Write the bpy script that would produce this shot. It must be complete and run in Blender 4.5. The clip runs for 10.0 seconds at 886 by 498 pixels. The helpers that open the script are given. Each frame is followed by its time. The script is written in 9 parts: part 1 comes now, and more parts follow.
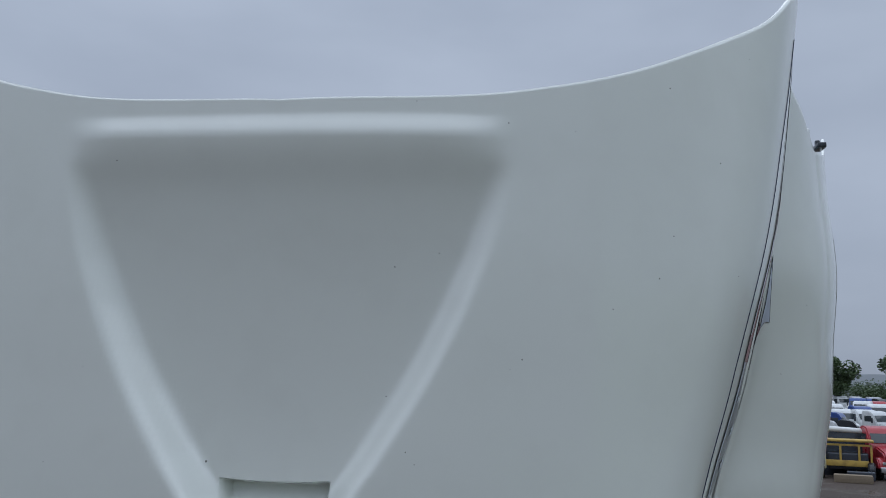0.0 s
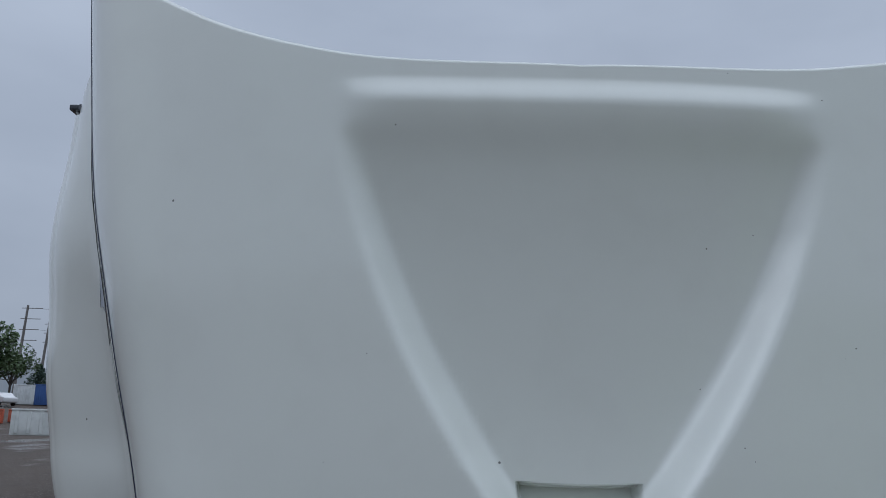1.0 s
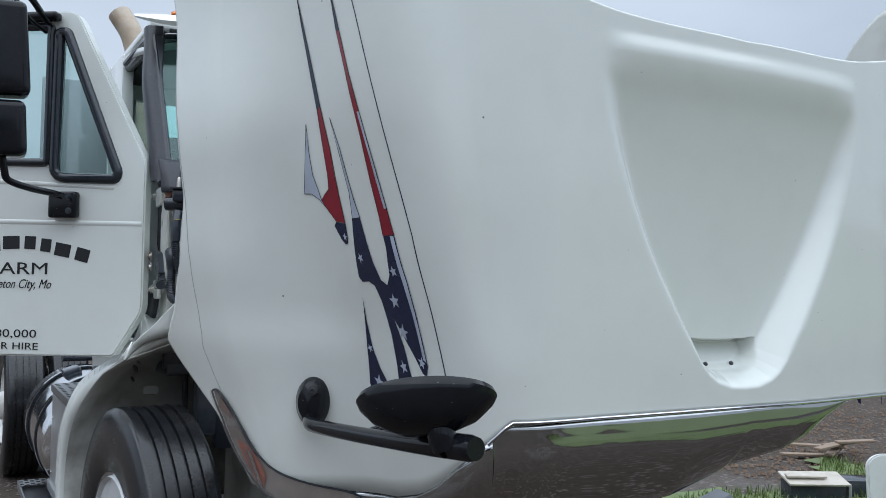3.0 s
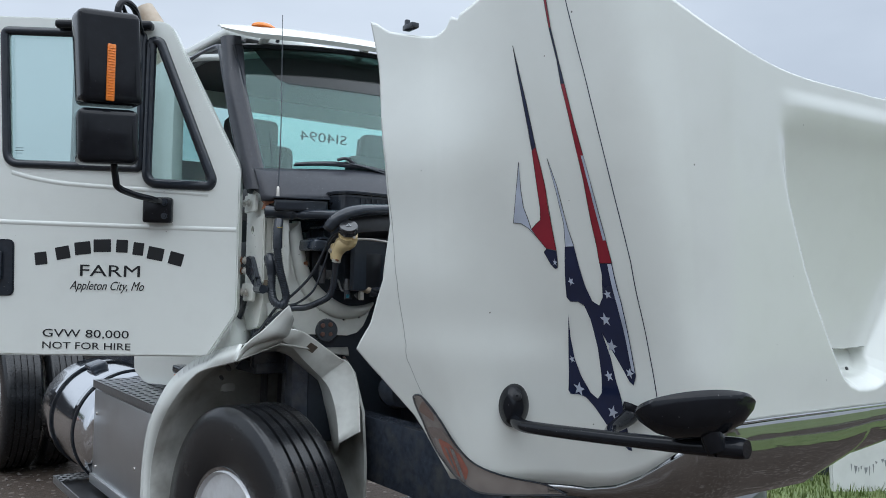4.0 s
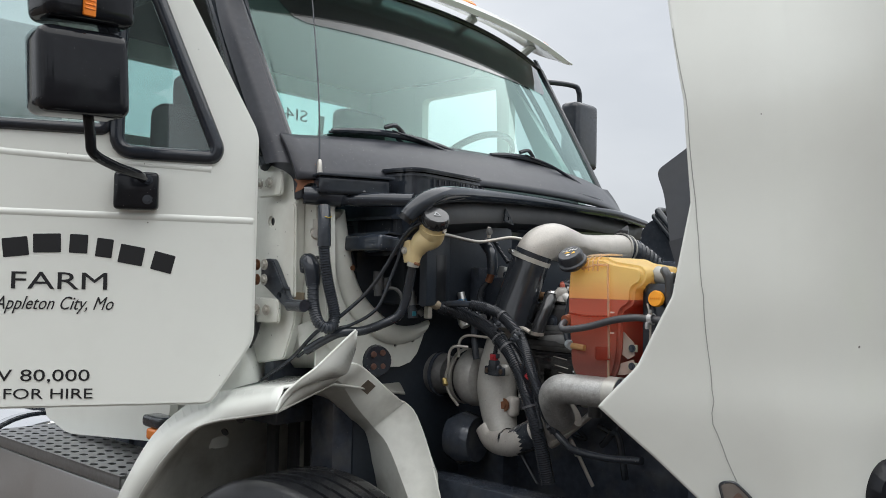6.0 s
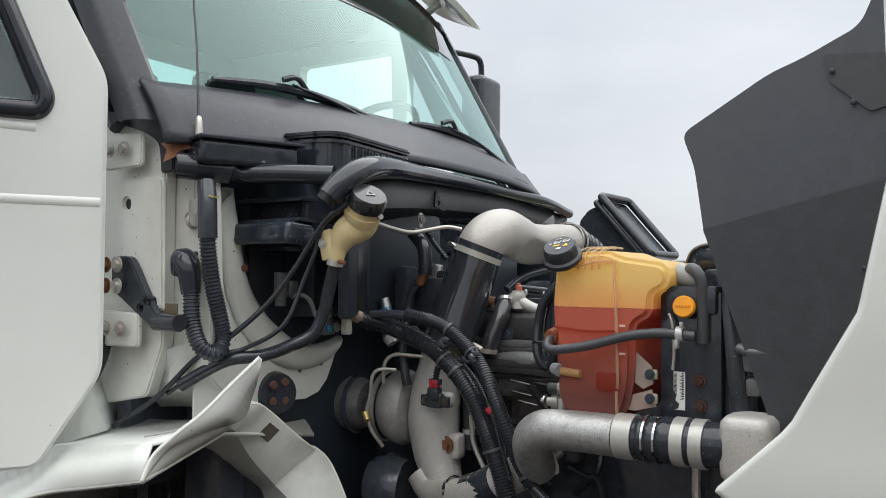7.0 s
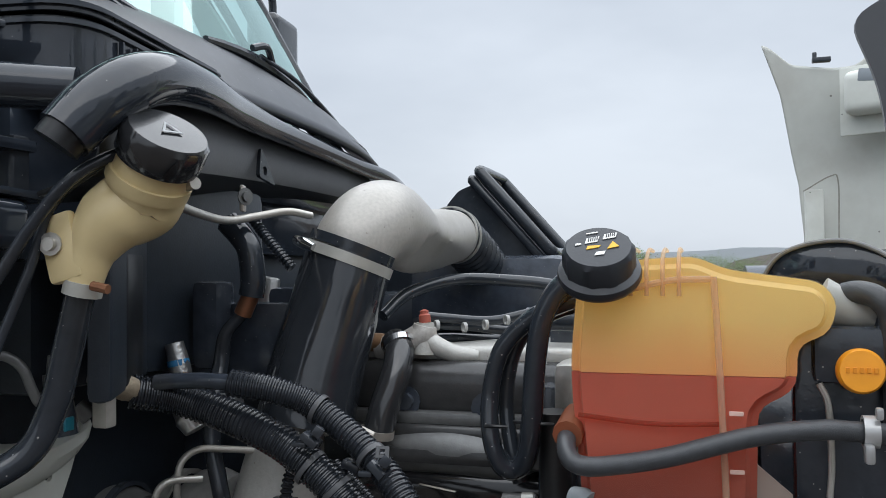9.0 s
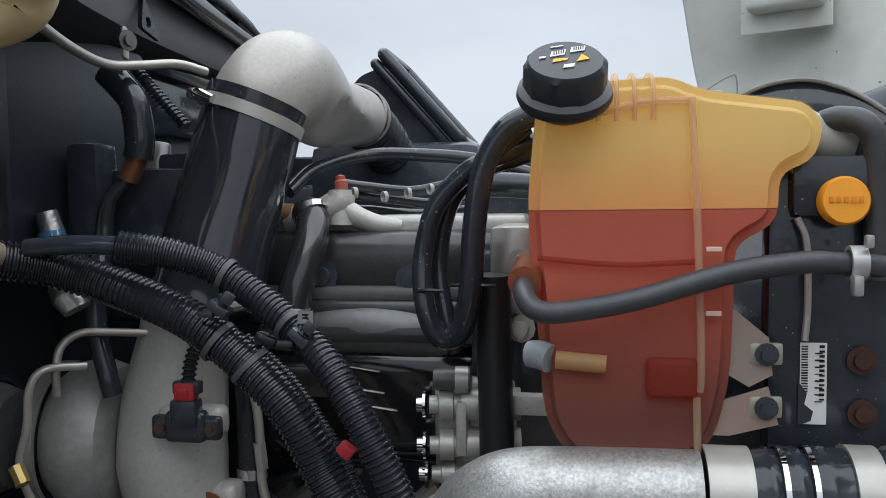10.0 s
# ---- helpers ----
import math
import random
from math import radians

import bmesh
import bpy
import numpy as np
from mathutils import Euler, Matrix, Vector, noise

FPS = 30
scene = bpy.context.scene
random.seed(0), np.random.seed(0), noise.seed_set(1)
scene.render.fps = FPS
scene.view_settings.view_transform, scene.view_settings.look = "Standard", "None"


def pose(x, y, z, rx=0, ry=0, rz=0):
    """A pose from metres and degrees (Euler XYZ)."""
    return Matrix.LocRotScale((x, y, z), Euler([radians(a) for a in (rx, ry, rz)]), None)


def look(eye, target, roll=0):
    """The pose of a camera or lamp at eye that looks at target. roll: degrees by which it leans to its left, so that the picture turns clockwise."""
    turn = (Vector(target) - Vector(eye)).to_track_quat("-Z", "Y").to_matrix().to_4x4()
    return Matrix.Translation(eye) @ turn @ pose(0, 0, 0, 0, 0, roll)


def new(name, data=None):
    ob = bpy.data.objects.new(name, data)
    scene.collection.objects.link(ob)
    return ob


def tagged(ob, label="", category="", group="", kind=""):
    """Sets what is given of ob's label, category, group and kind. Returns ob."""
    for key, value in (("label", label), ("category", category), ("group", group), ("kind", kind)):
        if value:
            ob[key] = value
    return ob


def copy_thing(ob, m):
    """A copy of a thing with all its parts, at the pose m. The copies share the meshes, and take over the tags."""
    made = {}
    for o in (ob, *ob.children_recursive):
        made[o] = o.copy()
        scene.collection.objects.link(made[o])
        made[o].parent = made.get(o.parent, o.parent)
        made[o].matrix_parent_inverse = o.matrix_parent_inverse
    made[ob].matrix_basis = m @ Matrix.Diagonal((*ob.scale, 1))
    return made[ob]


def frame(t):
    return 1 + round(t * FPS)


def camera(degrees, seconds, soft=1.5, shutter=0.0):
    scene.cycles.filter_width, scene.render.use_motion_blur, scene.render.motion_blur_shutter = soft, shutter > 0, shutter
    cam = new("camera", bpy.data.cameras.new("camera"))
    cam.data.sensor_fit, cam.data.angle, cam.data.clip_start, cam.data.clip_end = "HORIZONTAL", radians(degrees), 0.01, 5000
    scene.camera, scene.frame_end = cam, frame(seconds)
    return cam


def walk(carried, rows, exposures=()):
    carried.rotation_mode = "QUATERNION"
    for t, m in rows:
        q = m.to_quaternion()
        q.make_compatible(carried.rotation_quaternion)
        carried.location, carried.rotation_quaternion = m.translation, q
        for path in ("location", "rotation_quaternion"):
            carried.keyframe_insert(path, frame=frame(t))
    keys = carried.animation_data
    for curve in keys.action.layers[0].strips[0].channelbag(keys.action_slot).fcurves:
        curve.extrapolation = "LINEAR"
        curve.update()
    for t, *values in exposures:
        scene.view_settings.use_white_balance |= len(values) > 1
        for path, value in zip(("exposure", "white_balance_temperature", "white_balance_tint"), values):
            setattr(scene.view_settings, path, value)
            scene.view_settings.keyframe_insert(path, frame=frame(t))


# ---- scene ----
cam = camera(55.4, 10.0, soft=0.9)
PATH = [
    (0.00, (0.499, -0.045, 1.570), (0.248, 1.914, 1.886), 1.32),
    (0.50, (0.095, 0.088, 1.491), (0.033, 2.053, 1.858), 1.07),
    (1.00, (-0.215, 0.063, 1.467), (-0.238, 2.017, 1.889), 1.37),
    (1.50, (-0.511, -0.031, 1.573), (-0.444, 1.942, 1.894), 1.36),
    (2.00, (-0.800, 0.063, 1.473), (-0.494, 2.023, 1.727), 1.08),
    (2.20, (-0.908, 0.068, 1.479), (-0.467, 2.007, 1.693), 1.00),
    (3.30, (-1.773, -0.026, 1.521), (-0.770, 1.702, 1.586), 1.08),
    (3.50, (-1.926, 0.053, 1.540), (-0.886, 1.760, 1.601), 1.24),
    (4.00, (-2.271, 0.123, 1.576), (-1.172, 1.793, 1.630), 1.37),
    (4.50, (-2.483, 0.294, 1.574), (-1.340, 1.935, 1.630), 1.35),
    (5.00, (-2.532, 0.672, 1.577), (-1.315, 2.259, 1.625), 1.30),
    (5.20, (-2.553, 0.816, 1.568), (-1.303, 2.376, 1.625), 1.41),
    (6.30, (-2.299, 1.564, 1.571), (-0.819, 2.907, 1.639), 0.77),
    (6.50, (-2.240, 1.675, 1.575), (-0.708, 2.959, 1.639), 0.62),
    (7.00, (-2.083, 1.953, 1.581), (-0.436, 3.085, 1.649), 0.40),
    (7.50, (-1.831, 2.211, 1.575), (-0.100, 3.211, 1.646), 0.07),
    (8.00, (-1.622, 2.452, 1.652), (0.176, 3.326, 1.710), -0.56),
    (8.50, (-1.535, 2.622, 1.649), (0.330, 3.342, 1.709), -0.61),
    (9.00, (-1.423, 2.570, 1.624), (0.487, 3.162, 1.671), -0.49),
    (9.50, (-1.365, 2.555, 1.612), (0.590, 2.977, 1.613), -1.03),
    (10.00, (-1.329, 2.650, 1.537), (0.643, 2.966, 1.423), -0.68),
]
walk(cam, [(t, look(e, g, r)) for t, e, g, r in PATH],
     [(0.0, -0.30, 5420, 10), (1.6, -0.30, 5420, 9), (2.2, -0.05, 5400, 8), (3.4, 0.47, 5650, 7), (4.5, 0.50, 5750, 7), (5.2, 0.58, 6150, 8), (6.4, 0.76, 6350, 9), (7.5, 0.80, 6250, 9), (8.5, 0.70, 6000, 8), (10.0, 0.58, 5950, 8)])

# ---- world and light ----
world = bpy.data.worlds.new("overcast")
scene.world = world
world.use_nodes = True
wn, wl = world.node_tree.nodes, world.node_tree.links
wn.clear()
w_out = wn.new("ShaderNodeOutputWorld")
w_bg = wn.new("ShaderNodeBackground")
w_sky = wn.new("ShaderNodeTexSky")
w_sky.sky_type = "NISHITA"
w_sky.sun_disc = False
w_sky.sun_elevation = radians(48)
w_sky.sun_rotation = radians(250)
w_sky.air_density, w_sky.dust_density = 1.0, 4.0
w_geo = wn.new("ShaderNodeTexCoord")
w_map = wn.new("ShaderNodeMapping")
w_map.inputs["Scale"].default_value = (1.0, 1.0, 2.6)
w_n1 = wn.new("ShaderNodeTexNoise")
w_n1.inputs["Scale"].default_value = 1.7
w_n1.inputs["Detail"].default_value = 5.0
w_n1.inputs["Roughness"].default_value = 0.5
w_ramp = wn.new("ShaderNodeValToRGB")
w_ramp.color_ramp.elements[0].position, w_ramp.color_ramp.elements[0].color = 0.33, (4.75, 4.88, 5.1, 1)
w_ramp.color_ramp.elements[1].position, w_ramp.color_ramp.elements[1].color = 0.68, (6.35, 6.42, 6.55, 1)
w_mix = wn.new("ShaderNodeMixRGB")
w_mix.inputs[0].default_value = 0.93
wl.new(w_geo.outputs["Generated"], w_map.inputs["Vector"])
wl.new(w_map.outputs["Vector"], w_n1.inputs["Vector"])
wl.new(w_n1.outputs["Fac"], w_ramp.inputs["Fac"])
wl.new(w_sky.outputs["Color"], w_mix.inputs[1])
wl.new(w_ramp.outputs["Color"], w_mix.inputs[2])
w_sep = wn.new("ShaderNodeSeparateXYZ")
w_lift = wn.new("ShaderNodeMapRange")
w_lift.inputs["From Min"].default_value, w_lift.inputs["From Max"].default_value = 0.0, 1.0
w_lift.inputs["To Min"].default_value, w_lift.inputs["To Max"].default_value = 0.84, 1.30
w_mul = wn.new("ShaderNodeMixRGB")
w_mul.blend_type = "MULTIPLY"
w_mul.inputs[0].default_value = 1.0
wl.new(w_geo.outputs["Generated"], w_sep.inputs["Vector"])
wl.new(w_sep.outputs["Z"], w_lift.inputs["Value"])
wl.new(w_mix.outputs["Color"], w_mul.inputs[1])
wl.new(w_lift.outputs["Result"], w_mul.inputs[2])
wl.new(w_mul.outputs["Color"], w_bg.inputs["Color"])
w_bg.inputs["Strength"].default_value = 0.096
wl.new(w_bg.outputs["Background"], w_out.inputs["Surface"])

sun_data = bpy.data.lights.new("sun", "SUN")
sun_data.energy, sun_data.angle, sun_data.color = 2.2, radians(110), (1.0, 0.97, 0.93)
sun = new("sun", sun_data)
sun.matrix_world = look((0.2, -0.6, 12), (0, 0, 0))

# ---- materials ----
def surface(name, color, rough=0.5, metal=0.0, vary=0.12, grain=40.0, bump=0.0, bump_scale=200.0, coat=0.0, spec=0.45,
            dirt=None, dirt_amount=0.0, dirt_scale=6.0, transmission=0.0, rough_vary=0.1, specks=0.0, beads=0.0, speck_color=(0.05, 0.048, 0.04), speck_scale=16.0, speck_size=0.05):
    """A procedural material: base colour that varies at two scales, uneven gloss, fine relief and patches of dirt."""
    m = bpy.data.materials.new(name)
    m.use_nodes = True
    n, l = m.node_tree.nodes, m.node_tree.links
    b = n["Principled BSDF"]
    tc = n.new("ShaderNodeTexCoord")
    big = n.new("ShaderNodeTexNoise")
    big.inputs["Scale"].default_value, big.inputs["Detail"].default_value = dirt_scale, 6.0
    fine = n.new("ShaderNodeTexNoise")
    fine.inputs["Scale"].default_value, fine.inputs["Detail"].default_value = grain, 4.0
    l.new(tc.outputs["Object"], big.inputs["Vector"])
    l.new(tc.outputs["Object"], fine.inputs["Vector"])
    mixv = n.new("ShaderNodeMixRGB")
    c = color
    mixv.inputs[1].default_value = (c[0] * (1 - vary), c[1] * (1 - vary), c[2] * (1 - vary), 1)
    mixv.inputs[2].default_value = (min(1, c[0] * (1 + vary)), min(1, c[1] * (1 + vary)), min(1, c[2] * (1 + vary)), 1)
    l.new(fine.outputs["Fac"], mixv.inputs[0])
    last = mixv.outputs["Color"]
    if dirt:
        ramp = n.new("ShaderNodeValToRGB")
        ramp.color_ramp.elements[0].position, ramp.color_ramp.elements[0].color = 0.48, (0, 0, 0, 1)
        ramp.color_ramp.elements[1].position, ramp.color_ramp.elements[1].color = 0.75, (dirt_amount,) * 3 + (1,)
        l.new(big.outputs["Fac"], ramp.inputs["Fac"])
        mixd = n.new("ShaderNodeMixRGB")
        mixd.inputs[2].default_value = (*dirt, 1)
        l.new(ramp.outputs["Color"], mixd.inputs[0])
        l.new(last, mixd.inputs[1])
        last = mixd.outputs["Color"]
    if specks:
        sv = n.new("ShaderNodeTexVoronoi")
        sv.inputs["Scale"].default_value, sv.inputs["Randomness"].default_value = speck_scale, 1.0
        sn = n.new("ShaderNodeTexNoise")
        sn.inputs["Scale"].default_value = speck_scale / 4
        th = n.new("ShaderNodeMath")
        th.operation = "MULTIPLY"
        th.inputs[1].default_value = speck_size
        lt = n.new("ShaderNodeMath")
        lt.operation = "LESS_THAN"
        sm = n.new("ShaderNodeMath")
        sm.operation = "MULTIPLY"
        sm.inputs[1].default_value = specks
        l.new(tc.outputs["Object"], sv.inputs["Vector"])
        l.new(tc.outputs["Object"], sn.inputs["Vector"])
        l.new(sn.outputs["Fac"], th.inputs[0])
        l.new(sv.outputs["Distance"], lt.inputs[0])
        l.new(th.outputs[0], lt.inputs[1])
        l.new(lt.outputs[0], sm.inputs[0])
        mixs = n.new("ShaderNodeMixRGB")
        mixs.inputs[2].default_value = (*speck_color, 1)
        l.new(sm.outputs[0], mixs.inputs[0])
        l.new(last, mixs.inputs[1])
        last = mixs.outputs["Color"]
    l.new(last, b.inputs["Base Color"])
    mr = n.new("ShaderNodeMapRange")
    mr.inputs["To Min"].default_value, mr.inputs["To Max"].default_value = max(0.02, rough - rough_vary), min(1, rough + rough_vary)
    l.new(big.outputs["Fac"], mr.inputs["Value"])
    l.new(mr.outputs["Result"], b.inputs["Roughness"])
    b.inputs["Metallic"].default_value = metal
    b.inputs["Specular IOR Level"].default_value = spec
    b.inputs["Coat Weight"].default_value = coat
    b.inputs["Coat Roughness"].default_value = 0.06
    if transmission:
        b.inputs["Transmission Weight"].default_value = transmission
    if bump:
        bn = n.new("ShaderNodeTexNoise")
        bn.inputs["Scale"].default_value, bn.inputs["Detail"].default_value = bump_scale, 3.0
        l.new(tc.outputs["Object"], bn.inputs["Vector"])
        bp = n.new("ShaderNodeBump")
        bp.inputs["Strength"].default_value, bp.inputs["Distance"].default_value = bump, 0.0013
        l.new(bn.outputs["Fac"], bp.inputs["Height"])
        l.new(bp.outputs["Normal"], b.inputs["Normal"])
        if beads:
            bv = n.new("ShaderNodeTexVoronoi")
            bv.inputs["Scale"].default_value = 170.0
            br = n.new("ShaderNodeMapRange")
            br.inputs["From Min"].default_value, br.inputs["From Max"].default_value = 0.0, 0.38
            br.inputs["To Min"].default_value, br.inputs["To Max"].default_value = 1.0, 0.0
            bp2 = n.new("ShaderNodeBump")
            bp2.inputs["Strength"].default_value, bp2.inputs["Distance"].default_value = beads, 0.003
            l.new(tc.outputs["Object"], bv.inputs["Vector"])
            l.new(bv.outputs["Distance"], br.inputs["Value"])
            l.new(br.outputs["Result"], bp2.inputs["Height"])
            l.new(bp.outputs["Normal"], bp2.inputs["Normal"])
            l.new(bp2.outputs["Normal"], b.inputs["Normal"])
    return m


def glass_sheet(name, tint, gloss=0.1, haze=0.0, haze_color=(0.5, 0.55, 0.55), gloss_tint=(1.0, 1.0, 1.0)):
    """Thin glazing: tinted see-through, a Fresnel reflection, and a faint diffuse haze."""
    m = bpy.data.materials.new(name)
    m.use_nodes = True
    n, l = m.node_tree.nodes, m.node_tree.links
    n.clear()
    out = n.new("ShaderNodeOutputMaterial")
    tr = n.new("ShaderNodeBsdfTransparent")
    tr.inputs["Color"].default_value = (*tint, 1)
    gl = n.new("ShaderNodeBsdfGlossy")
    gl.inputs["Roughness"].default_value = 0.03
    gl.inputs["Color"].default_value = (*gloss_tint, 1)
    df = n.new("ShaderNodeBsdfDiffuse")
    df.inputs["Color"].default_value = (*haze_color, 1)
    lw = n.new("ShaderNodeLayerWeight")
    lw.inputs["Blend"].default_value = 0.5
    fr = n.new("ShaderNodeMath")
    fr.operation = "POWER"
    fr.inputs[1].default_value = 3.2
    l.new(lw.outputs["Facing"], fr.inputs[0])
    ad = n.new("ShaderNodeMath")
    ad.operation = "ADD"
    ad.inputs[1].default_value = gloss
    ad.use_clamp = True
    hz = n.new("ShaderNodeMixShader")
    tcx = n.new("ShaderNodeTexCoord")
    nz = n.new("ShaderNodeTexNoise")
    nz.inputs["Scale"].default_value, nz.inputs["Detail"].default_value = 9.0, 4.0
    mp = n.new("ShaderNodeMapRange")
    mp.inputs["From Min"].default_value, mp.inputs["From Max"].default_value = 0.3, 0.7
    mp.inputs["To Min"].default_value, mp.inputs["To Max"].default_value = haze * 0.85, haze * 1.15
    l.new(tcx.outputs["Object"], nz.inputs["Vector"])
    l.new(nz.outputs["Fac"], mp.inputs["Value"])
    l.new(mp.outputs["Result"], hz.inputs[0])
    l.new(tr.outputs[0], hz.inputs[1])
    l.new(df.outputs[0], hz.inputs[2])
    mx = n.new("ShaderNodeMixShader")
    l.new(fr.outputs[0], ad.inputs[0])
    l.new(ad.outputs[0], mx.inputs[0])
    l.new(hz.outputs[0], mx.inputs[1])
    l.new(gl.outputs[0], mx.inputs[2])
    l.new(mx.outputs[0], out.inputs["Surface"])
    return m


PALECAST = surface("pale_casting_grey", (0.46, 0.455, 0.43), 0.42, 0.15, 0.15, 160, 0.4, 250, dirt=(0.4, 0.37, 0.33), dirt_amount=0.5, dirt_scale=9, specks=0.5, speck_color=(0.2, 0.17, 0.14), speck_scale=60, speck_size=0.15)


def resin(name, color, clear, rough=0.3, low_color=None, level=0.0, reach=0.08):
    """Cloudy moulded plastic that lets part of the light through."""
    m = bpy.data.materials.new(name)
    m.use_nodes = True
    n, l = m.node_tree.nodes, m.node_tree.links
    b = n["Principled BSDF"]
    out = n["Material Output"]
    tc = n.new("ShaderNodeTexCoord")
    nz = n.new("ShaderNodeTexNoise")
    nz.inputs["Scale"].default_value, nz.inputs["Detail"].default_value = 9.0, 5.0
    mix = n.new("ShaderNodeMixRGB")
    mix.inputs[1].default_value = (color[0] * 0.8, color[1] * 0.78, color[2] * 0.75, 1)
    mix.inputs[2].default_value = (min(1, color[0] * 1.15), min(1, color[1] * 1.12), min(1, color[2] * 1.1), 1)
    l.new(tc.outputs["Object"], nz.inputs["Vector"])
    l.new(nz.outputs["Fac"], mix.inputs[0])
    tone = mix.outputs["Color"]
    if low_color:
        # a second colour low down, which fades out over reach above the level
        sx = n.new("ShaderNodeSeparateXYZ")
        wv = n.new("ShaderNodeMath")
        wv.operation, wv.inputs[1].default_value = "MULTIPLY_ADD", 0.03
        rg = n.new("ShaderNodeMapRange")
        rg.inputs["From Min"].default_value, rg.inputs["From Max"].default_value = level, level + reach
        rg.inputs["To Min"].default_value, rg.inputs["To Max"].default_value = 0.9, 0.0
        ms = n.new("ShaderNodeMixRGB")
        ms.inputs[2].default_value = (*low_color, 1)
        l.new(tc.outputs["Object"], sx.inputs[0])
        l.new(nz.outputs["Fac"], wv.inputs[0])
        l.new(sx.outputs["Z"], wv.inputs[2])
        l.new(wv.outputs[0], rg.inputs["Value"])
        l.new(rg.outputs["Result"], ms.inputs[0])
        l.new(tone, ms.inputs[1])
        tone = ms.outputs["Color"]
    l.new(tone, b.inputs["Base Color"])
    b.inputs["Roughness"].default_value = rough
    tl = n.new("ShaderNodeBsdfTranslucent")
    l.new(tone, tl.inputs["Color"])
    m1 = n.new("ShaderNodeMixShader")
    m1.inputs[0].default_value = 0.45
    l.new(b.outputs[0], m1.inputs[1])
    l.new(tl.outputs[0], m1.inputs[2])
    tr = n.new("ShaderNodeBsdfTransparent")
    tr.inputs["Color"].default_value = (*color, 1)
    m2 = n.new("ShaderNodeMixShader")
    m2.inputs[0].default_value = clear
    l.new(m1.outputs[0], m2.inputs[1])
    l.new(tr.outputs[0], m2.inputs[2])
    l.new(m2.outputs[0], out.inputs["Surface"])
    return m


WHITE = surface("white_paint", (0.75, 0.775, 0.735), 0.22, 0, 0.02, 900, 0.03, 900, coat=0.6, dirt=(0.6, 0.61, 0.57), dirt_amount=0.15, dirt_scale=10, rough_vary=0.05, specks=0.8)
WHITE_IN = surface("white_paint_inside", (0.70, 0.715, 0.665), 0.32, 0, 0.05, 60, 0.05, 400, dirt=(0.45, 0.43, 0.37), dirt_amount=0.5, dirt_scale=6, specks=0.7, speck_scale=28, speck_size=0.12)
WHITE_DIRTY = surface("grimy_white_plastic", (0.56, 0.57, 0.53), 0.5, 0, 0.1, 40, 0.1, 300, dirt=(0.26, 0.25, 0.22), dirt_amount=0.9, dirt_scale=6)
# pale specks on the blacks: dust, plus raindrop glints put into the colour
BLACK = surface("black_plastic", (0.034, 0.040, 0.050), 0.16, 0, 0.4, 50, 0.12, 100, rough_vary=0.1, spec=0.5, beads=0.04, dirt=(0.042, 0.042, 0.044), dirt_amount=0.5, dirt_scale=9, specks=0.7, speck_color=(0.32, 0.32, 0.31), speck_scale=100, speck_size=0.13)
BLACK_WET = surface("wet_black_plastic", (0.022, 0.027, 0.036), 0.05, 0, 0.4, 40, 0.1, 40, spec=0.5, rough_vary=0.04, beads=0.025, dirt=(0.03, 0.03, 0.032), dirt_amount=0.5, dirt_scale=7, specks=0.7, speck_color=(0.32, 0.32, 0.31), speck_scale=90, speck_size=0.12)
COWL = surface("grey_black_cowl", (0.038, 0.041, 0.050), 0.34, 0, 0.25, 60, 0.05, 120, spec=0.3, dirt=(0.055, 0.054, 0.06), dirt_amount=0.6, dirt_scale=5, beads=0.02, rough_vary=0.1, specks=0.7, speck_color=(0.35, 0.35, 0.34), speck_scale=90, speck_size=0.14)
RUBBER = surface("rubber", (0.026, 0.031, 0.039), 0.13, 0, 0.35, 70, 0.4, 90, dirt=(0.045, 0.042, 0.04), dirt_amount=0.5, dirt_scale=14, rough_vary=0.1, specks=0.7, speck_color=(0.3, 0.3, 0.29), speck_scale=110, speck_size=0.14)
TYRE = surface("tyre_rubber", (0.012, 0.013, 0.015), 0.24, 0, 0.35, 50, 0.35, 120, dirt=(0.035, 0.033, 0.03), dirt_amount=0.4, rough_vary=0.16, spec=0.45)
SHEEN = surface("wet_black_moulding", (0.030, 0.038, 0.052), 0.06, 0, 0.3, 40, 0.12, 25, spec=0.6, rough_vary=0.03, specks=0.7, speck_color=(0.3, 0.3, 0.3), speck_scale=70, speck_size=0.14)
HOSE = surface("hose_rubber", (0.024, 0.029, 0.037), 0.08, 0, 0.35, 60, 0.35, 70, dirt=(0.04, 0.039, 0.037), dirt_amount=0.4, dirt_scale=14, spec=0.55, rough_vary=0.06, specks=0.7, speck_color=(0.35, 0.35, 0.34), speck_scale=110, speck_size=0.16)
MIRRORBLACK = surface("mirror_housing_black", (0.009, 0.010, 0.013), 0.1, 0, 0.3, 40, 0.05, 80, spec=0.28, rough_vary=0.06, specks=0.7, speck_color=(0.3, 0.3, 0.3), speck_scale=70, speck_size=0.1)
CHROME = surface("polished_aluminium", (0.75, 0.76, 0.78), 0.1, 1, 0.04, 80, 0.02, 300, rough_vary=0.06)
BRIGHT = surface("bright_chrome", (0.62, 0.63, 0.65), 0.05, 1, 0.03, 60, rough_vary=0.03)
ALU = surface("brushed_aluminium", (0.6, 0.61, 0.62), 0.38, 1, 0.06, 120, 0.05, 500)
CAST = surface("cast_aluminium", (0.50, 0.48, 0.45), 0.4, 0.2, 0.25, 260, 0.4, 330, dirt=(0.26, 0.23, 0.19), dirt_amount=0.6, dirt_scale=8, specks=0.4, speck_color=(0.14, 0.12, 0.10), speck_scale=60, speck_size=0.2)
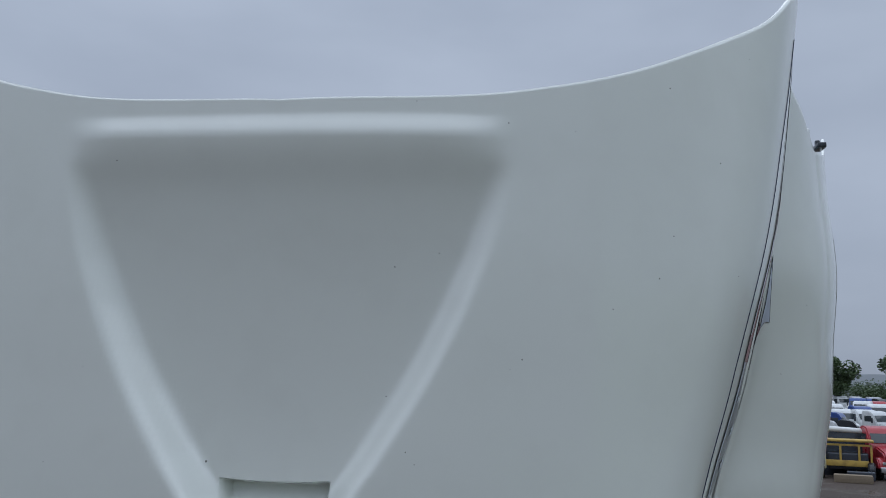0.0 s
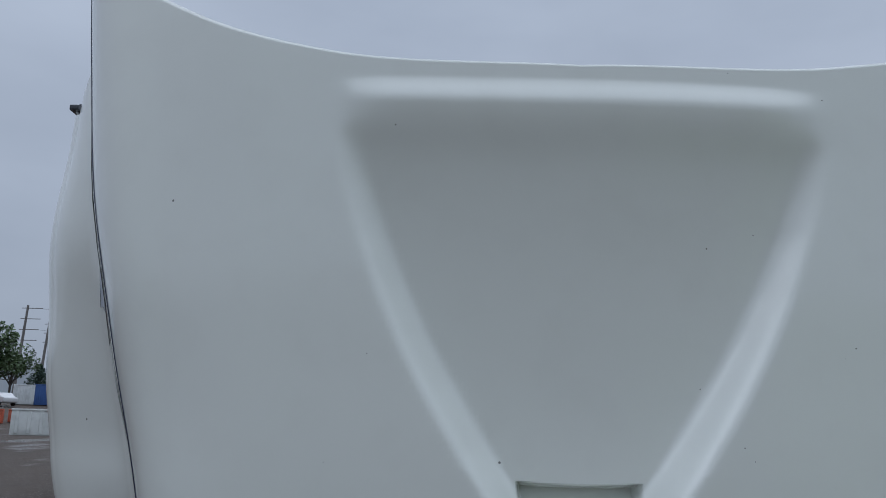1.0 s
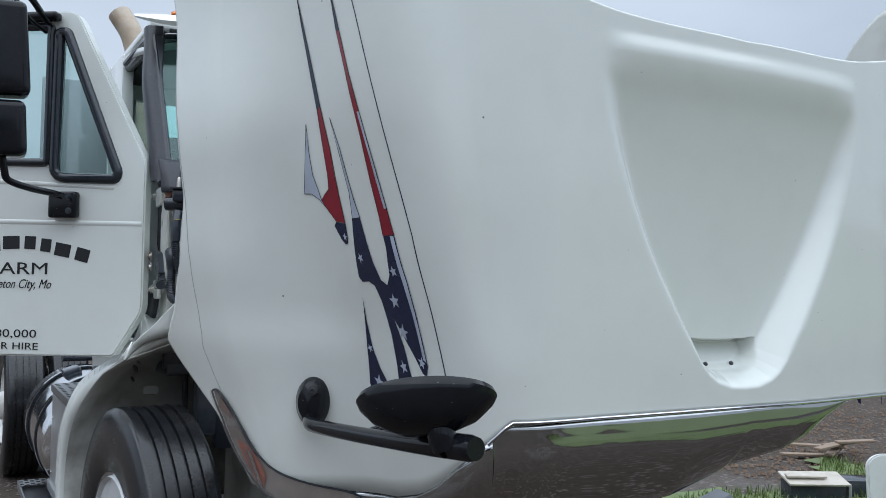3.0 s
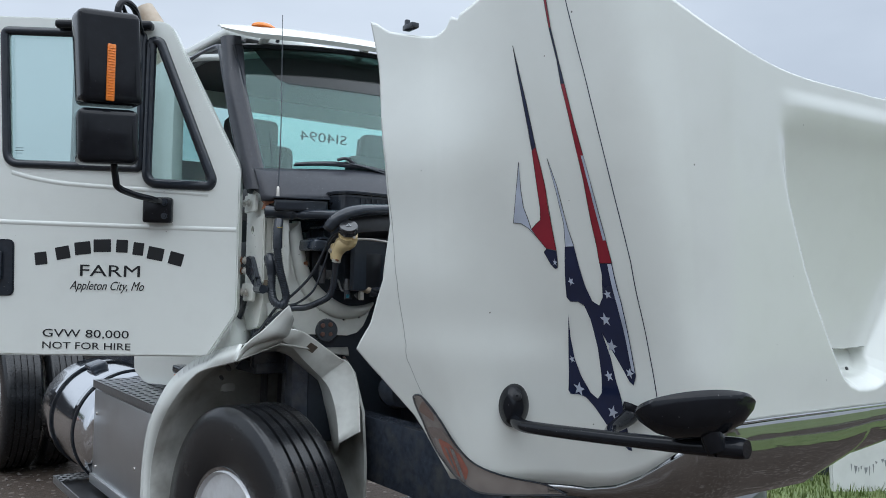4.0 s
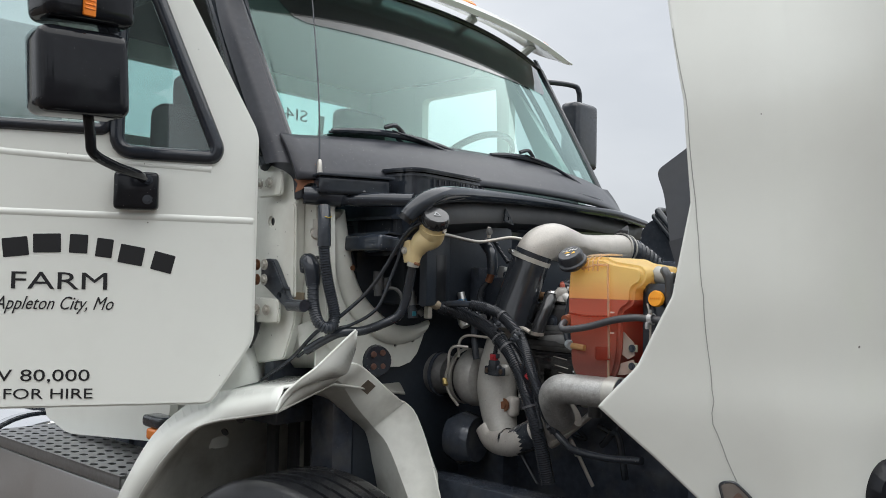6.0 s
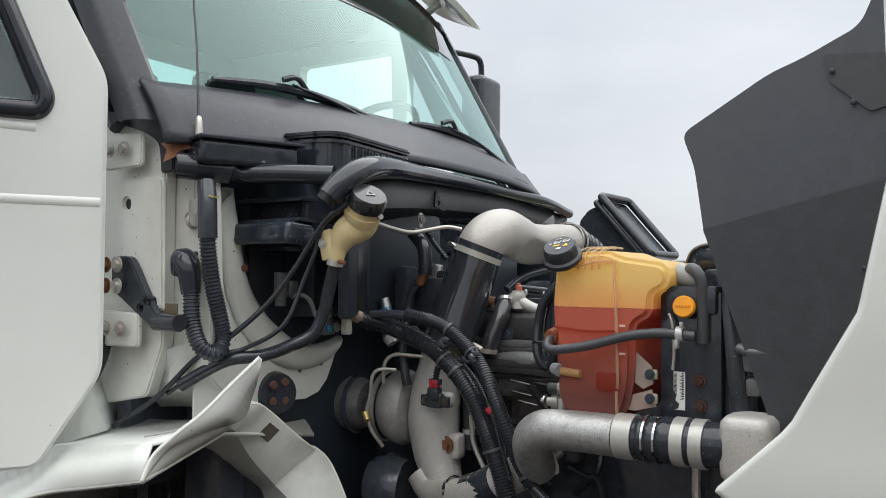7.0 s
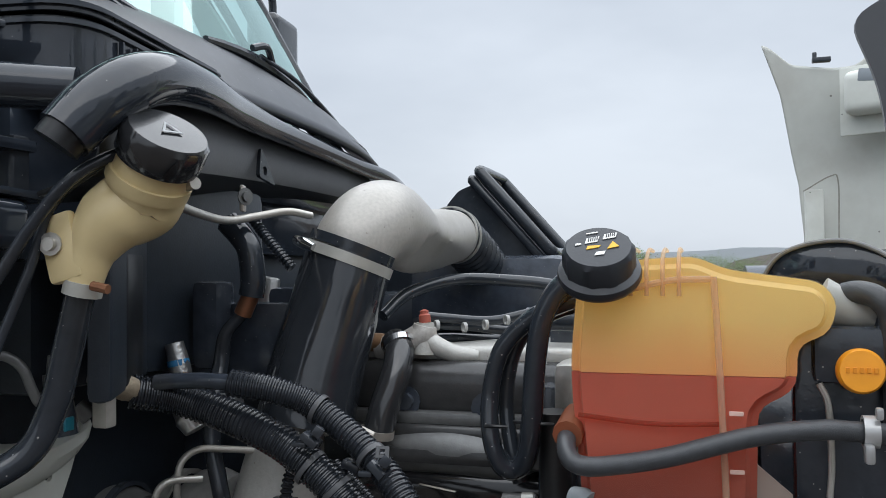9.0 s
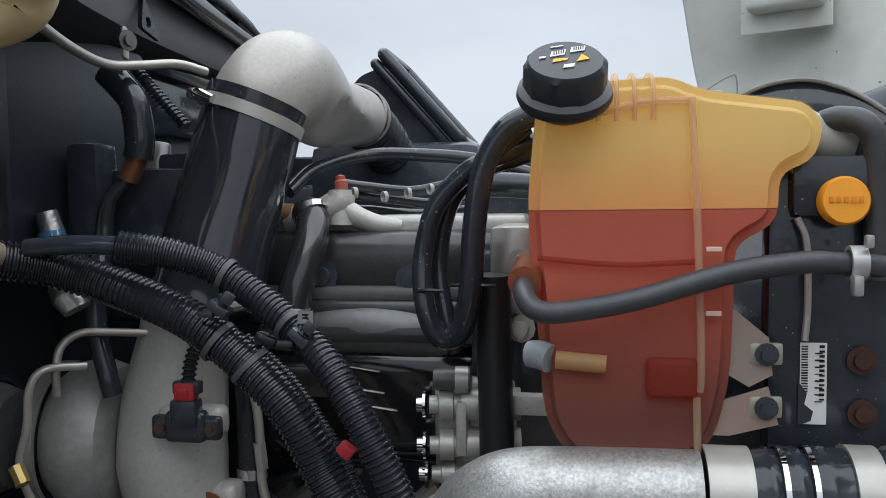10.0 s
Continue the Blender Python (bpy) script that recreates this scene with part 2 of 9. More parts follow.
CASTDARK = surface("dark_casting", (0.15, 0.152, 0.152), 0.42, 0.4, 0.25, 90, 0.14, 400, dirt=(0.05, 0.045, 0.04), dirt_amount=0.7, dirt_scale=10)
PEBBLE = surface("pitted_aluminium", (0.46, 0.46, 0.45), 0.45, 0.7, 0.6, 330, 0.3, 420, dirt=(0.25, 0.24, 0.22), dirt_amount=0.5, dirt_scale=60)
STEEL = surface("zinc_steel", (0.5, 0.485, 0.45), 0.35, 0.6, 0.15, 150, 0.12, 400, dirt=(0.25, 0.16, 0.09), dirt_amount=0.5)
RUST = surface("rusty_steel", (0.2, 0.09, 0.045), 0.7, 0.3, 0.4, 120, 0.4, 400)
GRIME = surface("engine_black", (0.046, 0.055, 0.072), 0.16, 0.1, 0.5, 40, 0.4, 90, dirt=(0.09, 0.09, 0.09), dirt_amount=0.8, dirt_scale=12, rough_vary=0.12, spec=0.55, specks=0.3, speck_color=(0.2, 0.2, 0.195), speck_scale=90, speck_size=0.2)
# upper baffle leaf: its wet sheen is put into the paler colour
GREYBOARD = surface("baffle_upper_sheen", (0.066, 0.071, 0.083), 0.3, 0, 0.2, 40, 0.08, 160, rough_vary=0.14, dirt=(0.085, 0.087, 0.09), dirt_amount=0.6, dirt_scale=4, specks=0.4, speck_color=(0.16, 0.16, 0.16), speck_scale=40, speck_size=0.1)
AMBER = surface("amber_lens", (0.85, 0.24, 0.03), 0.2, 0, 0.1, 60, 0.2, 500, coat=0.3)
ORANGE = surface("orange_plastic", (0.9, 0.36, 0.02), 0.35, 0, 0.06, 60, 0.05, 400)
REDPLUG = surface("red_plastic", (0.45, 0.03, 0.04), 0.4, 0, 0.1, 60)
YELLOWED = surface("yellowed_plastic", (0.62, 0.5, 0.27), 0.35, 0, 0.12, 30, 0.05, 200, dirt=(0.35, 0.25, 0.1), dirt_amount=0.5, coat=0.2)
INK = surface("black_lettering", (0.012, 0.013, 0.015), 0.35, 0, 0.1, 60)
FLAGRED = surface("red_vinyl", (0.23, 0.014, 0.028), 0.25, 0, 0.3, 14, coat=0.5)
FLAGBLUE = surface("navy_vinyl", (0.010, 0.016, 0.050), 0.25, 0, 0.3, 14, coat=0.5)
SILVER = surface("silver_vinyl", (0.42, 0.46, 0.55), 0.3, 0, 0.4, 18, coat=0.4)
PAPER = surface("label_paper", (0.75, 0.75, 0.73), 0.5, 0, 0.05, 100)
SEAT = surface("dark_seat_cloth", (0.04, 0.042, 0.045), 0.9, 0, 0.25, 90, 0.3, 500)
TAN = surface("weathered_pipe", (0.45, 0.38, 0.3), 0.5, 0.3, 0.15, 40, 0.1, 300, dirt=(0.25, 0.16, 0.08), dirt_amount=0.6)
LEAF = surface("dry_leaf", (0.22, 0.085, 0.035), 0.6, 0, 0.4, 80)
# teal haze and gloss tint paint the sky's glow into the screen
WS_GLASS = glass_sheet("windscreen_glass", (0.62, 0.88, 0.83), 0.07, 0.045, (0.24, 0.44, 0.41), (0.70, 0.90, 0.86))
BAND = surface("clamp_steel", (0.46, 0.455, 0.42), 0.36, 0.35, 0.12, 90, 0.1, 300)
SIDE_GLASS = glass_sheet("side_glass", (0.78, 0.88, 0.87), 0.06, 0.07)
SHADE_GLASS = glass_sheet("shade_band_glass", (0.10, 0.14, 0.14), 0.02, 0.02)
LENS_GLASS = glass_sheet("headlight_lens", (0.9, 0.9, 0.9), 0.08, 0.07, (0.5, 0.5, 0.5))


# ---- mesh tools ----
def part(name, bm, material, parent=None, label="", smooth=True, at=None):
    """Links a bmesh as one mesh object under a thing or part. at: a matrix laid on its vertices."""
    if at is not None:
        bm.transform(at)
    me = bpy.data.meshes.new(name)
    bmesh.ops.recalc_face_normals(bm, faces=bm.faces)
    bm.to_mesh(me)
    bm.free()
    me.materials.append(material)
    if smooth:
        me.polygons.foreach_set("use_smooth", [True] * len(me.polygons))
        me.set_sharp_from_angle(angle=radians(38))
    ob = new(name, me)
    if parent is not None:
        ob.parent = parent
    if label:
        ob["label"] = label
    return ob


def thing(name, base, label, category, group="", kind=""):
    ob = new(name)
    ob.empty_display_size = 0.1
    tagged(ob, label, category, group, kind)
    return ob


def curve_points(pts, steps=8):
    """A smooth line through the points (Catmull-Rom)."""
    p = [Vector(a) for a in pts]
    p = [p[0] * 2 - p[1]] + p + [p[-1] * 2 - p[-2]]
    out = []
    for i in range(1, len(p) - 2):
        for k in range(steps):
            t = k / steps
            a, b, c, d = p[i - 1:i + 3]
            out.append(0.5 * (2 * b + (c - a) * t + (2 * a - 5 * b + 4 * c - d) * t * t + (3 * b - a - 3 * c + d) * t ** 3))
    return out + [p[-2]]


def sweep(bm, line, radius, sides=12, caps=True, flat=1.0):
    """A tube along a line of Vectors; radius: a number or one per point."""
    rad = radius if hasattr(radius, "__len__") else [radius] * len(line)
    tang = [(line[min(i + 1, len(line) - 1)] - line[max(i - 1, 0)]).normalized() for i in range(len(line))]
    ref = Vector((0, 0, 1)) if abs(tang[0].z) < 0.9 else Vector((1, 0, 0))
    u = tang[0].cross(ref).normalized()
    rings = []
    for i, p in enumerate(line):
        u = (u - tang[i] * u.dot(tang[i])).normalized()
        v = tang[i].cross(u)
        rings.append([bm.verts.new(p + (u * math.cos(a) + v * math.sin(a) * flat) * rad[i]) for a in (2 * math.pi * k / sides for k in range(sides))])
    for a, b in zip(rings, rings[1:]):
        for k in range(sides):
            bm.faces.new((a[k], a[(k + 1) % sides], b[(k + 1) % sides], b[k]))
    if caps:
        bm.faces.new(rings[0][::-1])
        bm.faces.new(rings[-1])
    return bm


def tube(pts, radius, sides=12, steps=8, smooth=True, caps=True, flat=1.0):
    line = curve_points(pts, steps) if smooth and len(pts) > 2 else [Vector(p) for p in pts]
    if hasattr(radius, "__len__"):
        n = len(line) - 1
        radius = [float(np.interp(i / n, np.linspace(0, 1, len(radius)), radius)) for i in range(n + 1)]
    return sweep(bmesh.new(), line, radius, sides, caps, flat)


def corrugated(pts, radius, pitch=0.0065, depth=0.0028, sides=12):
    """Split loom: rings of ridges along a smooth line."""
    fine = curve_points(pts, 40)
    length = [0.0]
    for a, b in zip(fine, fine[1:]):
        length.append(length[-1] + (b - a).length)
    n = int(length[-1] / pitch * 4)
    line, rad, j = [], [], 0
    for i in range(n + 1):
        s = length[-1] * i / n
        while j < len(length) - 2 and length[j + 1] < s:
            j += 1
        f = (s - length[j]) / max(1e-9, length[j + 1] - length[j])
        line.append(fine[j].lerp(fine[j + 1], f))
        rad.append(radius - (depth if i % 4 in (0, 3) else 0))
    return sweep(bmesh.new(), line, rad, sides)


def turned(profile, segs=32, caps=True):
    """A body of revolution round z: profile rows of (radius, z)."""
    bm = bmesh.new()
    rings = []
    for r, z in profile:
        rings.append([bm.verts.new((r * math.cos(a), r * math.sin(a), z)) for a in (2 * math.pi * k / segs for k in range(segs))])
    for a, b in zip(rings, rings[1:]):
        for k in range(segs):
            bm.faces.new((a[k], a[(k + 1) % segs], b[(k + 1) % segs], b[k]))
    if caps:
        bm.faces.new(rings[0][::-1])
        bm.faces.new(rings[-1])
    return bm


def axis_at(place, direction, up=(0, 0, 1)):
    """A matrix that lays z along direction, at place."""
    return Matrix.Translation(place) @ Vector(direction).to_track_quat("Z", "Y").to_matrix().to_4x4()


def block(center, size, bevel=0.004, segs=2, rot=(0, 0, 0)):
    bm = bmesh.new()
    bmesh.ops.create_cube(bm, size=1.0)
    bm.transform(Matrix.Diagonal((*size, 1)))
    if bevel:
        bmesh.ops.bevel(bm, geom=bm.edges[:], offset=bevel, segments=segs, affect="EDGES", profile=0.6)
    bm.transform(Matrix.Translation(center) @ Euler([radians(a) for a in rot]).to_matrix().to_4x4())
    return bm


def merge(*bms):
    out = bmesh.new()
    for b in bms:
        me = bpy.data.meshes.new("tmp")
        b.to_mesh(me)
        b.free()
        out.from_mesh(me)
        bpy.data.meshes.remove(me)
    return out


def rounded(pts, r, steps=4):
    """A closed 2D outline with its corners rounded off by r (one number, or one per corner)."""
    out, n = [], len(pts)
    for i in range(n):
        a, b, c = Vector(pts[i - 1]), Vector(pts[i]), Vector(pts[(i + 1) % n])
        rr = r[i] if hasattr(r, "__len__") else r
        if rr <= 0:
            out.append(b)
            continue
        u, v = a - b, c - b
        d = min(rr, u.length * 0.48, v.length * 0.48)
        p, q = b + u.normalized() * d, b + v.normalized() * d
        for k in range(steps + 1):
            t = k / steps
            out.append(p * (1 - t) ** 2 + b * 2 * t * (1 - t) + q * t * t)
    return [(p.x, p.y) for p in out]


def plate(outline, thick, holes=(), bevel=0.0, segs=2):
    """A flat plate in the xy plane with holes, from z 0 down to -thick."""
    bm = bmesh.new()
    edges = []
    for loop in (outline, *holes):
        vs = [bm.verts.new((p[0], p[1], 0)) for p in loop]
        edges += [bm.edges.new((vs[i], vs[(i + 1) % len(vs)])) for i in range(len(vs))]
    fill = bmesh.ops.triangle_fill(bm, edges=edges, use_beauty=True, use_dissolve=False)
    faces = [f for f in fill["geom"] if isinstance(f, bmesh.types.BMFace)]
    for f in faces:
        if f.normal.z < 0:
            f.normal_flip()
    res = bmesh.ops.extrude_face_region(bm, geom=faces)
    bmesh.ops.translate(bm, verts=[v for v in res["geom"] if isinstance(v, bmesh.types.BMVert)], vec=(0, 0, -thick))
    if bevel:
        rim = [e for e in bm.edges if len(e.link_faces) == 2 and e.calc_face_angle(0) > 1.2]
        bmesh.ops.bevel(bm, geom=rim, offset=bevel, segments=segs, affect="EDGES")
    return bm


def part_at(bm, m):
    """The bmesh itself, laid out by a matrix."""
    bm.transform(m)
    return bm


def frame_of(origin, xdir, ydir):
    """A matrix whose x and y lie along the given ways, at the origin."""
    x = Vector(xdir).normalized()
    y = (Vector(ydir) - x * Vector(ydir).dot(x)).normalized()
    z = x.cross(y)
    return Matrix(((x.x, y.x, z.x, origin[0]), (x.y, y.y, z.y, origin[1]), (x.z, y.z, z.z, origin[2]), (0, 0, 0, 1)))


def letters(name, text, size, material, parent, m, label="", extrude=0.0006, width=None):
    """Raised lettering in the built-in font, as a mesh; width: the length to which the line is drawn out."""
    cu = bpy.data.curves.new(name, "FONT")
    cu.body, cu.size, cu.extrude, cu.resolution_u = text, size, extrude, 3
    tmp = bpy.data.objects.new(name, cu)
    scene.collection.objects.link(tmp)
    bpy.context.view_layer.update()
    me = bpy.data.meshes.new_from_object(tmp.evaluated_get(bpy.context.evaluated_depsgraph_get()))
    bpy.data.objects.remove(tmp)
    if width:
        xs = [v.co.x for v in me.vertices]
        me.transform(Matrix.Diagonal((width / (max(xs) - min(xs)), 1, 1, 1)))
    me.transform(m)
    me.materials.clear()
    me.materials.append(material)
    ob = new(name, me)
    ob.parent = parent
    if label:
        ob["label"] = label
    return ob


def screw(bm, place, direction, r=0.006, h=0.005, sides=6):
    b = turned([(r * 1.7, 0), (r * 1.7, h * 0.3), (r, h * 0.3), (r * 0.95, h), (0.001, h)], sides if sides > 6 else 12)
    b.transform(axis_at(place, direction))
    me = bpy.data.meshes.new("tmp")
    b.to_mesh(me)
    b.free()
    bm.from_mesh(me)
    bpy.data.meshes.remove(me)
    return bm


TRUCK_TURN = radians(3.6)
TRUCK_AT = Matrix.Translation((0, 1.45, 0)) @ Matrix.Rotation(TRUCK_TURN, 4, "Z") @ Matrix.Translation((0, -1.45, 0))

# ---- ground ----
def smoothstep(a, b, x):
    t = max(0.0, min(1.0, (x - a) / (b - a)))
    return t * t * (3 - 2 * t)


def ground_height(x, y):
    lat, r = x - 0.12 * y, math.hypot(x, y)
    right = -3.4 * smoothstep(1.5, 6, lat) * smoothstep(4, 30, y) * smoothstep(1.0, 2.0, y / max(x, 1.0)) * (1 - 0.45 * smoothstep(60, 150, y))
    left = smoothstep(2, 20, -lat) * (0.65 * smoothstep(24, 58, r) + 4.0 * smoothstep(58, 140, r)) if y > 0 else 0
    bank = 6.0 * smoothstep(-5, -21, y)
    return right + left + bank

def wet_ground():
    """Wet brown gravel: stones at two scales, dark soaked patches, and puddles that lie smooth."""
    m = surface("wet_gravel", (0.056, 0.042, 0.032), 0.5, 0, 0.55, 22, 0.9, 45, dirt=(0.042, 0.032, 0.025), dirt_amount=0.9, dirt_scale=0.5, rough_vary=0.2, specks=0.85, speck_color=(0.15, 0.128, 0.11), speck_scale=17.0, speck_size=0.55, spec=0.28)
    n, l = m.node_tree.nodes, m.node_tree.links
    b = n["Principled BSDF"]
    tc = n.new("ShaderNodeTexCoord")
    mp = n.new("ShaderNodeMapping")
    mp.inputs["Scale"].default_value = (0.30, 0.16, 0.3)
    pz = n.new("ShaderNodeTexNoise")
    pz.inputs["Scale"].default_value, pz.inputs["Detail"].default_value = 1.0, 6.0
    rp = n.new("ShaderNodeValToRGB")
    rp.color_ramp.elements[0].position, rp.color_ramp.elements[0].color = 0.56, (0.8, 0.8, 0.8, 1)
    rp.color_ramp.elements[1].position, rp.color_ramp.elements[1].color = 0.66, (0.14, 0.14, 0.14, 1)
    l.new(tc.outputs["Object"], mp.inputs["Vector"])
    l.new(mp.outputs["Vector"], pz.inputs["Vector"])
    l.new(pz.outputs["Fac"], rp.inputs["Fac"])
    l.new(rp.outputs["Color"], b.inputs["Roughness"])
    bump = next(k for k in n if k.type == "BUMP")
    l.new(rp.outputs["Color"], bump.inputs["Strength"])
    bump.inputs["Distance"].default_value = 0.02
    return m


MUD = wet_ground()
gb = bmesh.new()
xs = [-900, -500, -300, -200, -150] + [x for x in range(-120, 121, 3)] + [150, 200, 300, 500, 900]
ys = [-700, -300, -120, -60, -40] + [y for y in range(-30, 41, 1)] + [y for y in range(44, 180, 4)] + [200, 250, 320, 400, 900]
gv = [[gb.verts.new((x, y, ground_height(x, y) + 0.012 * noise.noise(Vector((x * 0.7, y * 0.7, 0))))) for x in xs] for y in ys]
for i in range(len(ys) - 1):
    for j in range(len(xs) - 1):
        gb.faces.new((gv[i][j], gv[i][j + 1], gv[i + 1][j + 1], gv[i + 1][j]))
ground = part("ground", gb, MUD)
tagged(ground, "wet brown gravel yard with puddles and tyre marks", "ground", kind="structure")

# ---- the truck ----
truck = thing("semi_truck", None, "white day cab semi truck with its hood tilted open", "truck")

# hood: half sections from the middle line to the fender rim, at rising heights
HOOD_U = (0.0, 0.25, 0.40, 0.49, 0.60, 0.75, 0.90, 1.0)
HOOD_Z = (1.00, 1.18, 1.28, 1.355, 1.43, 1.55, 1.70, 1.86, 2.13, 2.36)
HOOD_X = ((0, .40, .60, .68, .707, .772, .955, 1.02), (0, .40, .605, .688, .730, .811, 1.003, 1.09), (0, .40, .61, .696, .748, .834, 1.029, 1.14),
          (0, .41, .615, .705, .765, .854, 1.046, 1.158), (0, .415, .62, .714, .785, .875, 1.06, 1.155), (0, .425, .63, .732, .822, .91, 1.08, 1.162),
          (0, .43, .64, .755, .855, .945, 1.09, 1.17), (0, .44, .65, .785, .89, .96, 1.105, 1.18), (0, .45, .67, .83, .93, .995, 1.10, 1.18),
          (0, .46, .69, .865, .96, 1.02, 1.105, 1.17))
HOOD_Y = ((1.43, 1.43, 1.44, 1.50, 1.62, 1.80, 1.912, 1.97), (1.426, 1.428, 1.437, 1.49, 1.61, 1.80, 1.922, 2.05), (1.424, 1.427, 1.435, 1.482, 1.60, 1.80, 1.927, 2.145),
          (1.422, 1.425, 1.433, 1.477, 1.605, 1.80, 1.93, 2.228), (1.42, 1.424, 1.432, 1.475, 1.61, 1.81, 1.935, 2.152), (1.42, 1.424, 1.432, 1.475, 1.62, 1.815, 1.93, 2.086),
          (1.42, 1.423, 1.432, 1.475, 1.62, 1.81, 1.925, 2.055), (1.42, 1.424, 1.435, 1.48, 1.61, 1.79, 1.92, 2.058), (1.42, 1.425, 1.44, 1.50, 1.62, 1.80, 1.95, 2.105),
          (1.42, 1.43, 1.45, 1.52, 1.63, 1.81, 1.97, 2.17))
HOOD_TOP = (2.09, 2.114, 2.185, 2.30, 2.44, 2.31, 2.215, 2.26)
HOOD_SWING = 0.24      # the far rim stands further back than the near one


def hermite(xs, ys, x):
    """A smooth curve through rows of numbers."""
    n = len(xs)
    i = max(0, min(n - 2, int(np.searchsorted(xs, x)) - 1))
    h = xs[i + 1] - xs[i]
    t = (x - xs[i]) / h

    def slope(k):
        if k == 0:
            return (ys[1] - ys[0]) / (xs[1] - xs[0])
        if k == n - 1:
            return (ys[-1] - ys[-2]) / (xs[-1] - xs[-2])
        a, b = xs[k] - xs[k - 1], xs[k + 1] - xs[k]
        return ((ys[k] - ys[k - 1]) / a * b + (ys[k + 1] - ys[k]) / b * a) / (a + b)
    m0, m1 = slope(i) * h, slope(i + 1) * h
    return (2 * t ** 3 - 3 * t * t + 1) * ys[i] + (t ** 3 - 2 * t * t + t) * m0 + (-2 * t ** 3 + 3 * t * t) * ys[i + 1] + (t ** 3 - t * t) * m1


# edge of the pressed vee, from its foot up one side: distance from the middle, height
VEE = ((0, 1.302), (.04, 1.304), (.075, 1.315), (.098, 1.330), (.118, 1.352), (.142, 1.39), (.176, 1.44), (.206, 1.49), (.236, 1.54), (.274, 1.61), (.316, 1.70), (.355, 1.80), (.380, 1.88), (.400, 1.96), (.416, 2.06), (.425, 2.2))

LIP_Z, LIP = (1.0, 1.30, 1.50, 1.70, 1.90, 2.10, 2.40), (0.0, 0.0, 0.010, 0.018, 0.013, 0.012, 0.010)      # raised roll along the hood's corners
VEE_Z, VEE_D = (1.24, 1.42, 1.60, 1.80, 1.92, 2.00, 2.10), (.074, .073, .060, .037, .015, -.006, -.017)      # height, depth of the panel


def vee_depth(x, z):
    """Distance inwards from the edge of the vee."""
    best = 9.0
    for (x0, z0), (x1, z1) in zip(VEE, VEE[1:]):
        dx, dz = x1 - x0, z1 - z0
        t = max(0.0, min(1.0, ((x - x0) * dx + (z - z0) * dz) / (dx * dx + dz * dz)))
        best = min(best, math.hypot(x - x0 - t * dx, z - z0 - t * dz))
    inside = z > 1.302 and x < np.interp(z, [p[1] for p in VEE], [p[0] for p in VEE])
    return best if inside else -best


def hood_relief(x, z):
    """Depth of the pressed vee and of its intake, inwards."""
    x = abs(x)
    if x > 0.5 or z < 1.24:
        return 0.0
    d = hermite(VEE_Z, VEE_D, min(z, 2.1))
    d = smoothstep(-0.028, 0.028, vee_depth(x, z)) * (d if d > 0 else d * smoothstep(0.47, 0.30, x)) * smoothstep(2.066, 2.014, z)
    t = (1.387 + 0.004 * (x / 0.1) ** 2 - z) / 0.080
    if 0 < t < 1:
        mouth = (1 - ((x / 0.104) ** 3 + t ** 3) ** (1 / 3)) * 0.09
        d += (0.050 - 0.030 * t) * smoothstep(0.0, 0.009, min(mouth, t * 0.080))
    return d


def hood_point(u, z, out=0.0):
    """The hood's outer skin: u runs from -1 (rim of the fender by the door) over the middle to 1."""
    a = abs(u)
    hx = [hermite(HOOD_U, row, a) for row in HOOD_X]
    hy = [hermite(HOOD_U, row if a > 0.9 else row[:-1] + (row[-2] + 0.16,), a) for row in HOOD_Y]
    x, y = hermite(HOOD_Z, hx, z), hermite(HOOD_Z, hy, z)
    if a > 0.9:
        y += (a - 0.9) / 0.1 * (float(np.interp(z, HOOD_Z, hy)) - y)
        x9, y9 = (hermite(HOOD_Z, [hermite(HOOD_U, row, 0.9) for row in t], z) for t in (HOOD_X, HOOD_Y))
        run = y - y9                                # the fender's outer face rolls on evenly to the rim
        x = x9 + 0.62 * run - 0.82 * run * run + 0.5 * run * math.exp(-run / 0.03)
    lip = hermite(LIP_Z, LIP, z) * smoothstep(0.44, 0.535, a) * smoothstep(0.65, 0.555, a)
    dish = 0.007 * smoothstep(0.33, 0.42, a) * smoothstep(0.50, 0.44, a) * smoothstep(1.3, 1.5, z)
    x, y = x + 0.62 * lip, y - 0.79 * lip + dish
    if u < 0:
        x += 0.011 * smoothstep(0.74, 0.85, a) * smoothstep(1.2, 1.4, z)
    else:
        x -= 0.018 * smoothstep(0.62, 0.71, a) * smoothstep(0.82, 0.73, a)
    x *= 1 if u > 0 else -1
    if a < 0.45:
        y += hood_relief(x, z)
    if out:
        e = 0.004
        x2, y2 = hermite(HOOD_Z, [hermite(HOOD_U, row, min(a + e, 1)) for row in HOOD_X], z), hermite(HOOD_Z, [hermite(HOOD_U, row, min(a + e, 1)) for row in HOOD_Y], z)
        x1, y1 = hermite(HOOD_Z, [hermite(HOOD_U, row, max(a - e, 0)) for row in HOOD_X], z), hermite(HOOD_Z, [hermite(HOOD_U, row, max(a - e, 0)) for row in HOOD_Y], z)
        d = Vector((x2 - x1, y2 - y1)).normalized()
        x += out * d.y * (1 if u > 0 else -1)
        y -= out * d.x
    if u > 0:
        y += HOOD_SWING * (x / 1.17) ** 2
        x *= 1 + 0.07 * min(1.0, x)
    return Vector((x, y, z))


def hood_bottom(u):
    """Lower edge of the white skin; past the middle the fender is broken away below the trim."""
    a = -u if u < 0 else min(u, 0.418)
    return float(np.interp(a, (0, .418, .477, .511, .573, .632, .693, .746, .842, 1.0), (1.237, 1.234, 1.173, 1.145, 1.09, 1.052, 1.031, 1.029, 1.03, 1.03)))


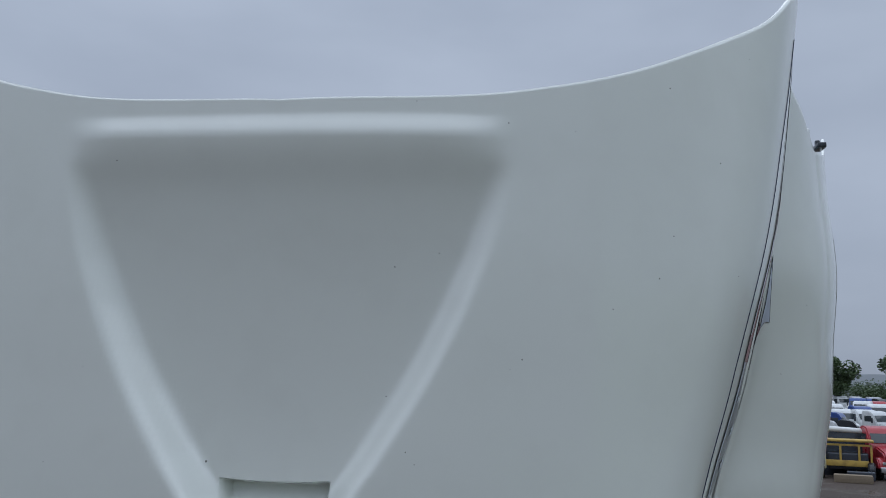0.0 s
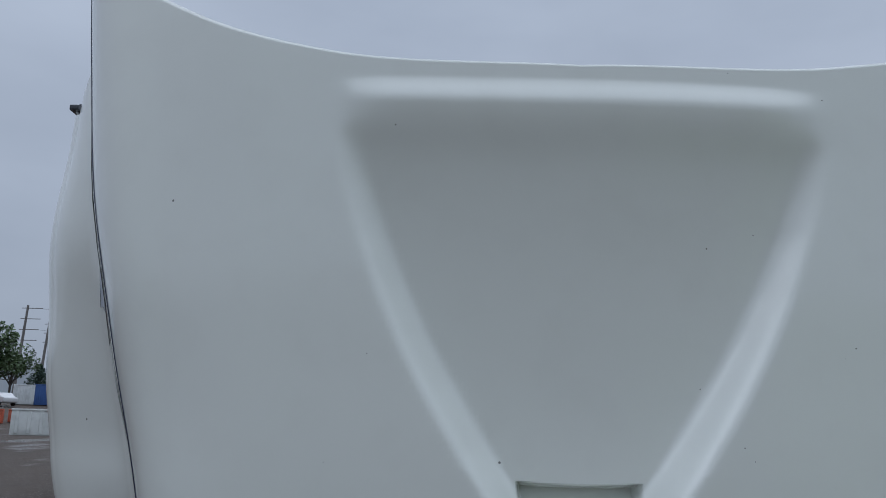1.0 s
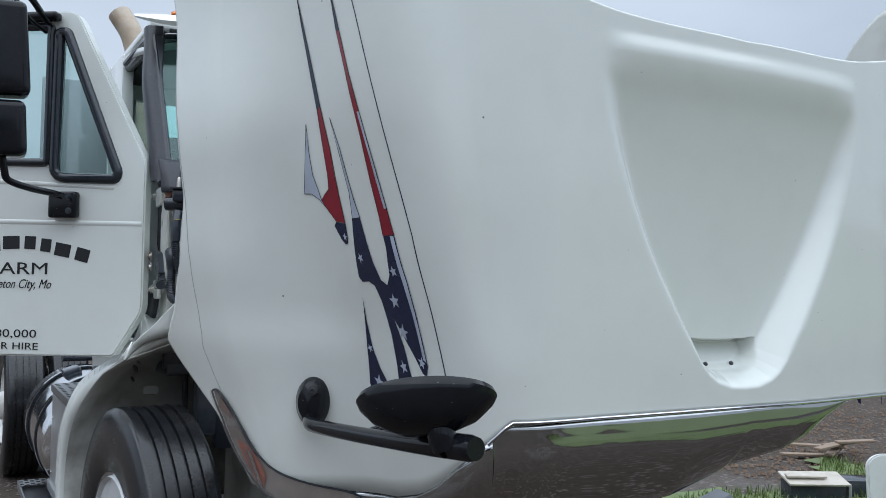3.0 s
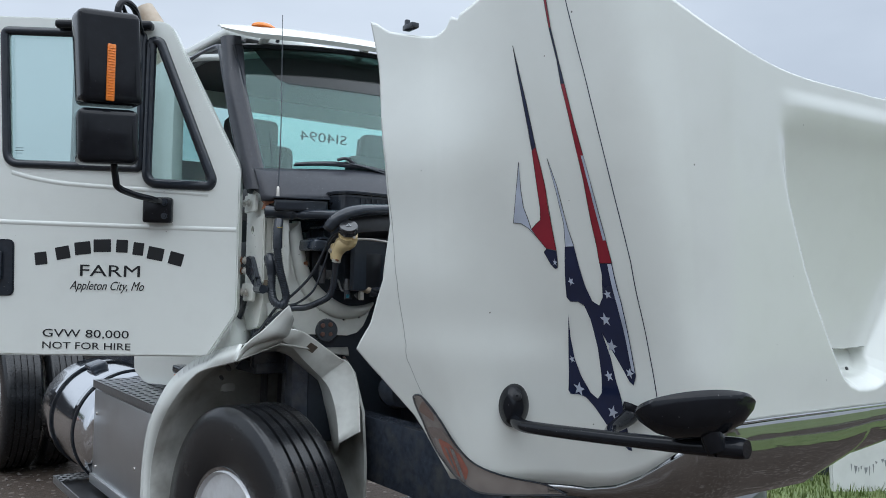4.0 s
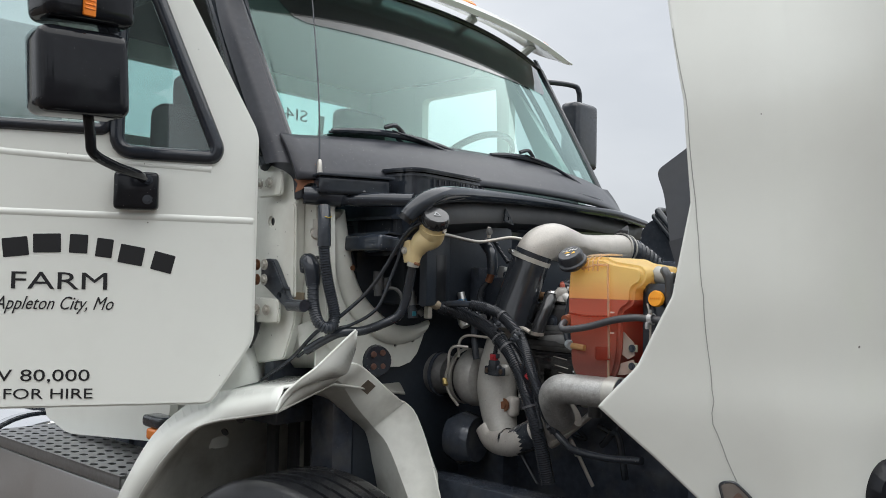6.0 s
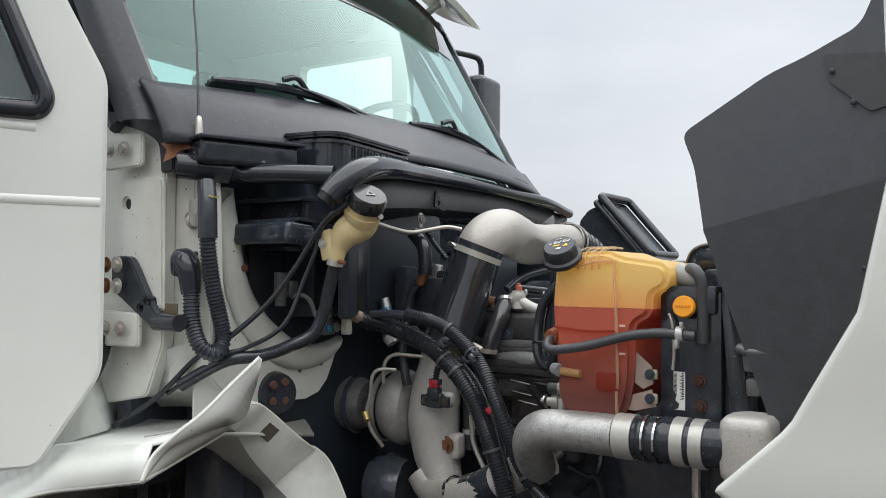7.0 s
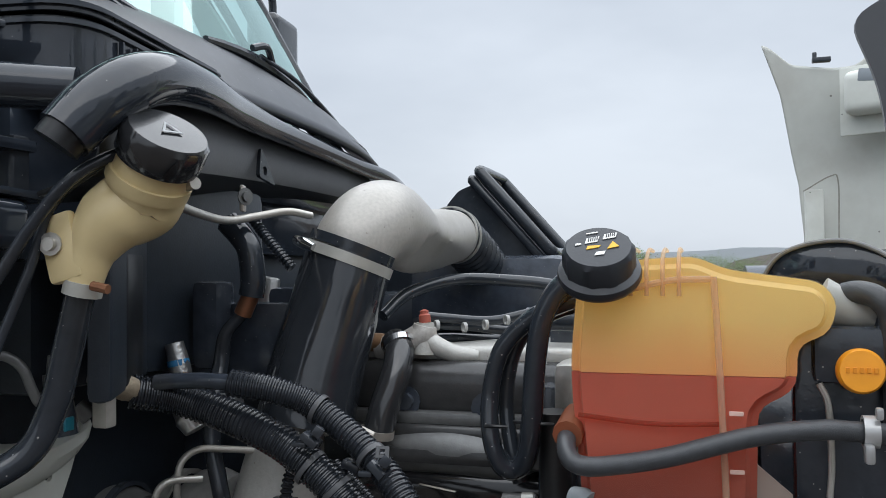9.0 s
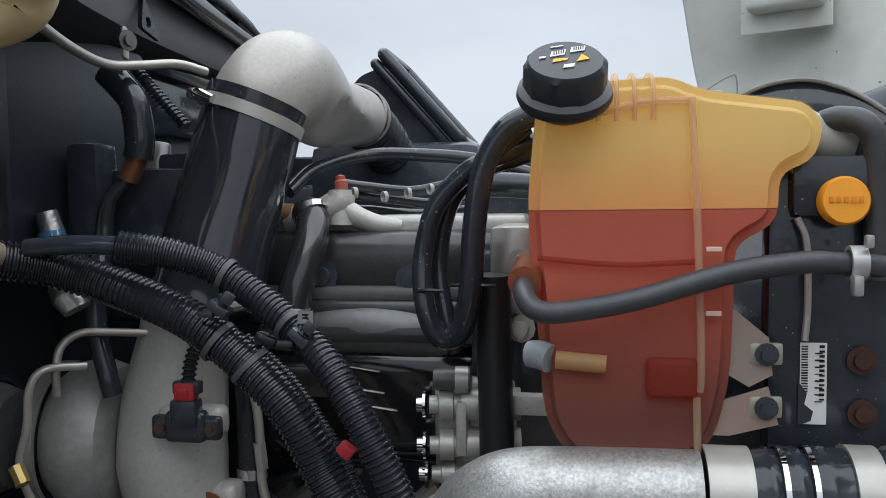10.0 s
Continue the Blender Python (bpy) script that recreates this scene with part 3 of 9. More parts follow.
def hood_top(u):
    """Upper edge: a dip and a torn notch beside the pointed corner of each fender."""
    a = abs(u)
    z = hermite(HOOD_U, HOOD_TOP, a) + (0.055 if u > 0 else 0.02) * smoothstep(0.968, 0.998, a) - 0.03 * smoothstep(0.845, 0.90, a)
    z += 0.012 * smoothstep(0.010, 0.0, abs(a - 0.862)) - 0.010 * smoothstep(0.006, 0.0, abs(a - 0.847))
    return z


def hood_skin():
    """Columns of the skin, closest together where the intake is pressed in."""
    bm = bmesh.new()
    us = [-1 + 0.18 * i / 54 for i in range(54)] + [-0.82 + 0.37 * i / 40 for i in range(40)] + [-0.45 + 0.36 * i / 76 for i in range(76)] + [-0.09 + 0.18 * i / 110 for i in range(110)]
    us += [0.09 + 0.36 * i / 76 for i in range(76)] + [0.45 + 0.37 * i / 40 for i in range(40)] + [0.82 + 0.18 * i / 54 for i in range(55)]
    rows = []
    for u in us:
        zb, zt = hood_bottom(u), hood_top(u)
        knots = ((zb, 6), (1.27, 58), (1.41, 46), (1.99, 26))
        zs = []
        for k, (z0, n) in enumerate(knots):
            z1 = knots[k + 1][0] if k < 3 else zt
            zs += [z0 + (z1 - z0) * i / n for i in range(n)]
        rows.append([bm.verts.new(hood_point(u, z)) for z in zs + [zt]])
    for a, b in zip(rows, rows[1:]):
        for k in range(len(a) - 1):
            bm.faces.new((a[k], b[k], b[k + 1], a[k + 1]))
    return bm


hood = part("hood", hood_skin(), WHITE, truck, "white fibreglass hood tilted forward, wet from rain")
sol = hood.modifiers.new("thickness", "SOLIDIFY")
sol.thickness, sol.offset = 0.007, -1
hood.data.materials.append(surface("bare_white_resin", (0.56, 0.57, 0.53), 0.5, 0, 0.06, 30, 0.15, 120, dirt=(0.36, 0.33, 0.28), dirt_amount=0.5, dirt_scale=5, specks=0.8, speck_color=(0.1, 0.09, 0.08), speck_scale=14, speck_size=0.08))
sol.material_offset = 1


def on_hood(outline, out=0.0016, mirror=False, rounds=2):
    """A thin patch that follows the hood: outline in (u, height)."""
    bm = bmesh.new()
    vs = [bm.verts.new((u * 2.0, z, 0)) for u, z in outline]
    es = [bm.edges.new((vs[i], vs[(i + 1) % len(vs)])) for i in range(len(vs))]
    bmesh.ops.triangle_fill(bm, edges=es, use_beauty=True, use_dissolve=False)
    for _ in range(rounds):
        long = [e for e in bm.edges if e.calc_length() > 0.03]
        if long:
            bmesh.ops.subdivide_edges(bm, edges=long, cuts=1, use_grid_fill=False)
            bmesh.ops.triangulate(bm, faces=[f for f in bm.faces if len(f.verts) > 3])
    for v in bm.verts:
        v.co = hood_point(v.co.x / 2.0 * (-1 if mirror else 1), v.co.y + (0.022 if mirror else 0.0), out)
    return bm


def star_outline(u, z, r, turn):
    pts = []
    for k in range(10):
        q = r if k % 2 == 0 else r * 0.42
        a = radians(90 + 36 * k + turn)
        pts.append((u + q * math.cos(a) * 0.55, z + q * math.sin(a)))
    return pts


SICKLE_RED = [(-.705, 1.891), (-.686, 1.797), (-.675, 1.701), (-.671, 1.635), (-.690, 1.640), (-.706, 1.668), (-.716, 1.688), (-.706, 1.701), (-.696, 1.711), (-.696, 1.742), (-.706, 1.812), (-.714, 1.881)]
SICKLE_TIP = [(-.671, 1.635), (-.672, 1.612), (-.674, 1.593), (-.679, 1.590), (-.686, 1.601), (-.696, 1.631), (-.690, 1.640)]
SICKLE_SILVER = [(-.716, 1.688), (-.706, 1.668), (-.721, 1.690), (-.737, 1.703), (-.752, 1.704), (-.749, 1.743), (-.745, 1.855), (-.738, 1.785), (-.731, 1.743), (-.722, 1.715)]
SICKLE_POINT = [(-.731, 2.143), (-.723, 2.076), (-.715, 1.991), (-.705, 1.891), (-.714, 1.881), (-.722, 1.978), (-.7275, 2.076)]
BLADE_RED_TOP = [(-.652, 2.30), (-.645, 2.237), (-.641, 2.169), (-.645, 2.169), (-.650, 2.238)]
BLADE_SILVER = [(-.641, 2.169), (-.632, 2.087), (-.626, 2.033), (-.633, 2.033), (-.6355, 2.088), (-.645, 2.169)]
BLADE_MAROON = [(-.626, 2.033), (-.617, 1.945), (-.624, 1.946), (-.633, 2.033)]
BLADE_RED = [(-.617, 1.945), (-.609, 1.883), (-.596, 1.779), (-.585, 1.673), (-.579, 1.606), (-.598, 1.605), (-.599, 1.646), (-.604, 1.713), (-.610, 1.806), (-.620, 1.899), (-.624, 1.946)]
BRANCH = [(-.680, 1.860), (-.661, 1.795), (-.644, 1.687), (-.637, 1.646), (-.653, 1.645), (-.651, 1.700), (-.663, 1.782)]
NAVY = [(-.579, 1.606), (-.575, 1.512), (-.576, 1.431), (-.576, 1.335), (-.584, 1.311), (-.591, 1.320), (-.600, 1.353), (-.610, 1.387), (-.622, 1.434), (-.617, 1.372), (-.617, 1.317),
        (-.608, 1.227), (-.594, 1.146), (-.602, 1.147), (-.621, 1.169), (-.635, 1.185), (-.649, 1.213), (-.666, 1.246), (-.680, 1.268), (-.694, 1.274), (-.708, 1.272), (-.711, 1.282), (-.699, 1.363),
        (-.675, 1.478), (-.683, 1.421), (-.687, 1.364), (-.682, 1.322), (-.670, 1.281), (-.658, 1.268), (-.649, 1.284), (-.643, 1.327), (-.637, 1.397), (-.636, 1.467), (-.640, 1.501), (-.650, 1.510), (-.664, 1.509), (-.669, 1.520),
        (-.654, 1.645), (-.637, 1.646), (-.629, 1.550), (-.623, 1.513), (-.613, 1.503), (-.603, 1.524), (-.597, 1.578), (-.598, 1.605)]
NAVY_EDGE = [(-.580, 1.604), (-.576, 1.512), (-.577, 1.431), (-.577, 1.342), (-.5825, 1.348), (-.5825, 1.430), (-.583, 1.512), (-.586, 1.604)]
RED_EDGE = [(-.606, 1.86), (-.594, 1.760), (-.584, 1.660), (-.588, 1.660), (-.599, 1.770), (-.610, 1.86)]
STARS = ((-.609, 1.469, .017, 0), (-.653, 1.560, .011, 20), (-.594, 1.531, .012, 10), (-.610, 1.404, .018, -15), (-.692, 1.363, .010, 15), (-.690, 1.288, .019, -15), (-.628, 1.329, .015, 10), (-.631, 1.238, .019, -15), (-.587, 1.341, .014, -20), (-.677, 1.606, .009, -10))

SEAM = surface("grey_seam", (0.33, 0.335, 0.32), 0.5, 0, 0.2, 60)
for side in (False, True):
    decal = part("flag_decal", on_hood(NAVY, mirror=side), FLAGBLUE, hood, "torn flag decal in navy, red and silver with stars")
    for nm, shape, material, lift in (("red_blade", BLADE_RED, FLAGRED, .0016), ("red_sickle", SICKLE_RED, FLAGRED, .0016), ("navy_tip", SICKLE_TIP, FLAGBLUE, .0016),
                                      ("silver_sickle", SICKLE_SILVER, SILVER, .0016), ("sickle_point", SICKLE_POINT, FLAGBLUE, .0016), ("red_point", BLADE_RED_TOP, FLAGRED, .0016),
                                      ("silver_blade", BLADE_SILVER, FLAGBLUE, .0016), ("maroon_blade", BLADE_MAROON, FLAGRED, .0016), ("silver_branch", BRANCH, SILVER, .0016),
                                      ("silver_edge", NAVY_EDGE, SILVER, .0024), ("pale_edge", RED_EDGE, SILVER, .0024)):
        piece = part(nm, on_hood(shape, lift, side), material, decal)
        if lift < .002:
            edge = [hood_point(u * (-1 if side else 1), z + (0.022 if side else 0.0), lift) for u, z in shape + shape[:1]]
            part("dark_outline", sweep(bmesh.new(), edge, 0.0007, 4), INK, piece)
    for u, z, r, turn in STARS:
        part("star", on_hood(star_outline(u, z, r, turn), .0026, side, 1), SILVER, decal)
    line = [hood_point(float(np.interp(z, (1.176, 1.218, 1.407, 1.607, 1.831, 2.049, 2.23, 2.34), (-.525, -.535, -.546, -.552, -.570, -.588, -.607, -.614))) * (-1 if side else 1), z, 0.0006) for z in np.linspace(1.18, 2.34, 50)]
    part("pinstripe", sweep(bmesh.new(), line, 0.0011, 6), FLAGBLUE, hood)
    seam = [hood_point(float(np.interp(z, (1.25, 1.291, 1.316, 1.376, 1.442, 1.5, 1.572, 1.643, 1.7, 1.742, 1.785, 1.83, 1.98), (-0.9522, -0.9482, -0.9441, -0.9414, -0.953, -0.9629, -0.976, -0.9852, -0.9943, -0.996, -0.9966, -0.9965, -0.999))) * (-1 if side else 1), z, 0.0004) for z in np.linspace(1.25, 1.98, 40)]
    part("panel_seam", sweep(bmesh.new(), seam, 0.0007, 6), SEAM, hood)
    if side:
        continue
    # headlight set into the fender
    HEAD = rounded([(.954, 1.252), (.949, 1.226), (.943, 1.171), (.930, 1.118), (.898, 1.075), (.849, 1.048), (.782, 1.028), (.74, 1.002), (.85, 1.001), (.918, 1.004), (.97, 1.035), (.992, 1.09), (.990, 1.16), (.976, 1.214), (.966, 1.246)], [.012, .02, .03, .03, .03, .03, .02, .004, .01, .03, .03, .03, .03, .02, .01], 4)
    SHELL = surface("lamp_shell", (.33, .27, .24), .25, .5, .3, 90)
    bucket = part("headlight", on_hood([(-a, z) for a, z in HEAD], .003, side, 3), surface("reflector", (0.55, 0.50, 0.46), 0.2, 0.6, 0.3, 40, 1.0, 35), hood, "clear wrap-round headlight with an amber turn signal")
    part("turn_signal", on_hood(rounded([(-.958, 1.150), (-.930, 1.105), (-.918, 1.060), (-.938, 1.030), (-.962, 1.045), (-.975, 1.090), (-.972, 1.135)], .012, 4), .006, side, 2), surface("signal_orange", (.42, .12, .07), .25, 0, .25, 60, .4, 200), bucket, "amber turn signal bulb cover")
    part("reflector_rib", on_hood([(-.949, 1.118), (-.940, 1.112), (-.938, 1.028), (-.950, 1.030)], .010, side, 2), BRIGHT, bucket)
    part("reflector_rib", on_hood([(-.962, 1.118), (-.957, 1.114), (-.957, 1.040), (-.963, 1.044)], .010, side, 2), SHELL, bucket)
    part("reflector_hood", on_hood(rounded([(-.982, 1.165), (-.952, 1.168), (-.938, 1.128), (-.930, 1.100), (-.946, 1.128), (-.972, 1.140), (-.984, 1.135)], .006, 3), .009, side, 2), SHELL, bucket)
    part("upper_reflector", on_hood(rounded([(-.978, 1.205), (-.956, 1.235), (-.953, 1.20), (-.960, 1.180)], .006, 3), .007, side, 2), surface("brown_reflector", (.30, .19, .15), .25, .4, .3, 60, .5, 120), bucket)
    lens = part("lens", on_hood([(-a, z) for a, z in HEAD], .016, side, 3), LENS_GLASS, bucket)
    rim = [hood_point(-a, z, .008) for a, z in HEAD + HEAD[:1]]
    part("gasket", sweep(bmesh.new(), rim, .0025, 6), RUBBER, bucket)


# bright nose below the white skin, up to where the grille turns under
def nose_foot(u):
    """Lower edge of the chrome: torn away upwards past the middle."""
    if u < 0:
        return float(np.interp(-u, (0, .1, .4, .55, .7, .78), (1.075, 1.03, 1.02, 1.005, .985, .98)))
    return float(np.interp(u, (0, .03, .1, .16, .21, .235, .3), (1.085, 1.095, 1.125, 1.155, 1.20, 1.226, 1.226)))


def nose_depth(u, z):
    top, bot = hood_bottom(u) - 0.004, nose_foot(u)
    t = (top - z) / (top - bot)
    return hood_point(u, 2.085).y + 0.004 + 0.004 - 0.006 * math.sin(min(1, max(0, t) * 1.4) * math.pi) + (0.085 if u < 0 else 0.085 - 0.055 * min(1, u / 0.1)) * t ** 3


def nose():
    bm = bmesh.new()
    rows = []
    for i in range(161):
        u = -0.78 + 1.02 * i / 160
        a = abs(u)
        top = hood_bottom(u) - 0.004
        bot = nose_foot(u)
        row = []
        for k in range(13):
            t = k / 12
            z = top + (bot - top) * t
            p = hood_point(u, max(z, 1.0)) if a > 0.45 else Vector((hood_point(u, 1.237).x, hood_point(u, 2.085).y + 0.004, z))
            inward = 0.004 - 0.006 * math.sin(min(1, t * 1.4) * math.pi) + (0.085 if u < 0 else 0.085 - 0.055 * min(1, u / 0.1)) * t ** 3
            q = Vector((p.x * (1 - 0.35 * inward), p.y + inward, z))
            row.append(bm.verts.new(q))
        rows.append(row)
    for a, b in zip(rows, rows[1:]):
        for k in range(12):
            bm.faces.new((a[k], b[k], b[k + 1], a[k + 1]))
    return bm


NOSE = surface("worn_chrome", (0.40, 0.405, 0.41), 0.06, 1, 0.05, 40, 0.03, 30, dirt=(0.25, 0.25, 0.25), dirt_amount=0.25, dirt_scale=12, rough_vary=0.04)
nose_ob = part("grille_surround", nose(), NOSE, hood, "scuffed chrome grille surround with peeling spots")
ns = nose_ob.modifiers.new("thickness", "SOLIDIFY")
ns.thickness, ns.offset = 0.006, -1
edge = [hood_point(-0.46 + 0.92 * i / 60, hood_bottom(-0.46 + 0.92 * i / 60) - 0.003, 0.002) for i in range(61)]
part("nose_trim", sweep(bmesh.new(), edge, 0.0035, 8), BRIGHT, hood)
# flaked patches in the chrome
rng = random.Random(5)
for cx, cz, w, h in ((-.145, 1.20, .009, .03), (-.15, 1.165, .006, .02), (-.205, 1.193, .022, .007), (-.27, 1.197, .008, .008), (-.065, 1.165, .004, .028), (-.09, 1.115, .022, .004), (-.42, 1.165, .016, .003), (-.40, 1.075, .014, .003)):
    pts = []
    for k in range(14):
        a = 2 * math.pi * k / 14
        r = 0.6 + 0.6 * rng.random()
        pts.append((cx + w * r * math.cos(a), cz + h * r * math.sin(a)))
    b = plate([(p[0], p[1]) for p in pts], 0.001)
    bmesh.ops.subdivide_edges(b, edges=[e for e in b.edges if e.calc_length() > .012], cuts=2)
    b.transform(Matrix.Rotation(radians(90), 4, "X"))
    for v in b.verts:
        v.co.y += nose_depth(v.co.x / 1.62, v.co.z) - .0012
    part("peeled_patch", b, surface("peeled_chrome", (0.45, 0.46, 0.46), 0.6, 0.1, 0.3, 90), hood)

# intake grommets and dirt in the mouth of the hood scoop
for gx in (-0.034, 0.046):
    b = turned([(0.001, 0), (0.006, 0), (0.0055, 0.003), (0.001, 0.004)], 12)
    b.transform(axis_at(hood_point(gx / 1.62, 1.325) + Vector((0, -.001, 0)), (0, -1, .5)))
    part("grommet", b, INK, hood)

# rubber bumpers on the rear edge and the small hinge posts
for sg in (-1, 1):
    p = hood_point(sg * 0.93, 2.205)
    part("hood_stop", merge(block(p + Vector((0, 0.012, 0.012)), (0.022, 0.05, 0.014), 0.003), block(p + Vector((0, 0.03, 0.02)), (0.012, 0.012, 0.03), 0.003)), BLACK, hood)

# black inner baffle of the fender, folded in two leaves
BAFFLE_AT = Matrix.Translation((-0.622, 0, 0)) @ Matrix(((0, 0, -1, 0), (1, 0, 0, 0), (0, 1, 0, 0), (0, 0, 0, 1)))
PIN_HOLE = [(2.243 + .006 * math.cos(k * math.pi / 6), 1.703 + .006 * math.sin(k * math.pi / 6)) for k in range(12)]
baffle = part("splash_baffle", plate(rounded([(2.447, 1.838), (2.425, 1.78), (2.408, 1.66), (2.10, 1.745), (1.75, 1.80), (1.72, 2.16), (2.05, 2.16), (2.13, 2.055), (2.16, 1.985), (2.245, 1.945), (2.30, 1.925)], [.018, .02, 0, 0, 0, 0, .03, .03, .02, .02, .02], 5), 0.006, (PIN_HOLE,)), GREYBOARD, hood, "black rubber splash baffle inside the fender", True, BAFFLE_AT)
part("lower_leaf", plate(rounded([(2.408, 1.668), (2.385, 1.60), (2.36, 1.52), (2.33, 1.44), (2.292, 1.33), (2.16, 1.26), (1.9, 1.28), (1.75, 1.55), (1.76, 1.80), (2.10, 1.745)], [.0, .05, .05, .05, .03, .05, 0, 0, 0, 0], 5), 0.006), surface("dark_rubber_sheet", (0.042, 0.044, 0.05), 0.45, 0, 0.3, 30, 0.25, 120, rough_vary=.15, specks=.4, speck_color=(.15, .15, .15), speck_scale=60, speck_size=.1), baffle, "", True, BAFFLE_AT @ Matrix.Translation((0, 0, .007)))
part("stiffener_patch", plate(rounded([(2.215, 1.945), (2.12, 1.935), (2.10, 1.86), (2.145, 1.845), (2.205, 1.90)], .008, 3), .004), surface("pressed_patch", (.055, .057, .062), .35, 0, .2, 60, .1, 200), baffle, "", True, BAFFLE_AT @ Matrix.Translation((0, 0, .005)))
for y, z in ((2.20, 1.915), (2.12, 1.80), (2.17, 1.862), (2.155, 1.60)):
    b = turned([(0.001, 0), (0.005, 0), (0.0045, 0.003), (0.001, 0.004)], 12)
    b.transform(axis_at((-0.630, y, z), (-1, 0, 0)))
    part("push_pin", b, BLACK, baffle)
# inner pocket moulded on the far fender
part("inner_pocket", block((1.055, 2.105, 2.09), (0.07, 0.20, 0.12), 0.028, 4, (0, 0, -27)), WHITE_IN, hood)
part("pocket_flange", block((1.075, 2.10, 2.075), (0.012, 0.235, 0.19), 0.005, 2, (0, 0, -27)), WHITE_IN, hood)
part("pocket_window", block((1.024, 2.118, 2.125), (0.006, 0.12, 0.034), 0.004, 2, (8, 0, -27)), surface("grey_panel", (.3, .33, .36), .4, 0, .1, 60), hood)
part("inner_rib", tube([(1.16, 2.30, 1.835), (1.155, 2.23, 1.875), (1.155, 2.21, 1.86), (1.155, 2.21, 1.72), (1.155, 2.21, 1.55)], 0.0022, 6), surface("scuffed_resin", (.3, .29, .25), .7, 0, .3, 60), hood)
part("inner_flange", block((1.18, 2.27, 1.66), (0.02, 0.05, 0.36), 0.006), WHITE_IN, hood)

# ---- fender mirror on its arm ----
fm = part("fender_mirror", tube([(-.905, 1.85, 1.205), (-.93, 1.79, 1.198), (-.935, 1.72, 1.20), (-.915, 1.5, 1.215), (-.895, 1.30, 1.232), (-.88, 1.23, 1.24)], [.0165, .0165, .0155, .0155, .0155, .017, .02], 14, 6), MIRRORBLACK, hood, "black convex fender mirror on a tubular arm")
b = turned([(.001, -.006), (.036, -.006), (.04, 0), (.038, .012), (.026, .03), (.001, .036)], 28)
b.transform(axis_at(hood_point(-.815, 1.235), (-.62, -.78, 0)) @ Matrix.Diagonal((1.0, 1.45, 1, 1)) @ Matrix.Rotation(radians(0), 4, "Z"))
part("mirror_base", b, MIRRORBLACK, fm)
b = turned([(.001, 0), (.012, 0), (.011, .004), (.004, .005), (.001, .002)], 16)
b.transform(axis_at(hood_point(-.81, 1.262, .028), (-.62, -.78, .2)))
part("base_plug", b, INK, fm)
part("support_leg", tube([hood_point(-.588, 1.262, .004), hood_point(-.592, 1.235, .025), Vector((-.84, 1.56, 1.217)), Vector((-.905, 1.50, 1.216))], [.026, .02, .014, .014], 14, 6), MIRRORBLACK, fm)
bowl = turned([(.001, -.034), (.05, -.03), (.088, -.018), (.112, -.002), (.118, .006), (.114, .012), (.001, .012)], 40)
d = Vector((.184, -.144, .028)).normalized()
back = Vector((-.30, -.42, -.86)).normalized()
bowl.transform(Matrix.Translation((-.905, 1.262, 1.305)) @ frame_of((0, 0, 0), d, back.cross(d)) @ Matrix.Diagonal((1.02, 0.62, 1.5, 1)) @ Matrix.Rotation(radians(180), 4, "X"))
part("mirror_bowl", bowl, MIRRORBLACK, fm)
part("mirror_stem", tube([(-.893, 1.235, 1.285), (-.89, 1.232, 1.26), (-.882, 1.228, 1.238)], [.02, .024, .024], 14, 4), MIRRORBLACK, fm)
part("arm_cap", tube([(-.872, 1.235, 1.24), (-.86, 1.19, 1.243), (-.857, 1.175, 1.244)], [.022, .022, .019], 14, 4), MIRRORBLACK, fm)

# ---- passenger door, standing open ----
DOOR_HINGE = Vector((-1.03, 3.445, 0))
DOOR_WAY = Vector((-.823, .568, 0)).normalized()
DOOR = frame_of(DOOR_HINGE, DOOR_WAY, (0, 0, 1))
FACE = frame_of(DOOR_HINGE, -DOOR_WAY, (0, 0, 1))     # x runs towards the hinge, z points out of the door
outer = rounded([(.05, 1.98), (.05, 1.385), (.165, 1.205), (1.122, 1.19), (1.135, 1.36), (1.128, 1.885), (1.122, 2.597), (.362, 2.585), (.30, 2.46)], [.03, .03, .02, .015, .05, .05, .03, .05, .03])
win_main = rounded([(.470, 2.525), (.470, 1.972), (1.022, 1.982), (1.052, 2.535)], [.015, .015, .05, .02], 5)
win_vent = rounded([(.435, 2.50), (.400, 2.50), (.165, 1.93), (.175, 1.905), (.44, 1.912)], [.012, .025, .03, .02, .05], 5)
door = part("passenger_door", plate(outer, 0.055, (win_main, win_vent), 0.006), WHITE, truck, "white passenger door standing open with black lettering", True, DOOR @ Matrix.Translation((0, 0, 0.055)))


def door_strip(pts, r, name, material, lift):
    line = [DOOR @ Vector((p.x, p.y, lift)) for p in curve_points([(s, z, 0) for s, z in pts], 6)]
    return part(name, sweep(bmesh.new(), line, r, 24), material, door)


for nm, loop in (("window_seal", win_main), ("vent_seal", win_vent)):
    line = [DOOR @ Vector((s, z, 0.002)) for s, z in loop + loop[:1]]
    part(nm, sweep(bmesh.new(), line, 0.021 if nm == "vent_seal" else 0.018, 10), BLACK_WET, door)
part("window_glass", plate(win_main, 0.004), SIDE_GLASS, door, "", False, DOOR @ Matrix.Translation((0, 0, 0.026)))
part("vent_glass", plate(win_vent, 0.004), SIDE_GLASS, door, "", False, DOOR @ Matrix.Translation((0, 0, 0.026)))
part("window_divider", block((0.455, 2.23, 0.02), (0.035, 0.58, 0.03), 0.006), RUBBER, door, "", True, DOOR)
door_strip([(.06, 1.727), (.4, 1.731), (.8, 1.736), (1.0, 1.739), (1.09, 1.741)], .017, "body_crease", WHITE, lift=.0138)
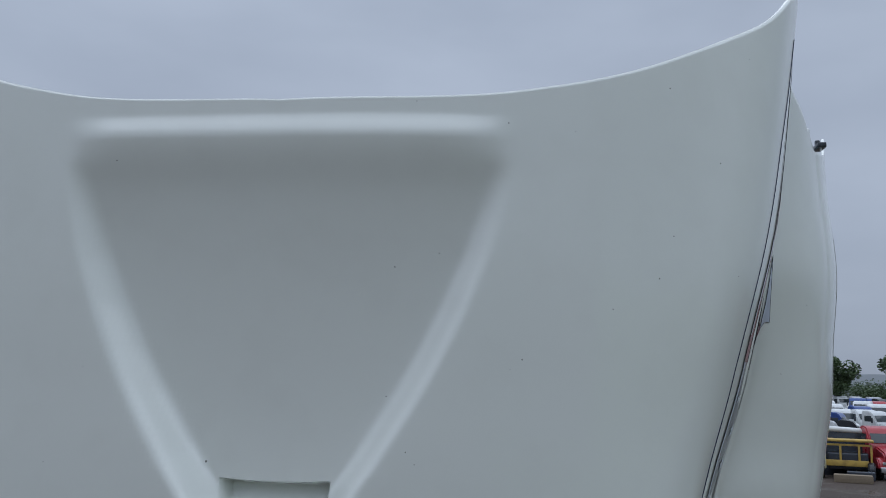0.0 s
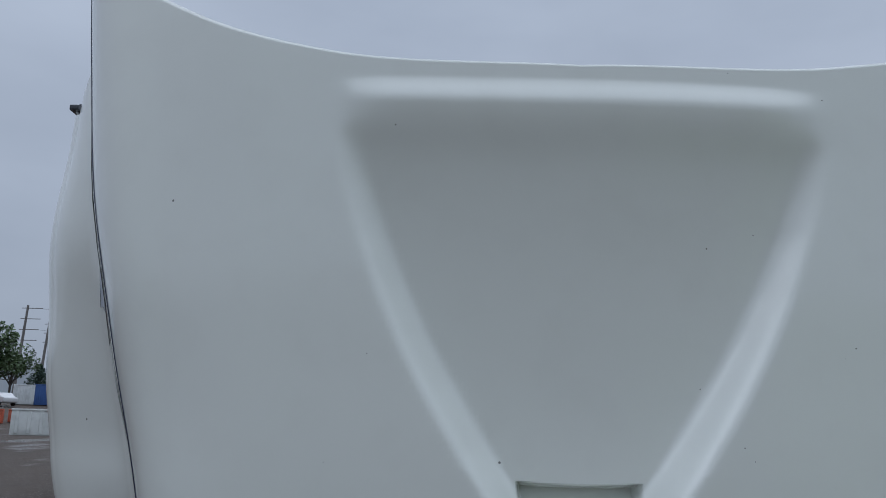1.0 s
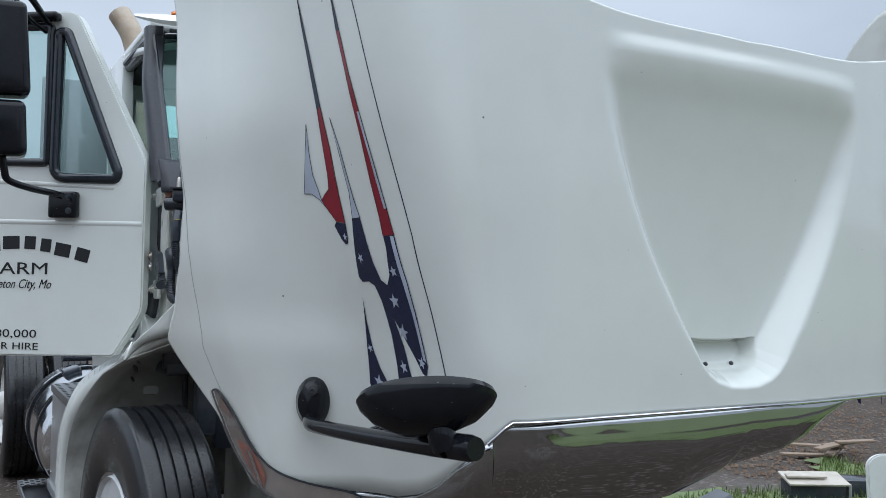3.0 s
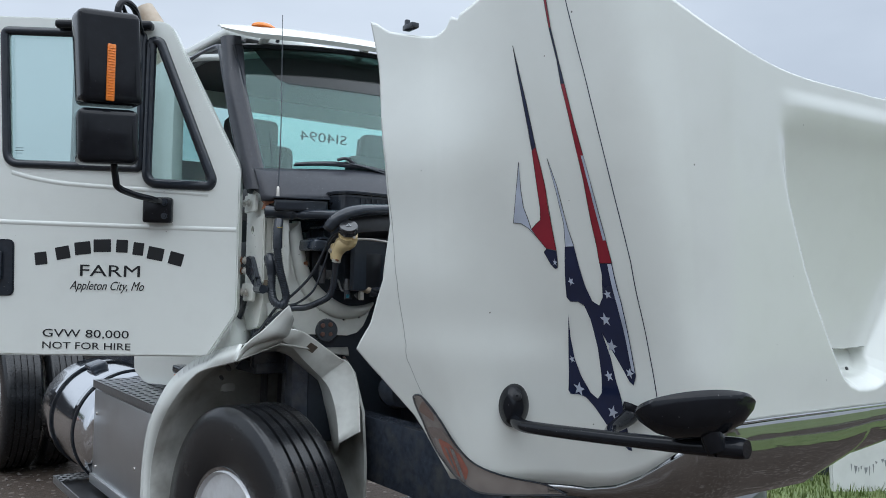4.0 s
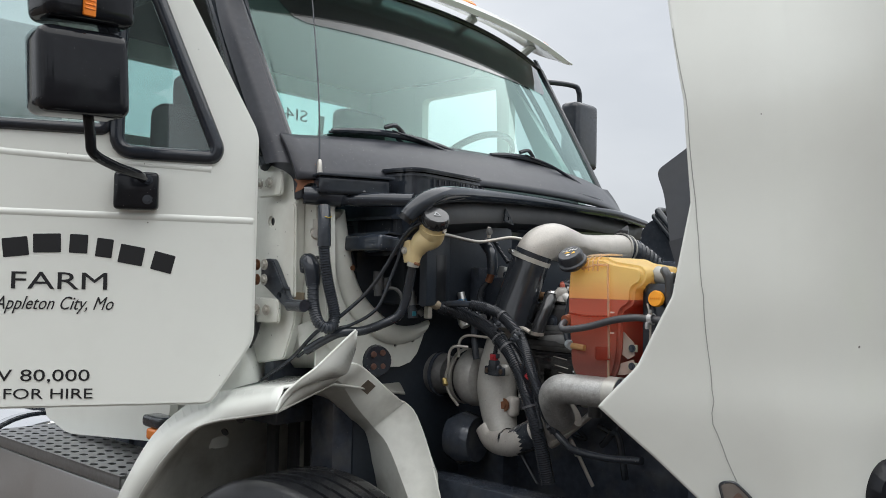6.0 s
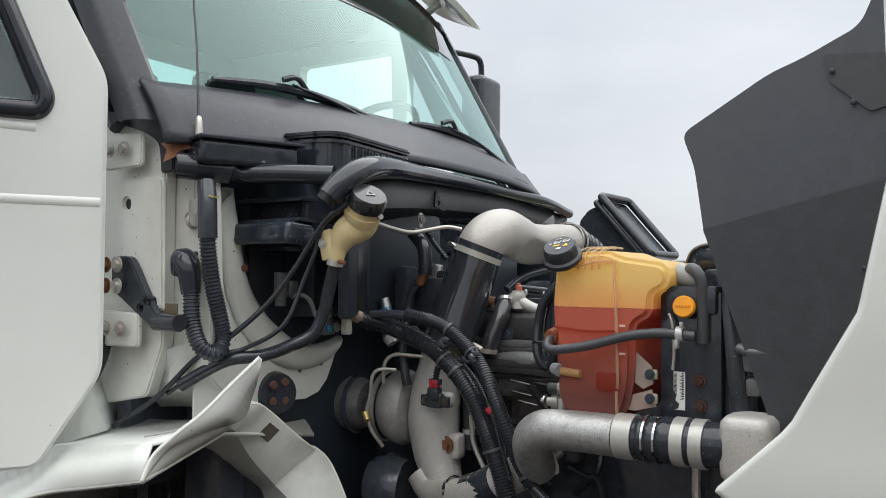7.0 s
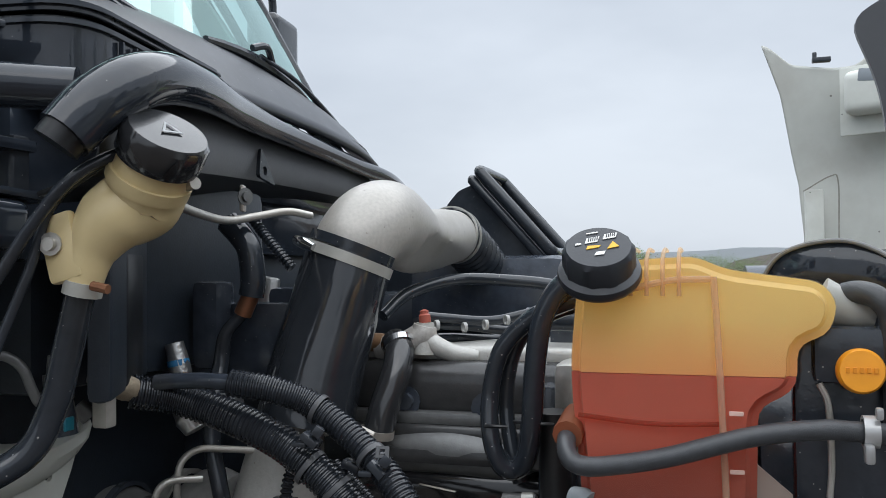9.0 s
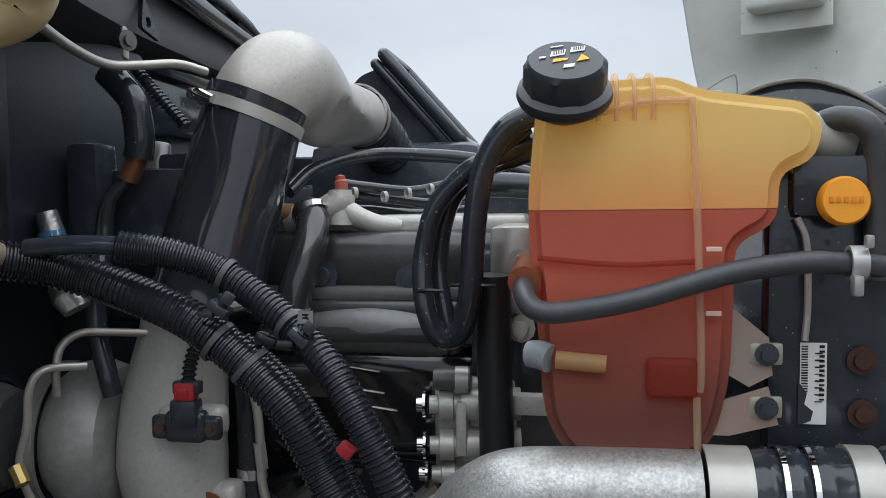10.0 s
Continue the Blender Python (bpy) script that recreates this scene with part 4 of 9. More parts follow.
door_strip([(1.0, 1.945), (.93, 1.927), (.8, 1.905), (.6, 1.892), (.4, 1.882), (.18, 1.871)], .017, "belt_crease", WHITE, lift=.0142)
# door handle: recess plate, pull and lock
hplate = plate(rounded([(-1.118, 1.435), (-.972, 1.435), (-.978, 1.668), (-1.115, 1.668)], .028, 6), .012, (), .004)
handle = part("door_handle", hplate, BLACK_WET, door, "black recessed door handle with a chrome lock", True, FACE @ Matrix.Translation((0, 0, .008)))
part("pull", block((-1.045, 1.56, .016), (.05, .12, .018), .008, 3), BLACK, handle, "", True, FACE)
part("pull_rib", block((-1.045, 1.60, .026), (.008, .07, .008), .003), BLACK_WET, handle, "", True, FACE)
b = turned([(.001, .0), (.011, .0), (.010, .004), (.001, .005)], 20)
part("lock", b, BRIGHT, handle, "", True, FACE @ Matrix.Translation((-1.045, 1.47, .009)))

# lettering
LIFT = 0.0014
arc = [(.865, 1.592, 8), (.775, 1.617, 12), (.693, 1.638, 7), (.612, 1.650, 2), (.530, 1.650, -2), (.462, 1.640, -6), (.390, 1.622, -10), (.305, 1.603, -14)]
wide = (.050, .058, .066, .072, .048, .044, .066, .058)
for (s, z, tilt), w in zip(arc, wide):
    b = plate(rounded([(-w / 2, -.026), (w / 2, -.026), (w / 2, .026), (-w / 2, .026)], .003), .0008)
    part("name_bar", b, INK, door, "black bar in place of a name", False, FACE @ Matrix.Translation((-s, z, LIFT)) @ Matrix.Rotation(radians(tilt), 4, "Z"))
letters("lettering", "FARM", .068, INK, door, FACE @ Matrix.Translation((-.708, 1.524, LIFT)), "thin black capital lettering", width=.248)
letters("lettering", "Appleton City, Mo", .052, INK, door, FACE @ Matrix.Translation((-.742, 1.468, LIFT)) @ Matrix(((1, .32, 0, 0), (0, 1, 0, 0), (0, 0, 1, 0), (0, 0, 0, 1))), "black slanted script lettering", width=.305)
letters("lettering", "GVW 80,000", .046, INK, door, FACE @ Matrix.Translation((-.85, 1.272, LIFT)), "thin black capital lettering", width=.357)
letters("lettering", "NOT FOR HIRE", .040, INK, door, FACE @ Matrix.Translation((-.85, 1.224, LIFT)), "thin black capital lettering", width=.365)
# glazing mark
for k, w in enumerate((.03, .035, .025)):
    part("glass_mark", block((-.985, 2.05 - .011 * k, .0), (w, .003, .001), 0), surface("etched", (.3, .34, .34), .6), door, "", False, FACE @ Matrix.Translation((0, 0, -.024)))

# west-coast mirror on two arms
mirror = part("door_mirror", block((0, 0, 0), (.222, .125, .345), .032, 4), MIRRORBLACK, door, "black two-part door mirror with an amber marker strip", True, Matrix.Translation((-1.612, 3.425, 2.335)) @ Matrix.Rotation(radians(-4), 4, "Y") @ Matrix.Rotation(radians(4), 4, "Z"))
part("convex_housing", block((0, 0, 0), (.215, .12, .205), .034, 4), MIRRORBLACK, mirror, "", True, Matrix.Translation((-1.605, 3.43, 2.045)) @ Matrix.Rotation(radians(-3), 4, "Y"))
part("amber_strip", block((0, 0, 0), (.030, .012, .21), .005, 2), AMBER, mirror, "amber marker strip", True, Matrix.Translation((-1.612, 3.358, 2.275)))
for k in range(19):
    part("lens_rib", block((-1.612, 3.3515, 2.187 + .0098 * k), (.025, .003, .004), .0012, 1), AMBER, mirror)
part("lower_arm", tube([(-1.575, 3.44, 1.96), (-1.565, 3.445, 1.90), (-1.55, 3.46, 1.865), (-1.48, 3.50, 1.845), (-1.40, 3.545, 1.835), (-1.365, 3.58, 1.83)], .013, 12, 6), MIRRORBLACK, mirror)
part("arm_bracket", block((-.378, 1.80, .022), (.118, .105, .04), .014, 3), MIRRORBLACK, mirror, "", True, FACE)
for s, z in ((-.345, 1.83), (-.345, 1.775)):
    part("bracket_bolt", screw(bmesh.new(), FACE @ Vector((s, z, .043)), FACE.to_3x3() @ Vector((0, 0, 1)), .008, .007), BLACK, mirror)
part("upper_arm", tube([(-1.58, 3.44, 2.49), (-1.575, 3.44, 2.545), (-1.55, 3.46, 2.575), (-1.50, 3.52, 2.57), (-1.44, 3.66, 2.53)], .013, 12, 6), MIRRORBLACK, mirror)
part("upper_brace", tube([(-1.56, 3.445, 2.55), (-1.50, 3.55, 2.50), (-1.44, 3.68, 2.49)], .008, 10, 4), MIRRORBLACK, mirror)
part("upper_foot", block((-.62, 2.555, .03), (.40, .035, .05), .015, 3), MIRRORBLACK, mirror, "", True, FACE)

# ---- cab (laid out along the truck, then turned with it) ----
def cab_part(name, bm, material, parent=None, label="", smooth=True):
    return part(name, bm, material, parent or truck, label, smooth, TRUCK_AT)


def glass_y(x, z):
    return 3.385 + 0.13 * (abs(x) / 0.87) ** 2.2 + 0.56 * (z - 2.0)


def glass_bottom(x):
    return 2.0 - 0.03 * (abs(x) / 0.87) ** 2


def glass_top(x):
    return 2.615 - 0.055 * (abs(x) / 0.85) ** 2


def screen_patch(x0, x1, low, high, lift=0.0, nx=40, nz=14):
    """A piece of the windscreen's curved face; low and high give its edges over x."""
    bm = bmesh.new()
    rows = []
    for i in range(nx + 1):
        x = x0 + (x1 - x0) * i / nx
        rows.append([bm.verts.new((x, glass_y(x, low(x) + (high(x) - low(x)) * k / nz) - lift, low(x) + (high(x) - low(x)) * k / nz)) for k in range(nz + 1)])
    for a, b in zip(rows, rows[1:]):
        for k in range(nz):
            bm.faces.new((a[k], a[k + 1], b[k + 1], b[k]))
    return bm


screen = cab_part("windscreen", screen_patch(-.865, .865, glass_bottom, glass_top), WS_GLASS, None, "rain-spotted curved windscreen with a dark shade band")
cab_part("shade_band", screen_patch(-.83, .83, lambda x: 2.395 + .2 * smoothstep(.68, .83, abs(x)), glass_top, 0.003), SHADE_GLASS, screen)
fr = [Vector((x, glass_y(x, glass_bottom(x)), glass_bottom(x))) for x in np.linspace(-.865, .865, 30)]
ft = [Vector((x, glass_y(x, glass_top(x)), glass_top(x))) for x in np.linspace(-.865, .865, 30)]
cab_part("screen_seal", sweep(bmesh.new(), fr + ft[::-1] + fr[:1], 0.013, 8), RUBBER, screen)

cab = cab_part("cab_shell", merge(
    block((0, 4.45, 2.655), (1.72, 1.02, 0.05), 0.02, 3),
    block((0, 4.965, 1.60), (1.74, 0.05, 1.14), 0.01),
    block((-.80, 4.965, 2.40), (.14, .05, .54), .01), block((.77, 4.965, 2.40), (.20, .05, .54), .01),
    block((0, 4.965, 2.58), (1.74, .05, .16), .01)), WHITE, None, "white cab body with an open door frame")
# roof cap with a crown that slopes to the screen
rb = bmesh.new()
rr = []
for i in range(25):
    x = -.87 + 1.74 * i / 24
    row = []
    for k in range(15):
        y = 3.80 + 1.18 * k / 14 + 0.06 * (abs(x) / .87) ** 2 * (1 - k / 14)
        z = 2.60 + 0.10 * math.sin(min(1, k / 9) * math.pi / 2) - 0.075 * (abs(x) / .87) ** 4 - 0.03 * max(0, (k - 11) / 3) ** 2
        row.append(rb.verts.new((x, y, z)))
    rr.append(row)
for a, b in zip(rr, rr[1:]):
    for k in range(14):
        rb.faces.new((a[k], a[k + 1], b[k + 1], b[k]))
roof = cab_part("roof", rb, WHITE, None)
rs = roof.modifiers.new("thickness", "SOLIDIFY")
rs.thickness, rs.offset = 0.03, -1
# black door frame and pillars
for sg in (-1, 1):
    pb = bmesh.new()
    cols = []
    for k in range(19):
        z = 1.895 + (2.612 - 1.895) * k / 18
        inx = .858 - .03 * smoothstep(2.3, 2.62, z)
        gy = glass_y(inx, z)
        cols.append([pb.verts.new((sg * (inx + dx), gy + dy, z)) for dx, dy in ((-.004, -.001), (.004, -.010), (.030, -.004), (.056, .012), (.066, .030), (.066, .075), (.050, .080))])
    for a, b in zip(cols, cols[1:]):
        for q in range(6):
            pb.faces.new((a[q], b[q], b[q + 1], a[q + 1]) if sg > 0 else (a[q], a[q + 1], b[q + 1], b[q]))
    cab_part("windscreen_pillar", pb, COWL, cab, "black windscreen pillar trim")
    cab_part("door_seal", tube([(sg * .90, 3.57, 1.93), (sg * .895, 3.70, 2.12), (sg * .885, 3.86, 2.40), (sg * .87, 3.965, 2.555), (sg * .86, 4.06, 2.60), (sg * .86, 4.55, 2.60)], .014, 8, 5), RUBBER, cab)
    cab_part("door_frame", tube([(sg * .86, 3.60, 1.90), (sg * .855, 3.75, 2.12), (sg * .85, 3.90, 2.40), (sg * .84, 4.0, 2.55), (sg * .835, 4.08, 2.59), (sg * .835, 4.58, 2.59)], .024, 8, 5), BLACK, cab)
    cab_part("rear_post", block((sg * .84, 4.76, 1.85), (.06, .36, 1.62), .015), WHITE, cab)
cab_part("driver_door", plate(rounded([(3.56, 1.12), (4.60, 1.12), (4.60, 2.58), (4.00, 2.58), (3.62, 2.02), (3.56, 1.9)], .03), .05, (rounded([(4.03, 2.01), (4.54, 2.01), (4.54, 2.51), (4.05, 2.51)], .03), rounded([(3.73, 1.99), (3.97, 2.01), (3.97, 2.46)], .03))), WHITE, cab).data.transform(
    TRUCK_AT @ Matrix.Translation((.86, 0, 0)) @ Matrix(((0, 0, 1, 0), (1, 0, 0, 0), (0, 1, 0, 0), (0, 0, 0, 1))) @ TRUCK_AT.inverted())
cab_part("sill", block((-.83, 4.30, 1.09), (.07, .9, .15), .02), WHITE, cab)
cab_part("lower_corner", plate(rounded([(4.0, 1.25), (4.05, 1.02), (4.75, .955), (4.95, 1.0), (4.98, 1.25)], [.02, .05, .06, .04, .02]), .03), WHITE, cab).data.transform(
    TRUCK_AT @ Matrix.Translation((-.88, 0, 0)) @ Matrix(((0, 0, 1, 0), (1, 0, 0, 0), (0, 1, 0, 0), (0, 0, 0, 1))) @ TRUCK_AT.inverted())
cab_part("cab_floor", block((0, 4.25, 1.15), (1.66, 1.36, .05), .01), GRIME, cab)
cab_part("headliner", block((0, 4.4, 2.60), (1.60, 1.1, .03), .01), surface("grey_liner", (.12, .12, .125), .9, 0, .1, 60), cab)
cab_part("front_bulkhead", block((0, 3.60, 1.55), (1.68, .05, .80), .01), GRIME, cab)
cab_part("dashboard", merge(block((0, 3.72, 1.86), (1.60, .34, .16), .05, 3), block((.42, 3.82, 1.95), (.5, .14, .09), .03, 3)), surface("dash_plastic", (.05, .052, .055), .7, 0, .15, 60, .2, 500), cab)
wheel = turned([(.205, -.012), (.22, -.012), (.226, 0), (.22, .012), (.205, .012), (.199, 0), (.205, -.012)], 40, False)
wheel.transform(Matrix.Translation((.44, 3.90, 2.06)) @ Matrix.Rotation(radians(-38), 4, "X"))
sw = cab_part("steering_wheel", wheel, RUBBER, cab)
for a in (-30, 90, 210):
    cab_part("spoke", tube([(.44, 3.90, 2.06), (.44 + .2 * math.cos(radians(a)), 3.90 + .2 * math.sin(radians(a)) * math.cos(radians(-38)), 2.06 + .2 * math.sin(radians(a)) * math.sin(radians(-38)))], .012, 8, smooth=False), RUBBER, sw)
for x in (-.42, .44):
    seat = cab_part("seat", merge(block((x, 4.35, 1.62), (.5, .5, .16), .06, 3), block((x, 4.62, 1.95), (.48, .14, .62), .06, 3)), SEAT, cab, "dark cloth seat")
    cab_part("headrest", block((x, 4.62, 2.31), (.30, .11, .17), .05, 3), SEAT, seat)
rw = cab_part("rear_window", block((-.03, 4.965, 2.335), (1.40, .006, .34), 0), glass_sheet("rear_glass", (.80, .93, .92), .03, .03), cab, "rear window with a number scrawled on it", False)
letters("scrawled_number", "SI4094", .085, surface("dark_marker", (.05, .06, .07), .7), rw, TRUCK_AT @ frame_of((.385, 4.952, 2.37), (-1, 0, 0), (0, 0, 1)), "thin hand-written marker number", .0005, .33)
cab_part("wiped_streak", block((.47, 4.956, 2.30), (.035, .003, .24), .001, 1, (0, 6, 0)), surface("grey_smear", (.18, .22, .22), .7), rw)

# sun visor with marker lamps
vis = bmesh.new()
prof = [(-.012, .0), (.03, .036), (.10, .062), (.16, .066), (.17, .055), (.10, .038), (.03, -.006), (.0, -.018)]
vr = []
for i in range(41):
    x = -.97 + 1.94 * i / 40
    e = abs(x) / .97
    k = 1 - .72 * max(0, (e - .8) / .2) ** 2
    y0, z0 = 3.60 + .12 * e ** 2.5, 2.615 - .035 * e ** 2
    vr.append([vis.verts.new((x, y0 + p * k, z0 + q * k + .03 * (1 - k))) for p, q in prof])
for a, b in zip(vr, vr[1:]):
    for k in range(len(prof)):
        vis.faces.new((a[k], a[(k + 1) % len(prof)], b[(k + 1) % len(prof)], b[k]))
vis.faces.new(vr[0])
vis.faces.new(vr[-1][::-1])
visor = cab_part("sun_visor", vis, WHITE, None, "white roof sun visor with amber marker lamps")
for x in (-.76, -.155, 0, .155, .76):
    e = abs(x) / .97
    b = turned([(.001, .0), (.045, .0), (.046, .008), (.036, .018), (.001, .023)], 24)
    b.transform(Matrix.Translation((x, 3.60 + .12 * e ** 2.5 + .085, 2.615 - .035 * e ** 2 + .05)) @ Matrix.Rotation(radians(-24), 4, "X") @ Matrix.Diagonal((1.25, .48, 1, 1)))
    cab_part("marker_lamp", b, AMBER, visor, "amber marker lamp")
for x in (-.72, -.24, .24, .72):
    cab_part("visor_bracket", tube([(x, 3.72 + .1 * (abs(x) / .97) ** 2.5, 2.645), (x, 3.80 + .08 * abs(x), 2.60)], .02, 8, smooth=False), WHITE, visor)
    cab_part("washer_jet", block((x * .9, 3.80 + .06 * abs(x), 2.625), (.014, .02, .014), .004), BLACK, visor)

# wipers
for x in (-.735, -.08):
    def on_screen(px, z, lift):
        return Vector((px, glass_y(px, z) - lift, z))
    blade_line = [on_screen(x + .46 * t, 2.012 + .02 * math.sin(math.pi * t) - .012 * t, .022) for t in np.linspace(0, 1, 9)]
    wiper = cab_part("wiper", sweep(bmesh.new(), blade_line, [.006, .009, .010, .011, .012, .011, .010, .009, .006], 8), BLACK, None, "black windscreen wiper with a pantograph arm")
    cab_part("rubber_blade", sweep(bmesh.new(), [p + Vector((0, .012, -.004)) for p in blade_line], .005, 6), RUBBER, wiper)
    mid = on_screen(x + .21, 2.035, .035)
    foot = Vector((x + .62, 3.35, 1.925))
    cab_part("wiper_arm", tube([mid, mid.lerp(foot, .35) + Vector((0, -.012, .012)), mid.lerp(foot, .8) + Vector((0, -.01, .008)), foot], [.004, .005, .008, .010], 8, 6), BLACK_WET, wiper)
    cab_part("arm_joint", tube([mid + Vector((-.035, 0, .006)), mid + Vector((0, -.012, .016)), mid + Vector((.05, 0, -.002))], .007, 8, 4), BLACK, wiper)
    cab_part("second_arm", tube([mid + Vector((.03, .01, -.02)), mid.lerp(foot, .5) + Vector((-.06, .03, -.01)), foot + Vector((-.13, .03, -.0))], .005, 6, 5), BLACK, wiper)

# black cowl below the screen
cb = bmesh.new()
cr = []
for i in range(41):
    x = -.905 + 1.81 * i / 40
    e = (abs(x) / .90)
    z1 = glass_bottom(min(abs(x), .85)) + .004
    y1 = glass_y(min(abs(x), .86), z1) - .006
    row = []
    for k in range(9):
        t = k / 8
        y = y1 + (3.245 + .16 * e ** 3 - y1) * t
        z = z1 + (1.872 - .03 * e ** 2 - z1) * t + .012 * math.sin(t * math.pi)
        row.append(cb.verts.new((x, y, z)))
    cr.append(row)
for a, b in zip(cr, cr[1:]):
    for k in range(8):
        cb.faces.new((a[k], b[k], b[k + 1], a[k + 1]))
cowl = cab_part("cowl_panel", cb, COWL, None, "grey-black plastic cowl panel below the windscreen")
cs = cowl.modifiers.new("thickness", "SOLIDIFY")
cs.thickness = 0.012
cab_part("cowl_joint", tube([(-.86, 3.42, 1.885), (-.5, 3.30, 1.902), (0, 3.27, 1.908), (.5, 3.29, 1.90), (.86, 3.42, 1.88)], .004, 6), BLACK, cowl)
cab_part("cowl_front", merge(block((.10, 3.325, 1.80), (1.36, .05, .12), .015), block((.12, 3.35, 1.72), (1.3, .06, .14), .015)), BLACK_WET, cowl)
# fresh-air box on the cowl, with its lip, and the tray beside it
def box_wall(x0, x1, y_front, y_back, z0, z1, r):
    """A box with a rounded front corner at its near end."""
    b = plate(rounded([(x0, y_back), (x0 + .02, y_front), (x1, y_front + .05), (x1, y_back + .03)], [.012, r, .02, .01], 6), z1 - z0, (), .005)
    b.transform(Matrix.Translation((0, 0, z1)))
    return b


lid = part("air_box", box_wall(-.772, -.43, 3.145, 3.275, 1.79, 1.878, .06), BLACK_WET, None, "", True)
part("box_lip", box_wall(-.780, -.424, 3.136, 3.28, 1.880, 1.892, .062), BLACK_WET, lid)
part("box_groove", box_wall(-.776, -.427, 3.140, 3.277, 1.868, 1.873, .061), BLACK, lid)
part("box_tail", box_wall(-.43, -.33, 3.20, 3.28, 1.80, 1.868, .02), BLACK_WET, lid)
for k in range(9):
    part("box_rib", block((-.68 + .027 * k, 3.152 + .0037 * k, 1.83), (.003, .006, .07), .0012), BLACK_WET, lid)
tagged(lid, "wet black plastic air box on the cowl", "air box")
tray = part("cowl_tray", block((-.885, 3.285, 1.828), (.21, .11, .05), .012, 3, (0, 0, -20)), BLACK_WET, None)
part("tray_lip", block((-.885, 3.28, 1.855), (.225, .12, .008), .003, 2, (0, 0, -20)), BLACK_WET, tray)
tagged(tray, "wet black plastic cowl tray beside the air box", "tray")

# driver side mirror seen over the cowl
dm = cab_part("far_mirror", block((1.32, 3.90, 2.32), (.20, .11, .34), .03, 3), BLACK, cab, "black mirror of the far door")
cab_part("far_mirror_arm", tube([(1.32, 3.90, 2.47), (1.31, 3.90, 2.56), (1.27, 3.92, 2.585), (1.1, 3.98, 2.58), (.9, 4.05, 2.56)], .014, 10, 5), BLACK_WET, dm)
# exhaust stack behind the cab
stack = part("exhaust_pipe", tube([(-.86, 5.45, 1.6), (-.86, 5.45, 2.55), (-.87, 5.46, 2.80), (-.91, 5.50, 3.02), (-.985, 5.56, 3.17)], .07, 20, 8, True, True), TAN, truck, "weathered tan exhaust stack with a curved tip")
part("stack_guard", block((-1.16, 5.35, 1.95), (.50, .04, 1.45), .01), surface("diamond_plate", (.35, .36, .37), .4, .7, .1, 50, .3, 200), truck)
for z in (2.28, 2.15):
    part("guard_bolt", turned([(.001, 0), (.014, 0), (.012, .008), (.001, .01)], 12), STEEL, truck, "", True, axis_at((-.83, 5.325, z), (0, -1, 0)))

# whip antenna
antb = Vector((-.972, 3.312, 1.842))
ant = part("antenna", tube([antb, antb + Vector((.03, .06, .30)), (-.885, 3.53, 2.665)], [.0028, .0022, .0014], 6, 8), BLACK, truck, "thin black whip antenna on the cowl")
part("antenna_base", tube([antb + Vector((0, 0, -.03)), antb, antb + Vector((.002, .004, .05)), antb + Vector((.004, .008, .06))], [.009, .009, .007, .004], 12, 3), STEEL, ant)

# ---- hinge pillar, brackets and inner fender beside the open engine bay ----
SIDE = Matrix(((0, 0, -1, 0), (1, 0, 0, 0), (0, 1, 0, 0), (0, 0, 0, 1)))      # plates drawn in (y, z), facing the yard


def side_plate(name, outline, x, thick, material, parent, holes=(), bevel=0.003, label=""):
    return part(name, plate(outline, thick, holes, bevel), material, parent, label, True, Matrix.Translation((x, 0, 0)) @ SIDE)


def disc(r, y, z, n=16):
    return [(y + r * math.cos(2 * math.pi * k / n), z + r * math.sin(2 * math.pi * k / n)) for k in range(n)]


pillar = side_plate("hinge_pillar", rounded([(3.62, 1.93), (3.43, 1.925), (3.40, 1.87), (3.40, 1.44), (3.45, 1.33), (3.62, 1.30)], .015), -.985, .03, WHITE_IN, truck, (disc(.011, 3.476, 1.733),), .004, "white painted hinge pillar with bolted brackets")
side_plate("pillar_face", rounded([(3.40, 1.90), (3.36, 1.87), (3.30, 1.84), (3.285, 1.55), (3.29, 1.40), (3.36, 1.36), (3.42, 1.35), (3.42, 1.90)], .012), -.955, .03, WHITE_IN, pillar, (disc(.006, 3.365, 1.70), disc(.006, 3.365, 1.54)), .004)
for z0 in (1.84, 1.47):
    br = side_plate("hinge_plate", rounded([(3.56, z0 - .037), (3.435, z0 - .035), (3.435, z0 + .035), (3.56, z0 + .037)], [.0, .012, .012, 0]), -1.018, .012, WHITE_IN, pillar)
    for y in (3.525, 3.475):
        b = bmesh.new()
        part("hinge_bolt", screw(b, Vector((-1.03, y, z0 + .002)), (-1, 0, 0), .0095, .010), STEEL, br)
arm = side_plate("hood_bracket", rounded([(3.53, 1.62), (3.475, 1.622), (3.455, 1.60), (3.405, 1.53), (3.385, 1.505), (3.31, 1.505), (3.295, 1.495), (3.297, 1.478), (3.38, 1.472), (3.42, 1.49), (3.50, 1.535), (3.53, 1.55)], [.008, .02, .02, .03, .02, .01, .01, .01, .01, .02, .02, .01]), -1.018, .022, BLACK, pillar, (disc(.007, 3.43, 1.515), disc(.005, 3.41, 1.53)), .004, "black steel hood latch bracket")
part("bracket_buffer", tube([(-1.03, 3.36, 1.490), (-1.03, 3.29, 1.490)], .017, 14, smooth=False), RUBBER, arm)
for y, z in ((3.513, 1.603), (3.475, 1.603), (3.513, 1.56), (3.475, 1.56)):
    part("bracket_screw", screw(bmesh.new(), Vector((-1.04, y, z)), (-1, 0, 0), .0095, .010), RUST if y > 3.5 else STEEL, arm)
b = turned([(.001, 0), (.016, 0), (.016, .006), (.011, .008), (.011, .035), (.013, .036), (.013, .05), (.001, .05)], 16)
